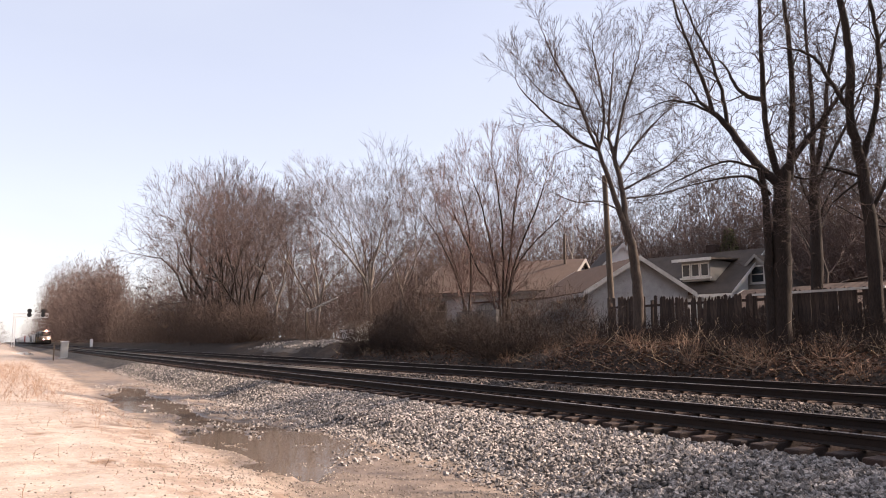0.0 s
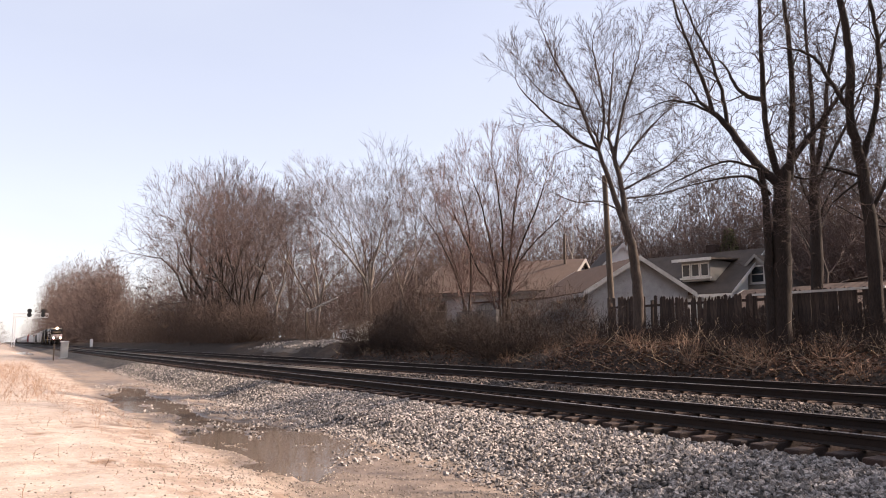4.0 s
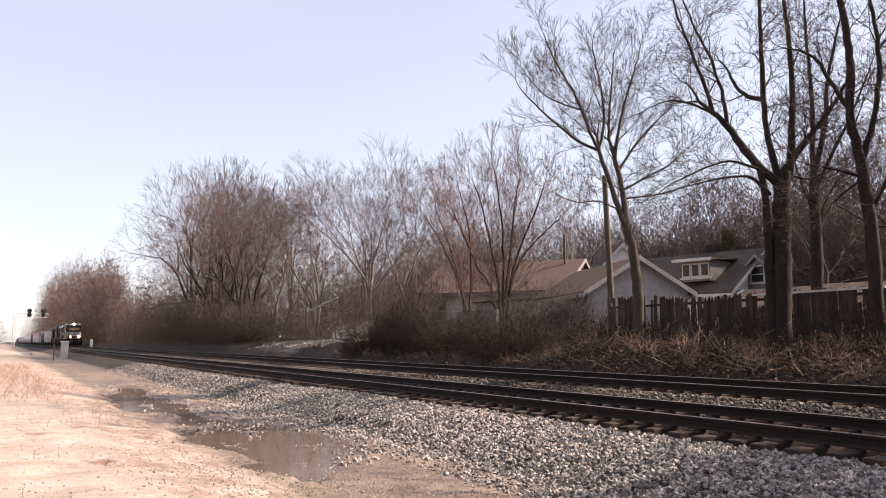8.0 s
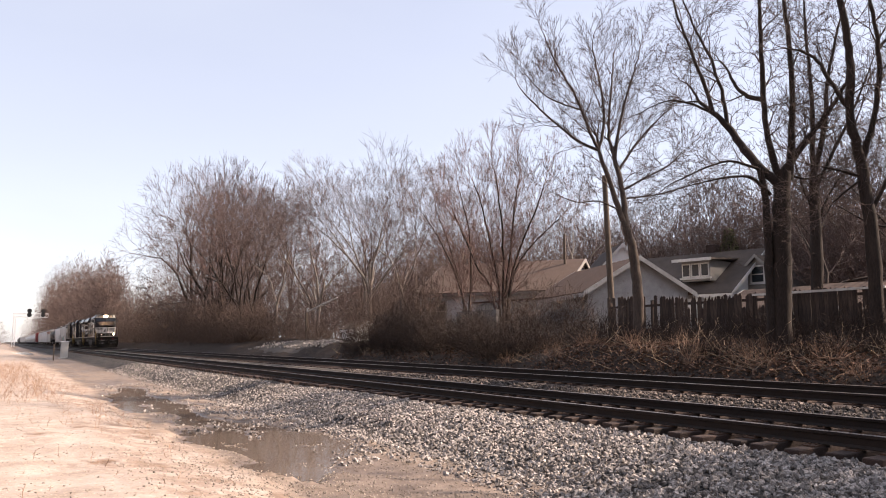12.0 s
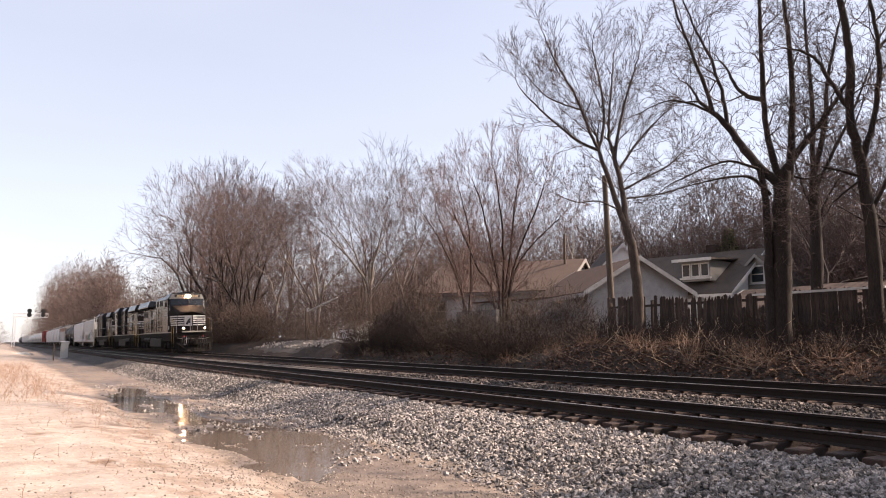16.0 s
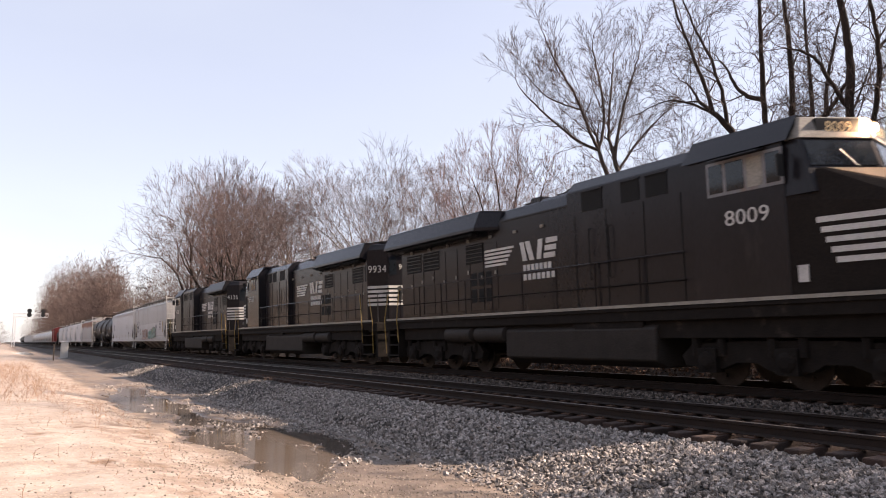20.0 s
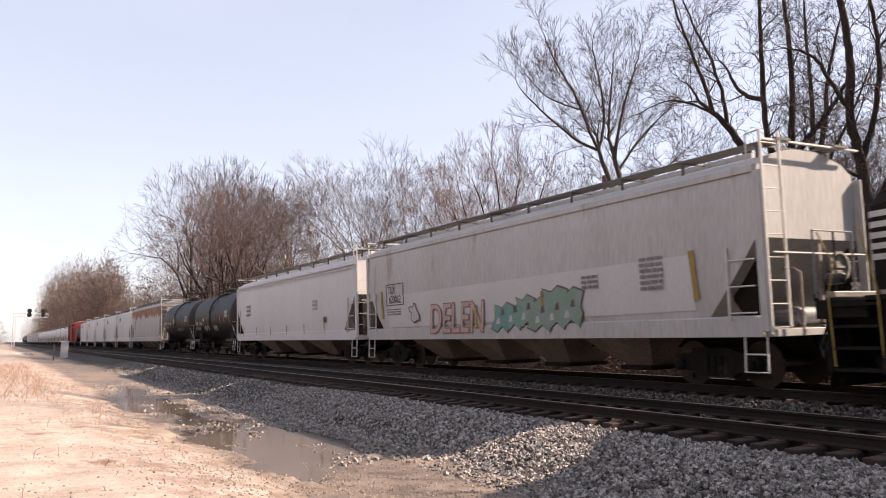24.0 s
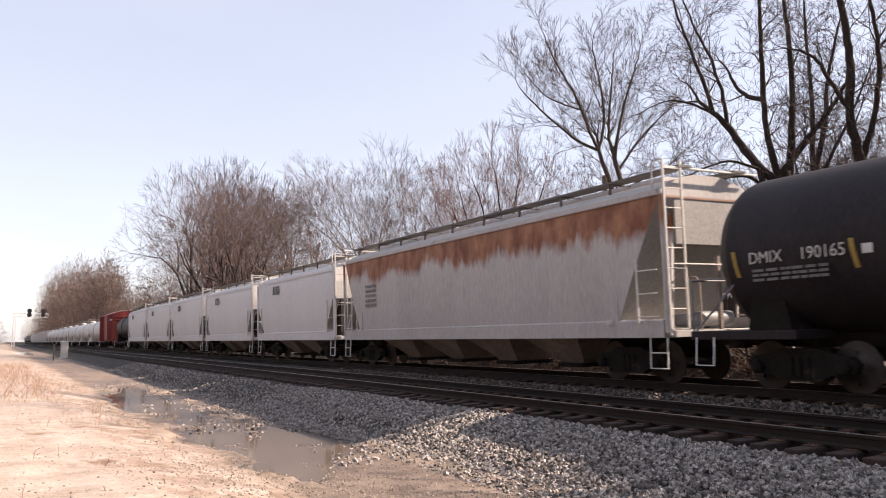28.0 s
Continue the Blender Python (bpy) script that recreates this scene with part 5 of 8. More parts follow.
haze("bank_brush", "brown leafless bushes on the bank in front of the houses", [(-66.5, 21.2, 3.0, 1.8, 2.9, 1700), (-61.5, 21.4, 2.6, 1.6, 2.4, 1500), (-57.5, 20.8, 2.0, 1.2, 1.4, 900), (-49, 21.2, 2.4, 1.6, 3.6, 2000), (-45.5, 21.3, 2.3, 1.6, 4.0, 2200), (-42.3, 21.2, 2.1, 1.5, 4.0, 2200), (-39.4, 21.0, 1.7, 1.4, 3.1, 1800), (-31.5, 22.6, 1.8, 1.0, 2.6, 1400), (-29, 22.8, 1.6, 0.9, 2.3, 1300), (-34, 22.9, 1.5, 0.9, 2.1, 900)], 52, M_BRUSH, 0.45, 0.0085)
# brush whose dark colour carries the deep shade at the foot of the bank
haze("dark_brush", "tangled brush with the shade of the bank put into its dark colour", [(x, 17.9 + 1.3 * ((k * 37) % 10) / 10, 1.6, 1.1, 1.3 + 1.0 * ((k * 53) % 10) / 10, 1900) for k, x in enumerate(np.arange(-42, -26, 1.4))]
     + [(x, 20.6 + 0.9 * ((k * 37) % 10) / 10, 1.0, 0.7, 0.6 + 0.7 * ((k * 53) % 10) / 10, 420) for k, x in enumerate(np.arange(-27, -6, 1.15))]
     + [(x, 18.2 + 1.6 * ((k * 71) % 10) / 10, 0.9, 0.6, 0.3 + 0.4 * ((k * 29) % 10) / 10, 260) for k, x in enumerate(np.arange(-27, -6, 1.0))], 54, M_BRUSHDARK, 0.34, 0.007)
brush("understorey", "grey-brown saplings filling the wood behind the houses", [(-125, -8, 44, 58, 1700, 7, 12), (-140, -14, 60, 74, 1000, 10, 15)], 56, M_TWIG, 10, 0.024)
brush("saplings", "slim leafless saplings standing in the brush", [(-160, -80, 18.6, 22, 220, 4, 10), (-80, -44, 20, 23, 120, 2.5, 6)], 58, M_TWIG, 9, 0.014, 0.22)
brush("dead_stalks", "pale dead stalks and briars on the bank", [(-26, -6, 17.3, 20.3, 420, 0.5, 1.3), (-48, -26, 17.2, 19.6, 110, 0.4, 1.0)], 53, M_STRAW, 2, 0.008, 1.5, 0.6)
haze("straw_clumps", "flattened tussocks of dead grass and briars on the bank", [(x + 0.7 * ((k * 29) % 11) / 11, 17.4 + 1.9 * ((k * 37) % 10) / 10, 0.4 + 0.6 * ((k * 13) % 7) / 7, 0.4, 0.15 + 0.35 * ((k * 53) % 10) / 10, 60) for k, x in enumerate(np.arange(-26, -5.5, 0.7)) if k % 4 != 2], 62, M_WEED, 0.42, 0.0055)
brush("road_weeds", "reddish dead weeds beside the dirt road", [(-60, -24, -1.0, 1.6, 900, 0.25, 0.75), (-40, -18, 1.2, 2.9, 220, 0.1, 0.35), (-24, -9, 0.2, 3.0, 60, 0.08, 0.25)], 55, M_WEED, 3, 0.004, 0.5)


def leaves(name, label, patches, seed, material, size):
    rs = np.random.RandomState(seed)
    vs, fs, n = [], [], 0
    for x0, x1, y0, y1, count in patches:
        for k in range(count):
            x, y = rs.uniform(x0, x1), rs.uniform(y0, y1)
            s = size * rs.uniform(0.6, 1.4)
            p = np.array([(-s, 0, 0), (0, -s * 0.6, s * 0.25), (s, 0, 0), (0, s * 0.6, s * 0.2), (0, 0, -s * 0.15)])
            p = p @ np.array(Euler((rs.uniform(-0.8, 0.8), rs.uniform(-0.8, 0.8), rs.uniform(0, 6.28))).to_matrix())
            vs.append(p + (x, y, ground_z(x, y) + s * 0.4))
            fs.append(np.array([(0, 1, 4), (1, 2, 4), (2, 3, 4), (3, 0, 4)]) + n)
            n += 5
    tagged(new(name, raw_mesh(name, np.concatenate(vs), np.concatenate(fs), material)), label, "leaves", kind="stuff")


leaves("leaf_litter", "curled brown fallen leaves covering the bank", [(-45, -5, 16.8, 21.8, 9000), (-24, -6, 17, 20.5, 6000)], 61, M_LEAF, 0.06)


# ---- train ----
# Local space of every vehicle: x forward, y to its left, z up from the rail head, origin midway between its couplers.
SPEED = 15.1
CARS = []        # (thing, place of its middle along the track at 0 s, turned round)
WHEELSETS = []   # (wheelset, radius, place in its truck, turned round)


def side(y, s):
    """A pose on the flank y whose letters read from outside; s = -1 for the right flank."""
    return pose(0, y * 1.0, 0, 0, 0, 0 if s < 0 else 180)


def wheel_meshes(r):
    w = Geo()
    for s in (-1, 1):
        w.lathe([(s * 0.685, r + 0.028), (s * 0.715, r + 0.026), (s * 0.72, r * 0.86), (s * 0.76, r * 0.4), (s * 0.80, r * 0.3), (s * 0.82, 0.09), (s * 0.69, 0.09), (s * 0.70, r * 0.8)], 22, "y")
    w.lathe([(-0.95, 0.075), (0.95, 0.075)], 8, "y")
    # four lightening holes' bosses make the turning seen
    for s in (-1, 1):
        for k in range(4):
            a = k * math.pi / 2
            w.lathe([(s * 0.74, 0.045), (s * 0.79, 0.045)], 6, "y", (0.62 * r * math.cos(a), 0, 0.62 * r * math.sin(a)))
    t = Geo()
    for s in (-1, 1):
        t.lathe([(s * 0.716, r), (s * 0.83, r - 0.006), (s * 0.83, r - 0.02), (s * 0.716, r - 0.02)], 28, "y")
    return w.mesh("wheelset", M_WHEEL, True), t.mesh("tread", M_TREAD, True)


WHEEL_LOCO = wheel_meshes(0.53)
WHEEL_CAR = wheel_meshes(0.44)


def wheelset(parent, x, r, meshes, turned):
    w = new("wheelset", meshes[0])
    w.parent = parent
    w.matrix_basis = pose(x, 0, r)
    WHEELSETS.append((w, r, x, turned))
    return w


def freight_truck(car, x, turned=False):
    g = Geo()
    for s in (-1, 1):
        prof = [(-1.12, 0.5), (-1.05, 0.34), (-0.6, 0.3), (-0.42, 0.2), (0.42, 0.2), (0.6, 0.3), (1.05, 0.34), (1.12, 0.5), (1.0, 0.64), (0.62, 0.68), (0.4, 0.78), (-0.4, 0.78), (-0.62, 0.68), (-1.0, 0.64)]
        y0 = s * 1.0 - 0.09
        g.loft([[(a, y0, b) for a, b in prof], [(a, y0 + 0.18, b) for a, b in prof]])
        for k in (-0.17, 0, 0.17):
            g.lathe([(0.28, 0.065), (0.62, 0.065)], 8, "z", (k, s * 1.1, 0))
        for k in (-1, 1):
            g.lathe([(s * 0.93, 0.13), (s * 1.18, 0.13), (s * 1.22, 0.08)], 10, "y", (k * 0.89, 0, 0.44))
    g.box(-0.22, 0.22, -1.0, 1.0, 0.42, 0.72)
    t = part("truck", g, M_UNDER, car, "grimy cast-steel freight truck", at=pose(x, 0, 0))
    for k in (-0.89, 0.89):
        wheelset(t, k, 0.44, WHEEL_CAR, turned)
    return t


def coupler(car, x, s):
    g = Geo().box(min(x - s * 0.75, x - s * 0.12), max(x - s * 0.75, x - s * 0.12), -0.08, 0.08, 0.8, 0.96)
    g.prism([(x - s * 0.2, -0.14), (x + s * 0.02, -0.16), (x + s * 0.06, 0.02), (x - s * 0.02, 0.14), (x - s * 0.2, 0.12)], 0.74, 1.02, "z")
    part("coupler", g, M_UNDER, car, "dark steel knuckle coupler")
    h = Geo().tube([(x - s * 0.55, 0.35, 0.85), (x - s * 0.3, 0.42, 0.6), (x - s * 0.05, 0.4, 0.5), (x + s * 0.02, 0.3, 0.62)], 0.022, 6)
    part("air_hose", h, M_HOSE, car, "black rubber air hose")


def ladder(car, x, y, z0, z1, axis, width, material, name="ladder", label="", rungs=0.38):
    g = Geo()
    d = (width / 2, 0) if axis == "x" else (0, width / 2)
    for k in (-1, 1):
        g.box(x + k * d[0] - 0.022, x + k * d[0] + 0.022, y + k * d[1] - 0.022, y + k * d[1] + 0.022, z0, z1)
    z = z0 + 0.12
    while z < z1 - 0.05:
        g.rod((x - d[0], y - d[1], z), (x + d[0], y + d[1], z), 0.014, 5)
        z += rungs
    return part(name, g, material, car, label)


def bars(car, x0, x1, z0, z1, y, rows, cols, material, name="stencil", seed=1, label="unreadable stencilled lines"):
    """Rows of short plain bars where small print cannot be read."""
    rng = random.Random(seed)
    g = Geo()
    h = (z1 - z0) / (rows * 1.7)
    for r in range(rows):
        z = z1 - (r + 0.5) * (z1 - z0) / rows
        x = x0
        while x < x1:
            w = rng.uniform(0.4, 1.2) * (x1 - x0) / cols
            g.box(x, min(x1, x + w * 0.8), y - 0.003, y + 0.003, z - h / 2, z + h / 2)
            x += w
    return tagged(part(name, g, material, car, label), kind="stuff")


def tilt_box(g, x0, x1, y0, y1, z0, z1, lean):
    """A box whose top is shifted along x by lean."""
    p = [(x + (lean if z == z1 else 0), y, z) for x in (x0, x1) for y in (y0, y1) for z in (z0, z1)]
    g.add(p, [(0, 1, 3, 2), (4, 6, 7, 5), (0, 4, 5, 1), (2, 3, 7, 6), (0, 2, 6, 4), (1, 5, 7, 3)])


def locomotive(label, road, turned, lit, old=False, tail=-10.7):
    """Six-axle diesel: wide cab in front, long hood with flared radiator behind."""
    body = M_BLACK2 if old else M_BLACK
    c = thing("locomotive", label, "locomotive", group="locomotives at the head of the train")
    D = tail + 9.35  # how far the hood runs on to the back
    # frame, walkways and silver sill stripe
    fr = Geo().box(-9.75 + D, 8.6, -1.2, 1.2, 1.15, 1.6)
    fr.box(-9.75 + D, 8.0, -1.52, 1.52, 1.58, 1.66)
    for s in (-1, 1):
        fr.box(-9.75 + D, 7.7, s * 1.44 - 0.04, s * 1.44 + 0.04, 1.36, 1.6)
        for x in np.arange(-8.5 + D, 7.6, 1.9):
            fr.box(x - 0.03, x + 0.03, s * 1.3 - 0.14, s * 1.3 + 0.14, 1.38, 1.58)
    for s in (-1, 1):
        fr.box(-8.6 + D, 7.6, s * 1.3 - 0.05, s * 1.3 + 0.05, 0.98, 1.5)
    part("frame", fr, M_UNDER, c, "black underframe and walkway", bevel=0.01)
    for s in (-1, 1):
        part("sill_stripe", Geo().box(-9.7 + D, 7.7, s * 1.53 - 0.008, s * 1.53 + 0.008, 1.665, 1.735), M_SILVER, c, "dulled silver sill stripe")
        for z in (2.18, 2.76):
            part("handrail", Geo().tube([(-8.6 + D, s * 1.5, z), (3.4, s * 1.5, z)], 0.019, 6), M_UNDER if z < 2.5 else body, c, "thin black side handrail")
    post = Geo().rod((0, 0, 1.66), (0, 0, 2.77), 0.022, 5).mesh("handrail_post", body)
    for s in (-1, 1):
        for x in np.arange(-8.6 + D, 3.5, 1.5):
            p = new("handrail_post", post)
            p.parent = c
            p.matrix_basis = pose(x, s * 1.5, 0)
    # long hood
    hood = [(-0.97, 1.66), (0.97, 1.66), (0.97, 4.4), (0.72, 4.76), (-0.72, 4.76), (-0.97, 4.4)]
    part("long_hood", Geo().prism(hood, (-8.6 if turned else -9.35) + D, 1.6), body, c, "black engine hood with panel doors", bevel=0.02)
    door = Geo().box(-0.36, 0.36, -0.012, 0.012, -1.0, 1.0).mesh("hood_door", body, bevel=0.008)
    latch = Geo().box(-0.03, 0.03, -0.02, 0.02, -0.06, 0.06).mesh("latch", M_SILVER)
    for s in (-1, 1):
        for i, x in enumerate(np.arange((-8.0 if turned else -8.9) + D, 0.0, 0.78)):
            if x < -4.7 or x > -0.8:
                d = new("hood_door", door)
                d.parent = c
                d.matrix_basis = pose(x, s * 0.975, 2.85)
                if x < -4.7:
                    l = new("latch", latch)
                    l.parent = d
                    l.matrix_basis = pose(0.28, s * 0.012, 0.1 * (i % 3))
    # flared radiator over the back of the hood
    rad = [(-0.98, 4.06), (0.98, 4.06), (1.46, 4.2), (1.46, 4.3), (1.22, 4.82), (-1.22, 4.82), (-1.46, 4.3), (-1.46, 4.2)]
    back = -8.5 + D if turned else -9.97 + D
    part("radiator_housing", Geo().prism(rad, back, -4.9), body, c, "flared radiator housing", bevel=0.02)
    part("radiator_throat", Geo().loft([[(-4.9, y * k, 4.06 + (z - 4.06) * k2) for y, z in rad] for k, k2 in ((1, 1),)] + [[(-4.3, y * 0.68, 4.06 + (z - 4.06) * 0.9) for y, z in rad]]), body, c, "tapering end of the radiator housing")
    for s in (-1, 1):
        gr = Geo()
        for x in np.arange(back + 0.3, -5.2, 0.16):
            gr.box(x, x + 0.09, s * 1.2 - 0.2, s * 1.2 + 0.2, 4.1, 4.16)
        part("radiator_grille", gr, M_GRILLE, c, "dark radiator intake slats under the overhang")
        # louvred panels and door windows low on the hood under the radiator
        for x0, x1, z0, z1 in (((-8.35 if turned else -9.0) + D, -7.9 + D, 3.3, 3.92), (-7.7 + D, -6.6 + D, 3.3, 3.92), (-6.2, -5.2, 3.3, 3.9)):
            gp = part("intake_screen", Geo().box(x0, x1, s * 0.99 - 0.01, s * 0.99 + 0.01, z0, z1), M_GRILLE, c, "dark wire intake screen")
            for k in range(5):
                part("screen_bar", Geo().box(x0, x1, s * 1.004 - 0.006, s * 1.004 + 0.006, z0 + 0.06 + k * 0.12, z0 + 0.08 + k * 0.12), body, gp)
        for i in range(3):
            for j in range(2):
                part("door_window", Geo().box(-5.9 + i * 0.42, -5.6 + i * 0.42, s * 0.99 - 0.008, s * 0.99 + 0.008, 2.1 + j * 0.5, 2.5 + j * 0.5), M_GRILLE, c, "dark hood door panel")
        for x in np.arange((-8.0 if turned else -8.6) + D, 1.2, 1.3):
            part("lift_lug", Geo().box(x - 0.05, x + 0.05, s * 0.99 - 0.03, s * 0.99 + 0.03, 3.98, 4.06), M_SILVER, c)
        part("roof_drip", Geo().box(-4.2, 1.6, s * 0.985 - 0.02, s * 0.985 + 0.02, 4.38, 4.42), body, c, "drip strip along the hood roof")
    fan = Geo()
    for x in (-8.2 + D, -6.4):
        fan.lathe([(4.82, 0.7), (4.87, 0.7), (4.87, 0.6), (4.82, 0.6)], 20, "z", (x, 0, 0))
    part("fan_shroud", fan, M_UNDER, c)
    if turned:
        # the end of the hood narrows to a flat middle between two slanted corners
        plan = [(-8.4 + D, -1.16), (-8.4 + D, 1.16), (-8.5 + D, 1.16), (-9.15 + D, 0.56), (-9.15 + D, -0.56), (-8.5 + D, -1.16)]
        part("hood_end", Geo().loft([[(x, y, 1.66) for x, y in plan], [(x, y, 4.5) for x, y in plan], [(-8.4 + D + (x + 8.4 - D) * 0.8, y * 0.84, 4.74) for x, y in plan]]), body, c, "hood end with slanted corners", bevel=0.02)
    # roof pieces over the engine
    part("roof_hump", Geo().prism([(-0.7, 4.74), (0.7, 4.74), (0.6, 4.84), (-0.6, 4.84)], -2.6, 0.3), body, c, "raised engine roof", bevel=0.02)
    part("exhaust_stack", Geo().box(-3.9, -3.0, -0.3, 0.3, 4.7, 4.92), M_UNDER, c, "sooty exhaust stack", bevel=0.02)
    horn = Geo()
    for k in range(3):
        horn.lathe([(-2.3, 0.03), (-2.05, 0.035), (-1.9, 0.09)], 8, "x", (0, (k - 1) * 0.2, 4.95 + 0.04 * k))
    horn.box(-2.3, -2.2, -0.3, 0.3, 4.82, 4.95)
    part("horn", horn, M_UNDER, c, "three-chime air horn")
    # wide electrical cabin behind the cab, with dark vents high on its flanks
    iw = 1.16 if turned and not old else 1.42
    inv = [(-iw, 1.66), (iw, 1.66), (iw, 4.6), (iw - 0.26, 4.88), (-iw + 0.26, 4.88), (-iw, 4.6)]
    part("inverter_cabin", Geo().prism(inv, -0.5, 3.6), body, c, "wide equipment cabin behind the cab", bevel=0.02)
    for s in (-1, 1):
        for x0, x1 in ((0.1, 0.85), (1.5, 2.1), (2.3, 2.95)):
            vt = part("air_vent", Geo().box(x0, x1, s * (iw + 0.004) - 0.008, s * (iw + 0.004) + 0.008, 4.05, 4.52), M_GRILLE, c, "dark louvred intake")
            part("vent_lip", Geo().box(x0 - 0.03, x1 + 0.03, s * (iw + 0.02) - 0.02, s * (iw + 0.02) + 0.02, 4.52, 4.55), body, vt)
        for x in (-0.2, 0.95, 2.2, 3.3):
            part("panel_seam", Geo().box(x - 0.012, x + 0.012, s * (iw + 0.002) - 0.008, s * (iw + 0.002) + 0.008, 1.75, 4.0), M_GRILLE, c, "dark joint between panels")
        for x in (0.4, 1.1):
            part("grab_iron", Geo().tube([(x, s * iw, 2.4), (x, s * (iw + 0.08), 2.4), (x, s * (iw + 0.08), 3.6), (x, s * iw, 3.6)], 0.014, 5), M_GRILLE, c)
    if old:
        for s in (-1, 1):
            for x in np.arange(-0.2, 3.4, 0.45):
                part("grid_post", Geo().box(x - 0.02, x + 0.02, s * 1.44 - 0.02, s * 1.44 + 0.02, 4.1, 4.72), M_SILVER, c, "pale post beside the brake grids")
            for z in (4.2, 4.36, 4.52):
                part("grid_bar", Geo().box(-0.4, 3.4, s * 1.43 - 0.012, s * 1.43 + 0.012, z, z + 0.05), M_GRILLE, c)
    # cab with a peaked front
    cab = Geo()
    cab_sec = lambda hh, zt: [(-hh, 1.66), (hh, 1.66), (hh, zt - 0.42), (hh - 0.36, zt), (-hh + 0.36, zt), (-hh, zt - 0.42)]
    cab.loft([[(x, y, z) for y, z in cab_sec(1.5, 4.94)] for x in (3.6, 5.85)])
    part("cab", cab, body, c, "black wide-nosed crew cab", bevel=0.03)
    roof = Geo()
    roof.prism([(-1.57, 4.5), (-1.53, 4.5), (-1.16, 4.95), (1.16, 4.95), (1.53, 4.5), (1.57, 4.5), (1.2, 5.0), (-1.2, 5.0)], 3.5, 6.0)
    part("cab_roof", roof, body, c, "black roof with drip edge over the side windows")
    part("cab_roof_unit", Geo().box(4.2, 5.3, -0.55, 0.55, 4.98, 5.12), body, c, "low cooling unit on the cab roof", bevel=0.03)
    for s in (-1, 1):
        part("roof_rail", Geo().tube([(3.7, s * 0.9, 4.96), (3.7, s * 0.9, 5.06), (5.6, s * 0.9, 5.06), (5.6, s * 0.9, 4.96)], 0.016, 5), M_SIGNAL, c, "black grab rail on the cab roof")
    for x, w, h in ((-3.2, 0.25, 0.12), (-1.2, 0.35, 0.1), (0.9, 0.3, 0.16), (2.4, 0.22, 0.1)):
        part("roof_fitting", Geo().box(x - w, x + w, -0.4, 0.4, 4.8, 4.88 + h), body, c, bevel=0.02)
    part("antenna", Geo().lathe([(5.0, 0.12), (5.12, 0.12), (5.18, 0.05)], 10, "z", (3.95, 0.3, 0)), M_SIGNAL, c, "flat radio antenna")
    # brow with number boards and headlights
    vee = lambda x0, x1, w0, w1, z0, z1, back=5.8: [[(back, -w0, z0), (x0 - 0.5, -w0, z0), (x0, 0, z0), (x0 - 0.5, w0, z0), (back, w0, z0)],
                                                    [(back, -w1, z1), (x1 - 0.5, -w1, z1), (x1, 0, z1), (x1 - 0.5, w1, z1), (back, w1, z1)]]
    part("brow", Geo().loft(vee(6.66, 6.56, 1.42, 1.22, 4.52, 4.94, 5.7)), M_BROW, c, "dusty white brow above the windshield", bevel=0.01)
    for s in (-1, 1):
        face = pose(6.61, 0, 4.73, 0, 0, s * 20.3)
        nb = part("number_board", Geo().box(-0.06, 0.025, min(s * 0.22, s * 1.1), max(s * 0.22, s * 1.1), -0.17, 0.16), M_SIGNAL, c, "black number board", at=face)
        letters(road, 0.27, M_NUMBER, nb, pose(0.03, s * 0.66, 0, 0, 0, 90), label="lit road number")
    for k in (-0.11, 0.11):
        part("headlight", Geo().lathe([(6.5, 0.075), (6.63, 0.08), (6.63, 0.06), (6.61, 0.02)], 12, "x", (0, k, 4.74)), M_LAMP if lit else M_CHROME, c, "burning headlight" if lit else "unlit headlight")
    # windshield band: a solid block carrying the panes
    part("windshield_frame", Geo().loft(vee(6.95, 6.62, 1.46, 1.4, 3.5, 4.52, 5.75)), body, c, "cab front around the windshield", bevel=0.01)
    for s in (-1, 1):
        w = Geo()
        xs = lambda y, z: 6.96 - 0.33 * (z - 3.5) / 1.02 - 0.5 * abs(y) / 1.43
        ring = [(s * 0.09, 4.0), (s * 1.34, 4.0), (s * 1.32, 4.47), (s * 0.09, 4.47)]
        w.loft([[(xs(y, z) + o, y, z) for y, z in ring] for o in (0.014, -0.03)])
        part("windshield_pane", w, M_GLASS, c, "tinted windshield pane")
        part("wiper", Geo().tube([(xs(0.5, 4.0) + 0.03, s * 0.5, 3.97), (xs(0.75, 4.3) + 0.04, s * 0.75, 4.3)], 0.01, 4), M_SIGNAL, c)
        wf = part("side_window", Geo().box(4.1, 5.86, s * 1.5 - 0.012, s * 1.5 + 0.012, 3.74, 4.42), M_SLATE, c, "grey side window frame")
        for x0, x1 in ((4.16, 4.5), (4.58, 5.0), (5.5, 5.8)):
            part("pane", Geo().box(x0, x1, s * 1.512 - 0.008, s * 1.512 + 0.008, 3.8, 4.36), M_GLASS, wf)
        part("pane", Geo().box(5.08, 5.42, s * 1.512 - 0.008, s * 1.512 + 0.008, 3.8, 4.36), M_SILVER if not old else M_GLASS, wf, "half-open sliding pane")
        part("window_awning", Geo().prism([(s * 1.5, 4.46), (s * 1.74, 4.4), (s * 1.74, 4.42), (s * 1.5, 4.5)], 4.3, 5.5), body, c, "folding window awning")
        mir = part("mirror", Geo().box(5.9, 5.93, s * 1.66 - 0.09, s * 1.66 + 0.09, 3.85, 4.25), M_SIGNAL, c, "cab mirror")
        part("mirror_arm", Geo().tube([(5.8, s * 1.48, 4.3), (5.91, s * 1.6, 4.28)], 0.012, 4), M_SIGNAL, mir)
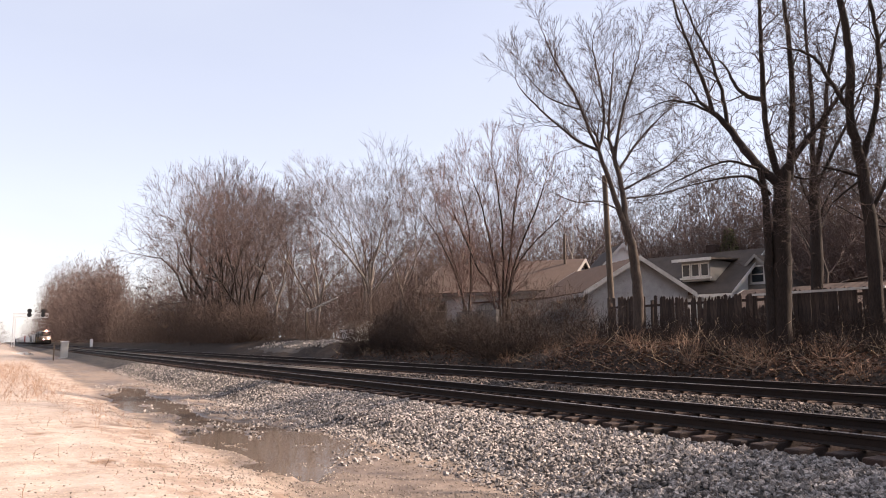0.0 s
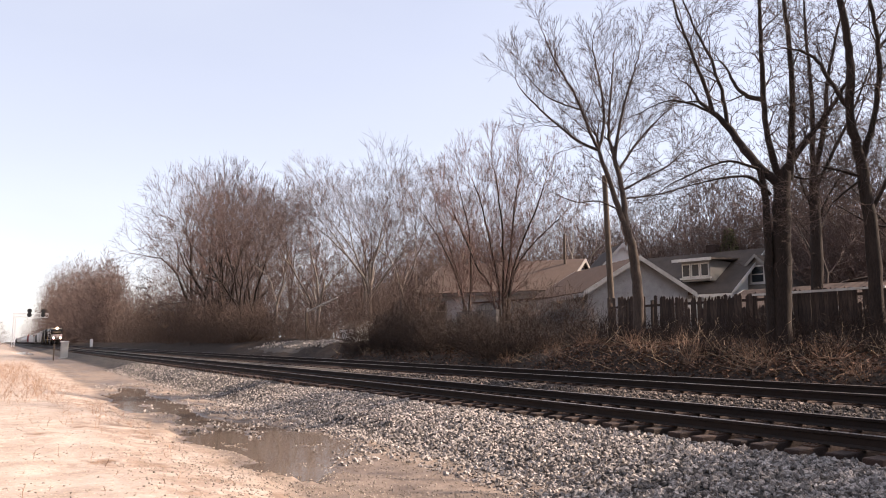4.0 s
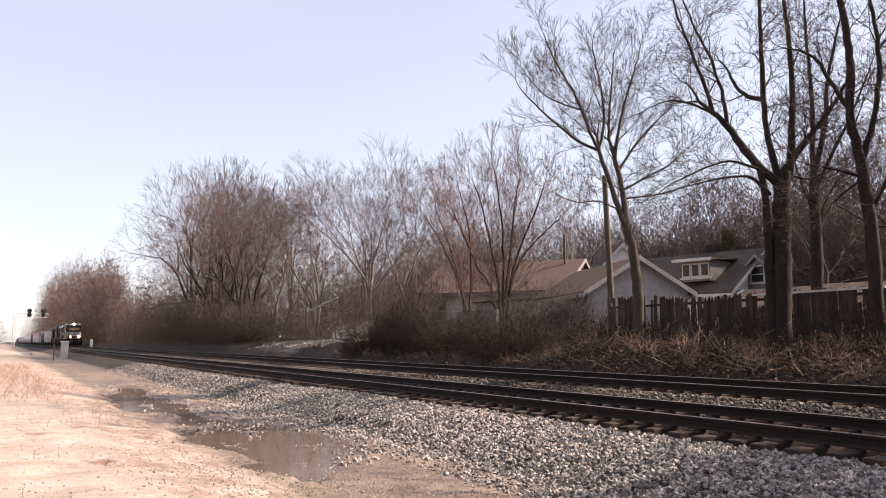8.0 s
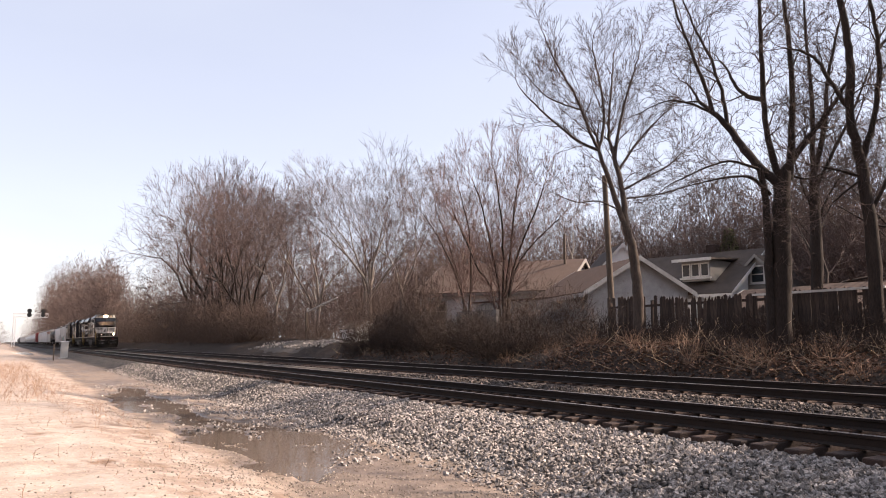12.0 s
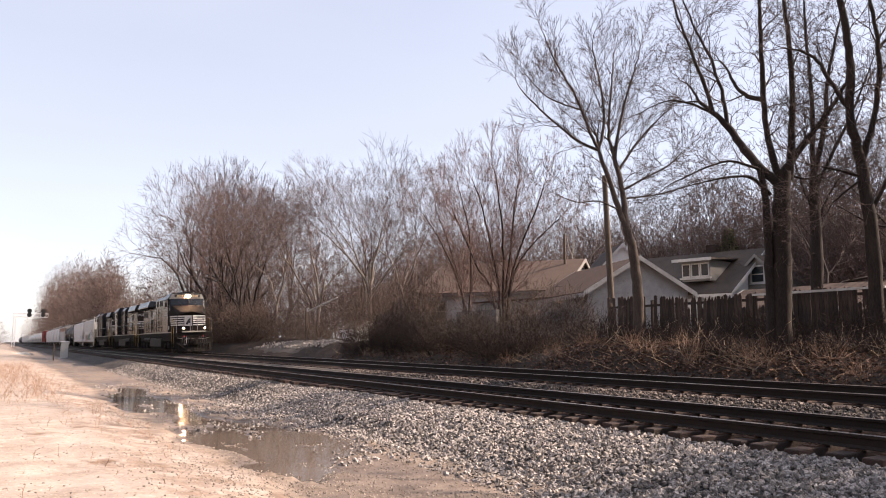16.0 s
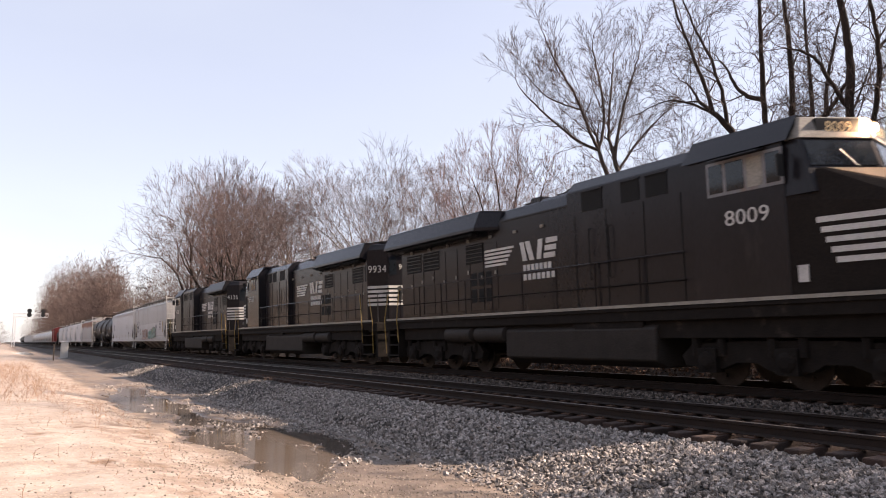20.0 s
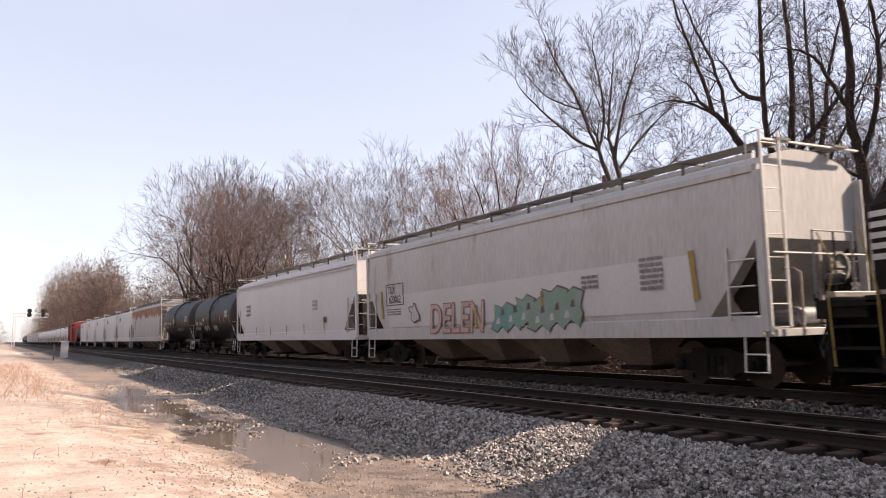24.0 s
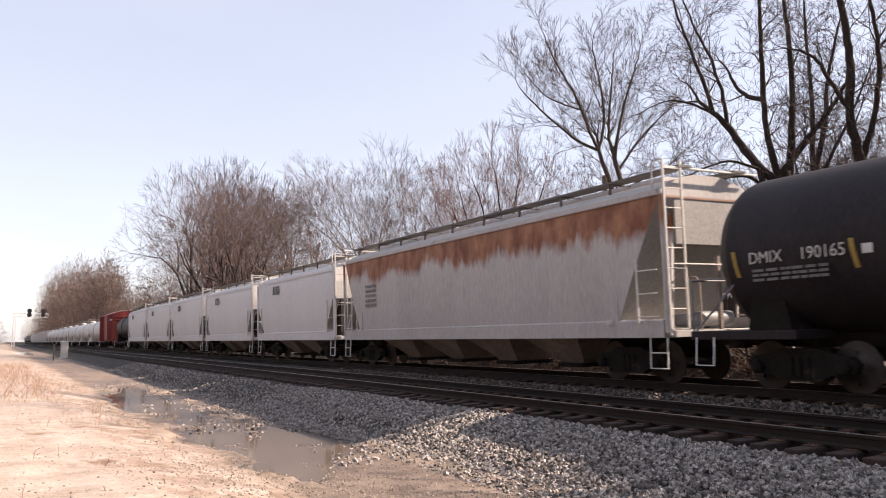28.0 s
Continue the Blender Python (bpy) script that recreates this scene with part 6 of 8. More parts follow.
    # nose, sloping down from the windshield, with white speed stripes on its flanks
    npl = lambda x, xc, hh, zs, zt, ht: [(x, -hh, 1.66), (xc, 0, 1.66), (x, hh, 1.66), (x, hh, zs), (x, ht, zt), (xc, 0, zt), (x, -ht, zt), (x, -hh, zs)]
    nose = Geo().loft([npl(5.5, 5.5, 1.48, 3.5, 3.97, 1.36), npl(6.5, 6.95, 1.43, 3.35, 3.93, 1.3), npl(8.05, 8.4, 1.12, 3.12, 3.36, 0.86)])
    part("nose", nose, M_NOSE, c, "black tapering nose", bevel=0.03)
    stripe_n = 5
    xf = lambda y: 8.402 - 0.35 * abs(y) / 1.12
    for s in (-1, 1):
        for k in range(stripe_n):
            z = 2.24 + k * 0.178
            yy = lambda x: s * (np.interp(x, [5.5, 6.5, 8.05], [1.48, 1.43, 1.12]) + 0.006)
            g = Geo()
            pts = [6.7 - k * 0.075] + ([6.5] if k > 2 else []) + [7.3, 8.03]
            rings = [[(x, yy(x), z), (x, yy(x) + s * 0.006, z), (x, yy(x) + s * 0.006, z + 0.1), (x, yy(x), z + 0.1)] for x in pts]
            g.loft(rings)
            part("nose_stripe", g, M_WHITE, c, "white stripe across the nose")
            ys = [s * 1.1, s * 0.62] if s < 0 else [s * 1.1, s * 0.05]
            g = Geo().loft([[(xf(y), y, z), (xf(y) + 0.012, y, z), (xf(y) + 0.012, y, z + 0.1), (xf(y), y, z + 0.1)] for y in ys])
            part("nose_stripe", g, M_WHITE, c, "white stripe across the nose")
    pan = part("nose_door", Geo().loft([[(xf(y) - 0.02, y, 2.2), (xf(y) + 0.016, y, 2.2), (xf(y) + 0.016, y, 3.06), (xf(y) - 0.02, y, 3.06)] for y in (-0.6, -0.03)]), M_WHITE, c, "white nose panel")
    em = Geo().prism([(-0.2, 2.35), (-0.05, 2.3), (0.05, 2.45), (0.2, 2.4), (0.14, 2.6), (0.22, 2.88), (0.02, 2.76), (-0.1, 2.55)], 0.018, 0.026)
    part("emblem", em, M_SIGNAL, pan, "plain dark emblem shape", at=pose(8.4, 0, 0, 0, 0, -17.4) @ pose(0, -0.34, 0))
    part("nose_post", Geo().box(8.4, 8.43, -0.04, 0.04, 1.7, 3.1), M_SIGNAL, c)
    # front platform: anticlimber, ditch lights, railings, steps, plow
    part("front_deck", Geo().box(8.0, 8.95, -1.45, 1.45, 1.3, 1.62), M_UNDER, c, "front platform", bevel=0.02)
    part("anticlimber", Geo().box(8.9, 9.08, -0.95, 0.95, 1.66, 1.78), M_SILVER, c, "pale anticlimber beam", bevel=0.02)
    lmp = M_DITCH if lit else M_CHROME
    for s in (-1, 1):
        dl = part("ditch_light", Geo().lathe([(8.76, 0.06), (8.8, 0.1), (9.1, 0.105), (9.1, 0.085), (8.87, 0.08)], 12, "x", (0, s * 0.82, 2.0)), M_SIGNAL, c, "ditch light housing")
        part("lamp_lens", Geo().lathe([(8.86, 0.08), (8.89, 0.07), (8.9, 0.02)], 12, "x", (0, s * 0.82, 2.0)), lmp, dl, "burning ditch light" if lit else "unlit ditch light")
        part("front_railing", Geo().tube([(8.95, s * 0.28, 1.7), (8.95, s * 0.28, 2.85), (8.95, s * 1.38, 2.85), (8.95, s * 1.38, 1.66)], 0.022, 6), M_SLATE, c, "black end railing")
        part("railing_post", Geo().rod((8.95, s * 0.8, 1.66), (8.95, s * 0.8, 2.85), 0.022, 5), M_SIGNAL, c)
        part("stair_handrail", Geo().tube([(8.6, s * 1.5, 0.5), (8.62, s * 1.54, 1.7), (8.5, s * 1.5, 2.2), (8.85, s * 1.4, 2.8)], 0.016, 6), M_YELLOW, c, "yellow stair handrail")
        part("stair_handrail", Geo().tube([(7.75, s * 1.5, 0.5), (7.75, s * 1.54, 1.7), (8.0, s * 1.5, 2.75), (8.1, s * 1.42, 2.8)], 0.016, 6), M_YELLOW, c, "yellow stair handrail")
        for z in (0.42, 0.78, 1.14, 1.5):
            part("step", Geo().box(7.8, 8.62, s * 1.28 - 0.24, s * 1.28 + 0.24, z, z + 0.05), M_UNDER, c)
        part("step_side", Geo().box(7.72, 7.77, s * 1.28 - 0.24, s * 1.28 + 0.24, 0.4, 1.62), M_UNDER, c)
        part("step_side", Geo().box(8.66, 8.71, s * 1.28 - 0.24, s * 1.28 + 0.24, 0.4, 1.62), M_UNDER, c)
        # rear platform
        part("rear_railing", Geo().tube([(-9.95 + D, s * 0.28, 1.7), (-9.95 + D, s * 0.28, 2.72), (-9.95 + D, s * 1.38, 2.72), (-9.95 + D, s * 1.38, 1.66)], 0.022, 6), M_SIGNAL, c, "black end railing")
        part("stair_handrail", Geo().tube([(-9.75 + D, s * 1.52, 0.5), (-9.8 + D, s * 1.56, 1.7), (-9.5 + D, s * 1.54, 2.6)], 0.016, 6), M_YELLOW, c, "yellow stair handrail")
        part("stair_handrail", Geo().tube([(-8.75 + D, s * 1.52, 0.9), (-8.8 + D, s * 1.56, 1.7), (-8.6 + D, s * 1.54, 2.7), (-8.5 + D, s * 1.5, 2.75)], 0.016, 6), M_YELLOW, c, "yellow stair handrail")
        for z in (0.42, 0.78, 1.14, 1.5):
            part("step", Geo().box(-9.7 + D, -8.8 + D, s * 1.28 - 0.24, s * 1.28 + 0.24, z, z + 0.05), M_UNDER, c)
        part("step_side", Geo().box(-8.8 + D, -8.75 + D, s * 1.28 - 0.24, s * 1.28 + 0.24, 0.4, 1.55), M_UNDER, c)
    part("rear_deck", Geo().box(-9.95 + D, -9.2 + D, -1.45, 1.45, 1.3, 1.62), M_UNDER, c, bevel=0.02)
    plow = Geo().loft([[(8.7, -1.35, 0.85), (8.7, 1.35, 0.85), (8.8, 1.35, 0.82), (8.8, -1.35, 0.82)], [(8.8, -1.42, 0.14), (8.8, 1.42, 0.14), (9.2, 0.5, 0.14), (9.2, -0.5, 0.14)]])
    part("snow_plow", plow, M_UNDER, c, "dusty black pilot plow")
    for y in np.arange(-1.2, 1.3, 0.24):
        part("plow_bar", Geo().tube([(8.86, y, 0.78), (9.0 + 0.2 * (1 - abs(y) / 1.3), y, 0.2)], 0.03, 5), M_UNDER, c, "upright plow bar")
    part("pilot", Geo().box(8.6, 8.85, -1.05, 1.05, 0.6, 1.35), M_UNDER, c, "black pilot sheet", bevel=0.01)
    part("cut_lever", Geo().tube([(8.98, -1.3, 1.25), (9.02, -0.7, 1.12), (9.1, -0.1, 1.18), (9.02, 0.7, 1.12), (8.98, 1.3, 1.25)], 0.016, 5), M_SILVER, c, "bent uncoupling lever")
    part("draft_pocket", Geo().box(8.8, 9.1, -0.34, 0.34, 0.6, 1.25), M_UNDER, c, "coupler pocket", bevel=0.03)
    part("rear_pilot", Geo().box(-9.9 + D, -9.7 + D, -1.4, 1.4, 0.35, 1.35), M_UNDER, c, bevel=0.01)
    for s in (-1, 1):
        for k in range(4):
            y = s * (0.42 + 0.17 * k)
            part("brake_hose", Geo().tube([(8.9, y, 1.35), (9.12, y, 1.15), (9.22, y + s * 0.06, 0.8), (9.1, y + s * 0.14, 0.62), (9.0, y + s * 0.2, 0.8)], 0.022, 6), M_SLATE if k == 1 and s < 0 else M_HOSE, c, "hanging brake hose")
            part("hose_cock", Geo().box(8.84, 8.96, y - 0.05, y + 0.05, 1.28, 1.4), M_SIGNALRED2 if k == 2 else M_UNDER, c)
    # rear end face: stripes, light, number
    flat, wide = (-9.15 + D, 0.55) if turned else (-9.466 + D, 0.915)
    for k in range(5):
        z = 2.3 + k * 0.17
        part("end_stripe", Geo().box(flat - 0.016, flat + 0.001, -wide, wide, z, z + 0.1), M_WHITE, c, "white stripe across the hood end")
        if turned:
            for s in (-1, 1):
                part("end_stripe", Geo().box(-0.42, 0.42, -0.008, 0.008, z, z + 0.1), M_WHITE, c, "white stripe on the slanted corner", at=pose(-8.825 + D, s * 0.864, 0, 0, 0, s * 42.7))
    if turned:
        crest = [(0.02, 2.5), (0.16, 2.42), (0.22, 2.62), (0.1, 2.78), (0.2, 2.98), (0.04, 3.08), (-0.08, 2.9), (-0.02, 2.72), (-0.2, 2.6)]
        part("emblem", Geo().prism(crest, flat - 0.026, flat - 0.018), M_SIGNAL, c, "plain dark emblem shape")
        part("end_door_window", Geo().box(flat - 0.012, flat + 0.001, 0.2, 0.5, 3.5, 4.2), M_GLASS, c, "dark window in the hood end")
        letters(road, 0.3, M_WHITE, c, pose(flat - 0.012, -0.2, 3.8, 0, 0, -90), label="white road number", wide=1.0)
    else:
        part("hood_end_sheet", Geo().box(-9.466 + D, -9.33 + D, -0.96, 0.96, 1.66, 4.1), body, c)
    for k in (-0.13, 0.13):
        part("rear_headlight", Geo().lathe([(flat - 0.04, 0.02), (flat - 0.06, 0.09), (flat - 0.1, 0.1), (flat + 0.02, 0.09)], 12, "x", (0, k, 4.35)), M_CHROME, c)
    for s in (-1, 1):
        if turned:
            letters(road, 0.4, M_WHITE, c, pose(-8.845 + D, s * 0.885, 3.72, 0, 0, -42.7 if s < 0 else 222.7), label="white road number", wide=1.0)
        letters(road, 0.42, M_WHITE, c, pose(5.0, s * 1.508, 3.26, 0, 0, 0 if s < 0 else 180), label="white road number", wide=1.25)
        # mane-like emblem of bars, then a block shape and two lines of plain bars for the owner's name
        y = s * 0.985
        d = 1 if s < 0 else -1
        mid = -3.2
        fx = lambda u: mid + d * u
        for k in range(5):
            z = 3.12 + k * 0.112
            xa, xb = fx(-1.9), fx(-0.75 + 0.1 * k)
            part("emblem_stripe", Geo().box(min(xa, xb), max(xa, xb), y - 0.005, y + 0.005, z, z + 0.068), M_WHITE, c, "white emblem bar")
        for u0, w, lean in ((0.1, 0.2, -0.14), (0.42, 0.22, -0.2), (0.75, 0.2, 0.1)):
            part("emblem_block", Geo().prism([(fx(u0), 3.14), (fx(u0 + w), 3.14), (fx(u0 + w + lean), 3.68), (fx(u0 + lean), 3.68)], y - 0.005, y + 0.005, "y"), M_WHITE, c, "plain white emblem block")
        for z, u0 in ((3.14, 1.08), (3.34, 1.14), (3.54, 1.2)):
            part("emblem_block", Geo().box(min(fx(u0), fx(u0 + 0.5)), max(fx(u0), fx(u0 + 0.5)), y - 0.005, y + 0.005, z, z + 0.14), M_WHITE, c, "plain white emblem block")
        for z, w in ((2.86, 1.35), (2.6, 1.5)):
            for k in range(7):
                u = 0.1 + w * k / 7
                part("name_bar", Geo().box(min(fx(u), fx(u + w * 0.1)), max(fx(u), fx(u + w * 0.1)), y - 0.004, y + 0.004, z, z + 0.17), M_WHITE, c, "plain white bar where the owner's name stands")
        part("side_patch", Geo().box(6.0, 6.2, s * 1.47 - 0.01, s * 1.47 + 0.02, 1.95, 2.25), M_WHITE, c, "small pale plate")
    # fuel tank, air reservoirs, running gear
    tank = [(-1.15, 0.34), (1.15, 0.34), (1.46, 0.5), (1.46, 1.2), (1.36, 1.28), (-1.36, 1.28), (-1.46, 1.2), (-1.46, 0.5)]
    part("fuel_tank", Geo().prism(tank, -3.4, 2.4), M_FUEL, c, "dusty fuel tank", bevel=0.03)
    for s in (-1, 1):
        for x in (-6.9, -5.1):
            part("air_reservoir", Geo().lathe([(x, 0.05), (x + 0.08, 0.23), (x + 1.6, 0.23), (x + 1.68, 0.05)], 16, "x", (0, s * 1.3, 1.12)), M_FUEL, c, "cylindrical air reservoir", smooth=True)
        part("battery_box", Geo().box(-0.4, 2.0, s * 1.3 - 0.14, s * 1.3 + 0.14, 1.08, 1.5), M_UNDER, c, "equipment box under the walkway", bevel=0.015)
    for tx in (-6.9 + D * 0.5, 5.5):
        g = Geo()
        for s in (-1, 1):
            prof = [(-2.6, 0.62), (-2.5, 0.42), (-1.6, 0.36), (-1.2, 0.5), (-0.7, 0.5), (-0.45, 0.36), (0.45, 0.36), (0.7, 0.5), (1.2, 0.5), (1.6, 0.36), (2.5, 0.42), (2.6, 0.62), (2.3, 0.86), (0.9, 0.92), (-0.9, 0.92), (-2.3, 0.86)]
            y0 = s * 1.12 - 0.1
            g.loft([[(a, y0, b) for a, b in prof], [(a, y0 + 0.2, b) for a, b in prof]])
            for k in (-1.85, 0, 1.85):
                g.box(k - 0.24, k + 0.24, s * 1.2 - 0.14, s * 1.2 + 0.1, 0.3, 0.78)
                g.lathe([(s * 1.2, 0.2), (s * 1.36, 0.19), (s * 1.4, 0.1)], 12, "y", (k, 0, 0.53))
                for q in (-0.33, 0.33):
                    g.lathe([(0.62, 0.1), (1.02, 0.1)], 8, "z", (k + q, s * 1.22, 0))
            g.tube([(-2.4, s * 1.28, 1.0), (2.4, s * 1.28, 1.0)], 0.03, 6)
        g.box(-2.3, 2.3, -0.9, 0.9, 0.6, 0.95)
        t = part("truck", g, M_UNDER, c, "three-axle truck caked with grime", at=pose(tx, 0, 0))
        for k in (-1.85, 0, 1.85):
            wheelset(t, k, 0.53, WHEEL_LOCO, turned)
    coupler(c, 9.5 if old else 10.25 if turned else 9.75, 1)
    part("draft_gear", Geo().box(8.9, 9.6, -0.12, 0.12, 0.78, 0.98), M_UNDER, c)
    coupler(c, tail - 0.95, -1)
    return c


def hopper_section(hw, z0, zt, crown):
    """Cross-section of a covered hopper: gently bulging flanks and an arched roof."""
    pts = [(-hw * 0.96, z0), (hw * 0.96, z0)]
    for a in (0.15, 0.35, 0.6, 0.85):
        pts.append((hw * (0.985 + 0.035 * math.sin(math.pi * a)), z0 + a * (zt - crown - z0)))
    for a in (0, 0.2, 0.45, 0.75):
        pts.append((hw * 0.985 * math.cos(a * math.pi / 2 * 0.98), zt - crown + crown * math.sin(a * math.pi / 2)))
    pts += [(0.35, zt), (-0.35, zt)]
    left = [(-y, z) for y, z in pts[2:-2]]
    return pts + left[::-1]


def covered_hopper(label, L, top, paint, bays, cement=False, group="", turned=False, end_paint=None, cut=None):
    c = thing("covered_hopper", label, "freight car", group=group)
    h = L / 2 - 0.55
    hw, z0 = 1.5, 1.05
    inset = 1.55 if not cement else 1.15
    zo = cut or (2.75 if not cement else 2.9)      # height at which the ends begin to slope inwards
    sec = hopper_section(hw, z0, top - 0.12, 0.55)
    reach = lambda z: h - 0.12 - inset * max(0.0, min(1.0, (zo - z) / (zo - z0)))
    g = Geo()
    g.loft([[(-reach(z), y, z) for y, z in sec], [(-h + inset + 0.6, y, z) for y, z in sec], [(h - inset - 0.6, y, z) for y, z in sec], [(reach(z), y, z) for y, z in sec]], caps=False)
    part("body", g, paint, c, "bulging painted steel body cut away at the lower corners", smooth=True)
    ep = end_paint or paint
    for s in (-1, 1):
        # the ends run on at the top and slope inwards below
        xm = s * (h - inset)
        half = sec[1:len(sec) // 2 + 1]
        e, sl = Geo(), Geo()
        for i in range(len(half) - 1):
            (y0, za), (y1, zb) = half[i], half[i + 1]
            quad = [(s * reach(za), -y0, za), (s * reach(za), y0, za), (s * reach(zb), y1, zb), (s * reach(zb), -y1, zb)]
            (e if za >= zo - 0.3 else sl).add(quad, [(0, 1, 2, 3)])
        part("end_sheet", e, ep, c, "upright end sheet")
        # darker grey here paints in the shade beneath the overhanging end
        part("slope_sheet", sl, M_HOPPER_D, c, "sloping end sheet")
        part("end_platform", Geo().box(min(xm, s * (h + 0.12)), max(xm, s * (h + 0.12)), -1.42, 1.42, 1.0, 1.14), paint, c, "end platform", bevel=0.01)
        for sy in (-1, 1):
            wide = 0.14 if not cut else 0.06
            part("corner_post", Geo().box(min(s * (h - wide), s * (h + 0.04)), max(s * (h - wide), s * (h + 0.04)), sy * 1.515 - 0.03, sy * 1.515 + 0.03, 1.1, top - 0.62), paint, c, "pale corner post", bevel=0.01)
            if cut and sy > 0:
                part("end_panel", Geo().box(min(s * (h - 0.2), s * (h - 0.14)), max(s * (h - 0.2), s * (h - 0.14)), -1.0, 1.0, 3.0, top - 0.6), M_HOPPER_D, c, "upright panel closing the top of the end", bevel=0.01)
            if cut:
                part("end_brace", Geo().loft([[(s * (h - 0.02) + dx, sy * 1.42 + dy, 1.15) for dx, dy in ((-0.05, -0.04), (0.05, -0.04), (0.05, 0.04), (-0.05, 0.04))],
                                              [(s * (h - 0.3) + dx, sy * 0.95 + dy, top - 1.0) for dx, dy in ((-0.05, -0.04), (0.05, -0.04), (0.05, 0.04), (-0.05, 0.04))]]), paint, c, "slanting end brace")
                part("sill_bracket", Geo().box(min(s * (h - inset - 0.25), s * (h - inset + 0.05)), max(s * (h - inset - 0.25), s * (h - inset + 0.05)), sy * 1.5 - 0.04, sy * 1.5 + 0.05, 1.1, 2.1), paint, c, "upright stiffener above the sill", bevel=0.01)
            if not cut:
                # added dark sheet that fills the end opening with painted shade
                part("bulkhead", Geo().prism([(s * (h - 0.14), 1.2), (s * (h - 0.6), 1.2), (s * (h - 1.0), 1.7), (s * (h - 1.0), 1.95), (s * (h - 0.14), 2.7)], sy * 1.2 - 0.02, sy * 1.2 + 0.02, "y"), M_UNDER, c, "added dark sheet standing in for shade inside the end opening")
            lk = part("side_ladder", Geo().box(min(s * (h - 0.84), s * (h - 0.8)), max(s * (h - 0.84), s * (h - 0.8)), sy * 1.56 - 0.02, sy * 1.56 + 0.02, 1.3, 2.7), M_TRIM, c, "short pale side ladder")
            for z in (1.45, 1.95, 2.45):
                part("rung", Geo().rod((s * (h - 0.82), sy * 1.56, z), (s * (h - 0.2), sy * 1.56, z), 0.017, 5), M_TRIM, lk)
            st = part("sill_step", Geo().tube([(s * (h - 0.55), sy * 1.5, 1.0), (s * (h - 0.55), sy * 1.53, 0.35), (s * (h - 0.05), sy * 1.53, 0.35), (s * (h - 0.05), sy * 1.5, 1.0)], 0.022, 5), M_TRIM, c, "hanging stirrup step")
            part("rung", Geo().rod((s * (h - 0.55), sy * 1.52, 0.68), (s * (h - 0.05), sy * 1.52, 0.68), 0.018, 5), M_TRIM, st)
        ladder(c, s * (h + 0.07), -s * 1.24, 1.05, top + 0.12, "y", 0.52, M_TRIM, label="pale end ladder", rungs=0.43)
        part("ladder_top", Geo().tube([(s * (h + 0.07), -s * 1.5, top + 0.12), (s * (h - 0.25), -s * 1.5, top + 0.1), (s * (h - 0.25), -s * 1.5, top - 0.5)], 0.02, 5), M_TRIM, c)
        part("end_railing", Geo().tube([(s * (h + 0.1), -1.35, 2.55), (s * (h + 0.1), 1.35, 2.55)], 0.02, 5), M_TRIM, c)
        part("roof_end_rail", Geo().tube([(s * (h + 0.05), -1.45, top - 0.04), (s * (h + 0.05), 1.45, top - 0.04)], 0.028, 5), M_TRIM, c, "crossover rail at the roof end")
        freight_truck(c, s * (L / 2 - 2.25), turned)
        coupler(c, s * L / 2, s)
    # brake gear on the end platforms
    for s in (-1, 1):
        part("air_reservoir", Geo().lathe([(-0.55, 0.02), (-0.5, 0.17), (0.5, 0.17), (0.55, 0.02)], 12, "y", (s * (h - 0.45), 0.35, 1.38)), M_SLATE, c, "grey air reservoir on the end platform", smooth=True)
        part("brake_pipe", Geo().tube([(s * (h + 0.02), -0.55, 1.14), (s * (h + 0.02), -0.55, 2.2), (s * (h - 0.3), -0.3, 2.3), (s * (h - 0.7), -0.3, 2.3)], 0.025, 5), M_BAY, c, "bent brake pipe")
        part("end_upright", Geo().box(s * (h - 0.02) - 0.04, s * (h - 0.02) + 0.04, 0.05, 0.13, 1.14, 2.75), M_BAY, c, "upright holding the hand brake")
        part("angle_cock", Geo().tube([(s * (h + 0.15), 0.35, 1.02), (s * (h + 0.35), 0.38, 0.75), (s * (h + 0.45), 0.3, 0.5), (s * (h + 0.62), 0.2, 0.42)], 0.03, 6), M_HOSE, c, "hanging air hose")
    br = Geo().lathe([(0, 0.3), (0.05, 0.3), (0.05, 0.25), (0, 0.25)], 14, "x", (h + 0.1, 0.5, 2.3))
    br.box(h + 0.08, h + 0.12, 0.24, 0.76, 2.28, 2.32)
    part("brake_wheel", br, M_SILVER, c, "hand-brake wheel")
    part("brake_cylinder", Geo().lathe([(h - 0.9, 0.15), (h - 0.2, 0.15)], 10, "x", (0, -0.3, 1.35)), M_SLATE, c)
    # side sills and top rim
    for s in (-1, 1):
        part("side_sill", Geo().prism([(s * 1.46, 1.0), (s * 1.54, 1.0), (s * 1.54, 1.36), (s * 1.47, 1.4)], -h + 0.1, h - 0.1), paint, c, "bright lower side sill")
        part("top_chord", Geo().prism([(s * 1.44, top - 0.62), (s * 1.51, top - 0.63), (s * 1.5, top - 0.5), (s * 1.4, top - 0.46)], -h + 0.15, h - 0.15), paint, c, "rolled top edge")
        # running board beside the hatches on brackets
        part("running_board", Geo().box(-h - 0.1, h + 0.1, s * 0.86 - 0.2, s * 0.86 + 0.2, top - 0.03, top + 0.02), M_ROOFWALK, c, "steel-grating roof walkway")
    br_me = Geo().box(-0.02, 0.02, -1.1, -1.04, top - 0.3, top - 0.03).box(-0.02, 0.02, 1.04, 1.1, top - 0.3, top - 0.03).box(-0.02, 0.02, -1.1, 1.1, top - 0.06, top - 0.03).mesh("walkway_bracket", M_ROOFWALK)
    for x in np.arange(-h + 0.6, h - 0.3, 1.9):
        b = new("walkway_bracket", br_me)
        b.parent = c
        b.matrix_basis = pose(x, 0, 0)
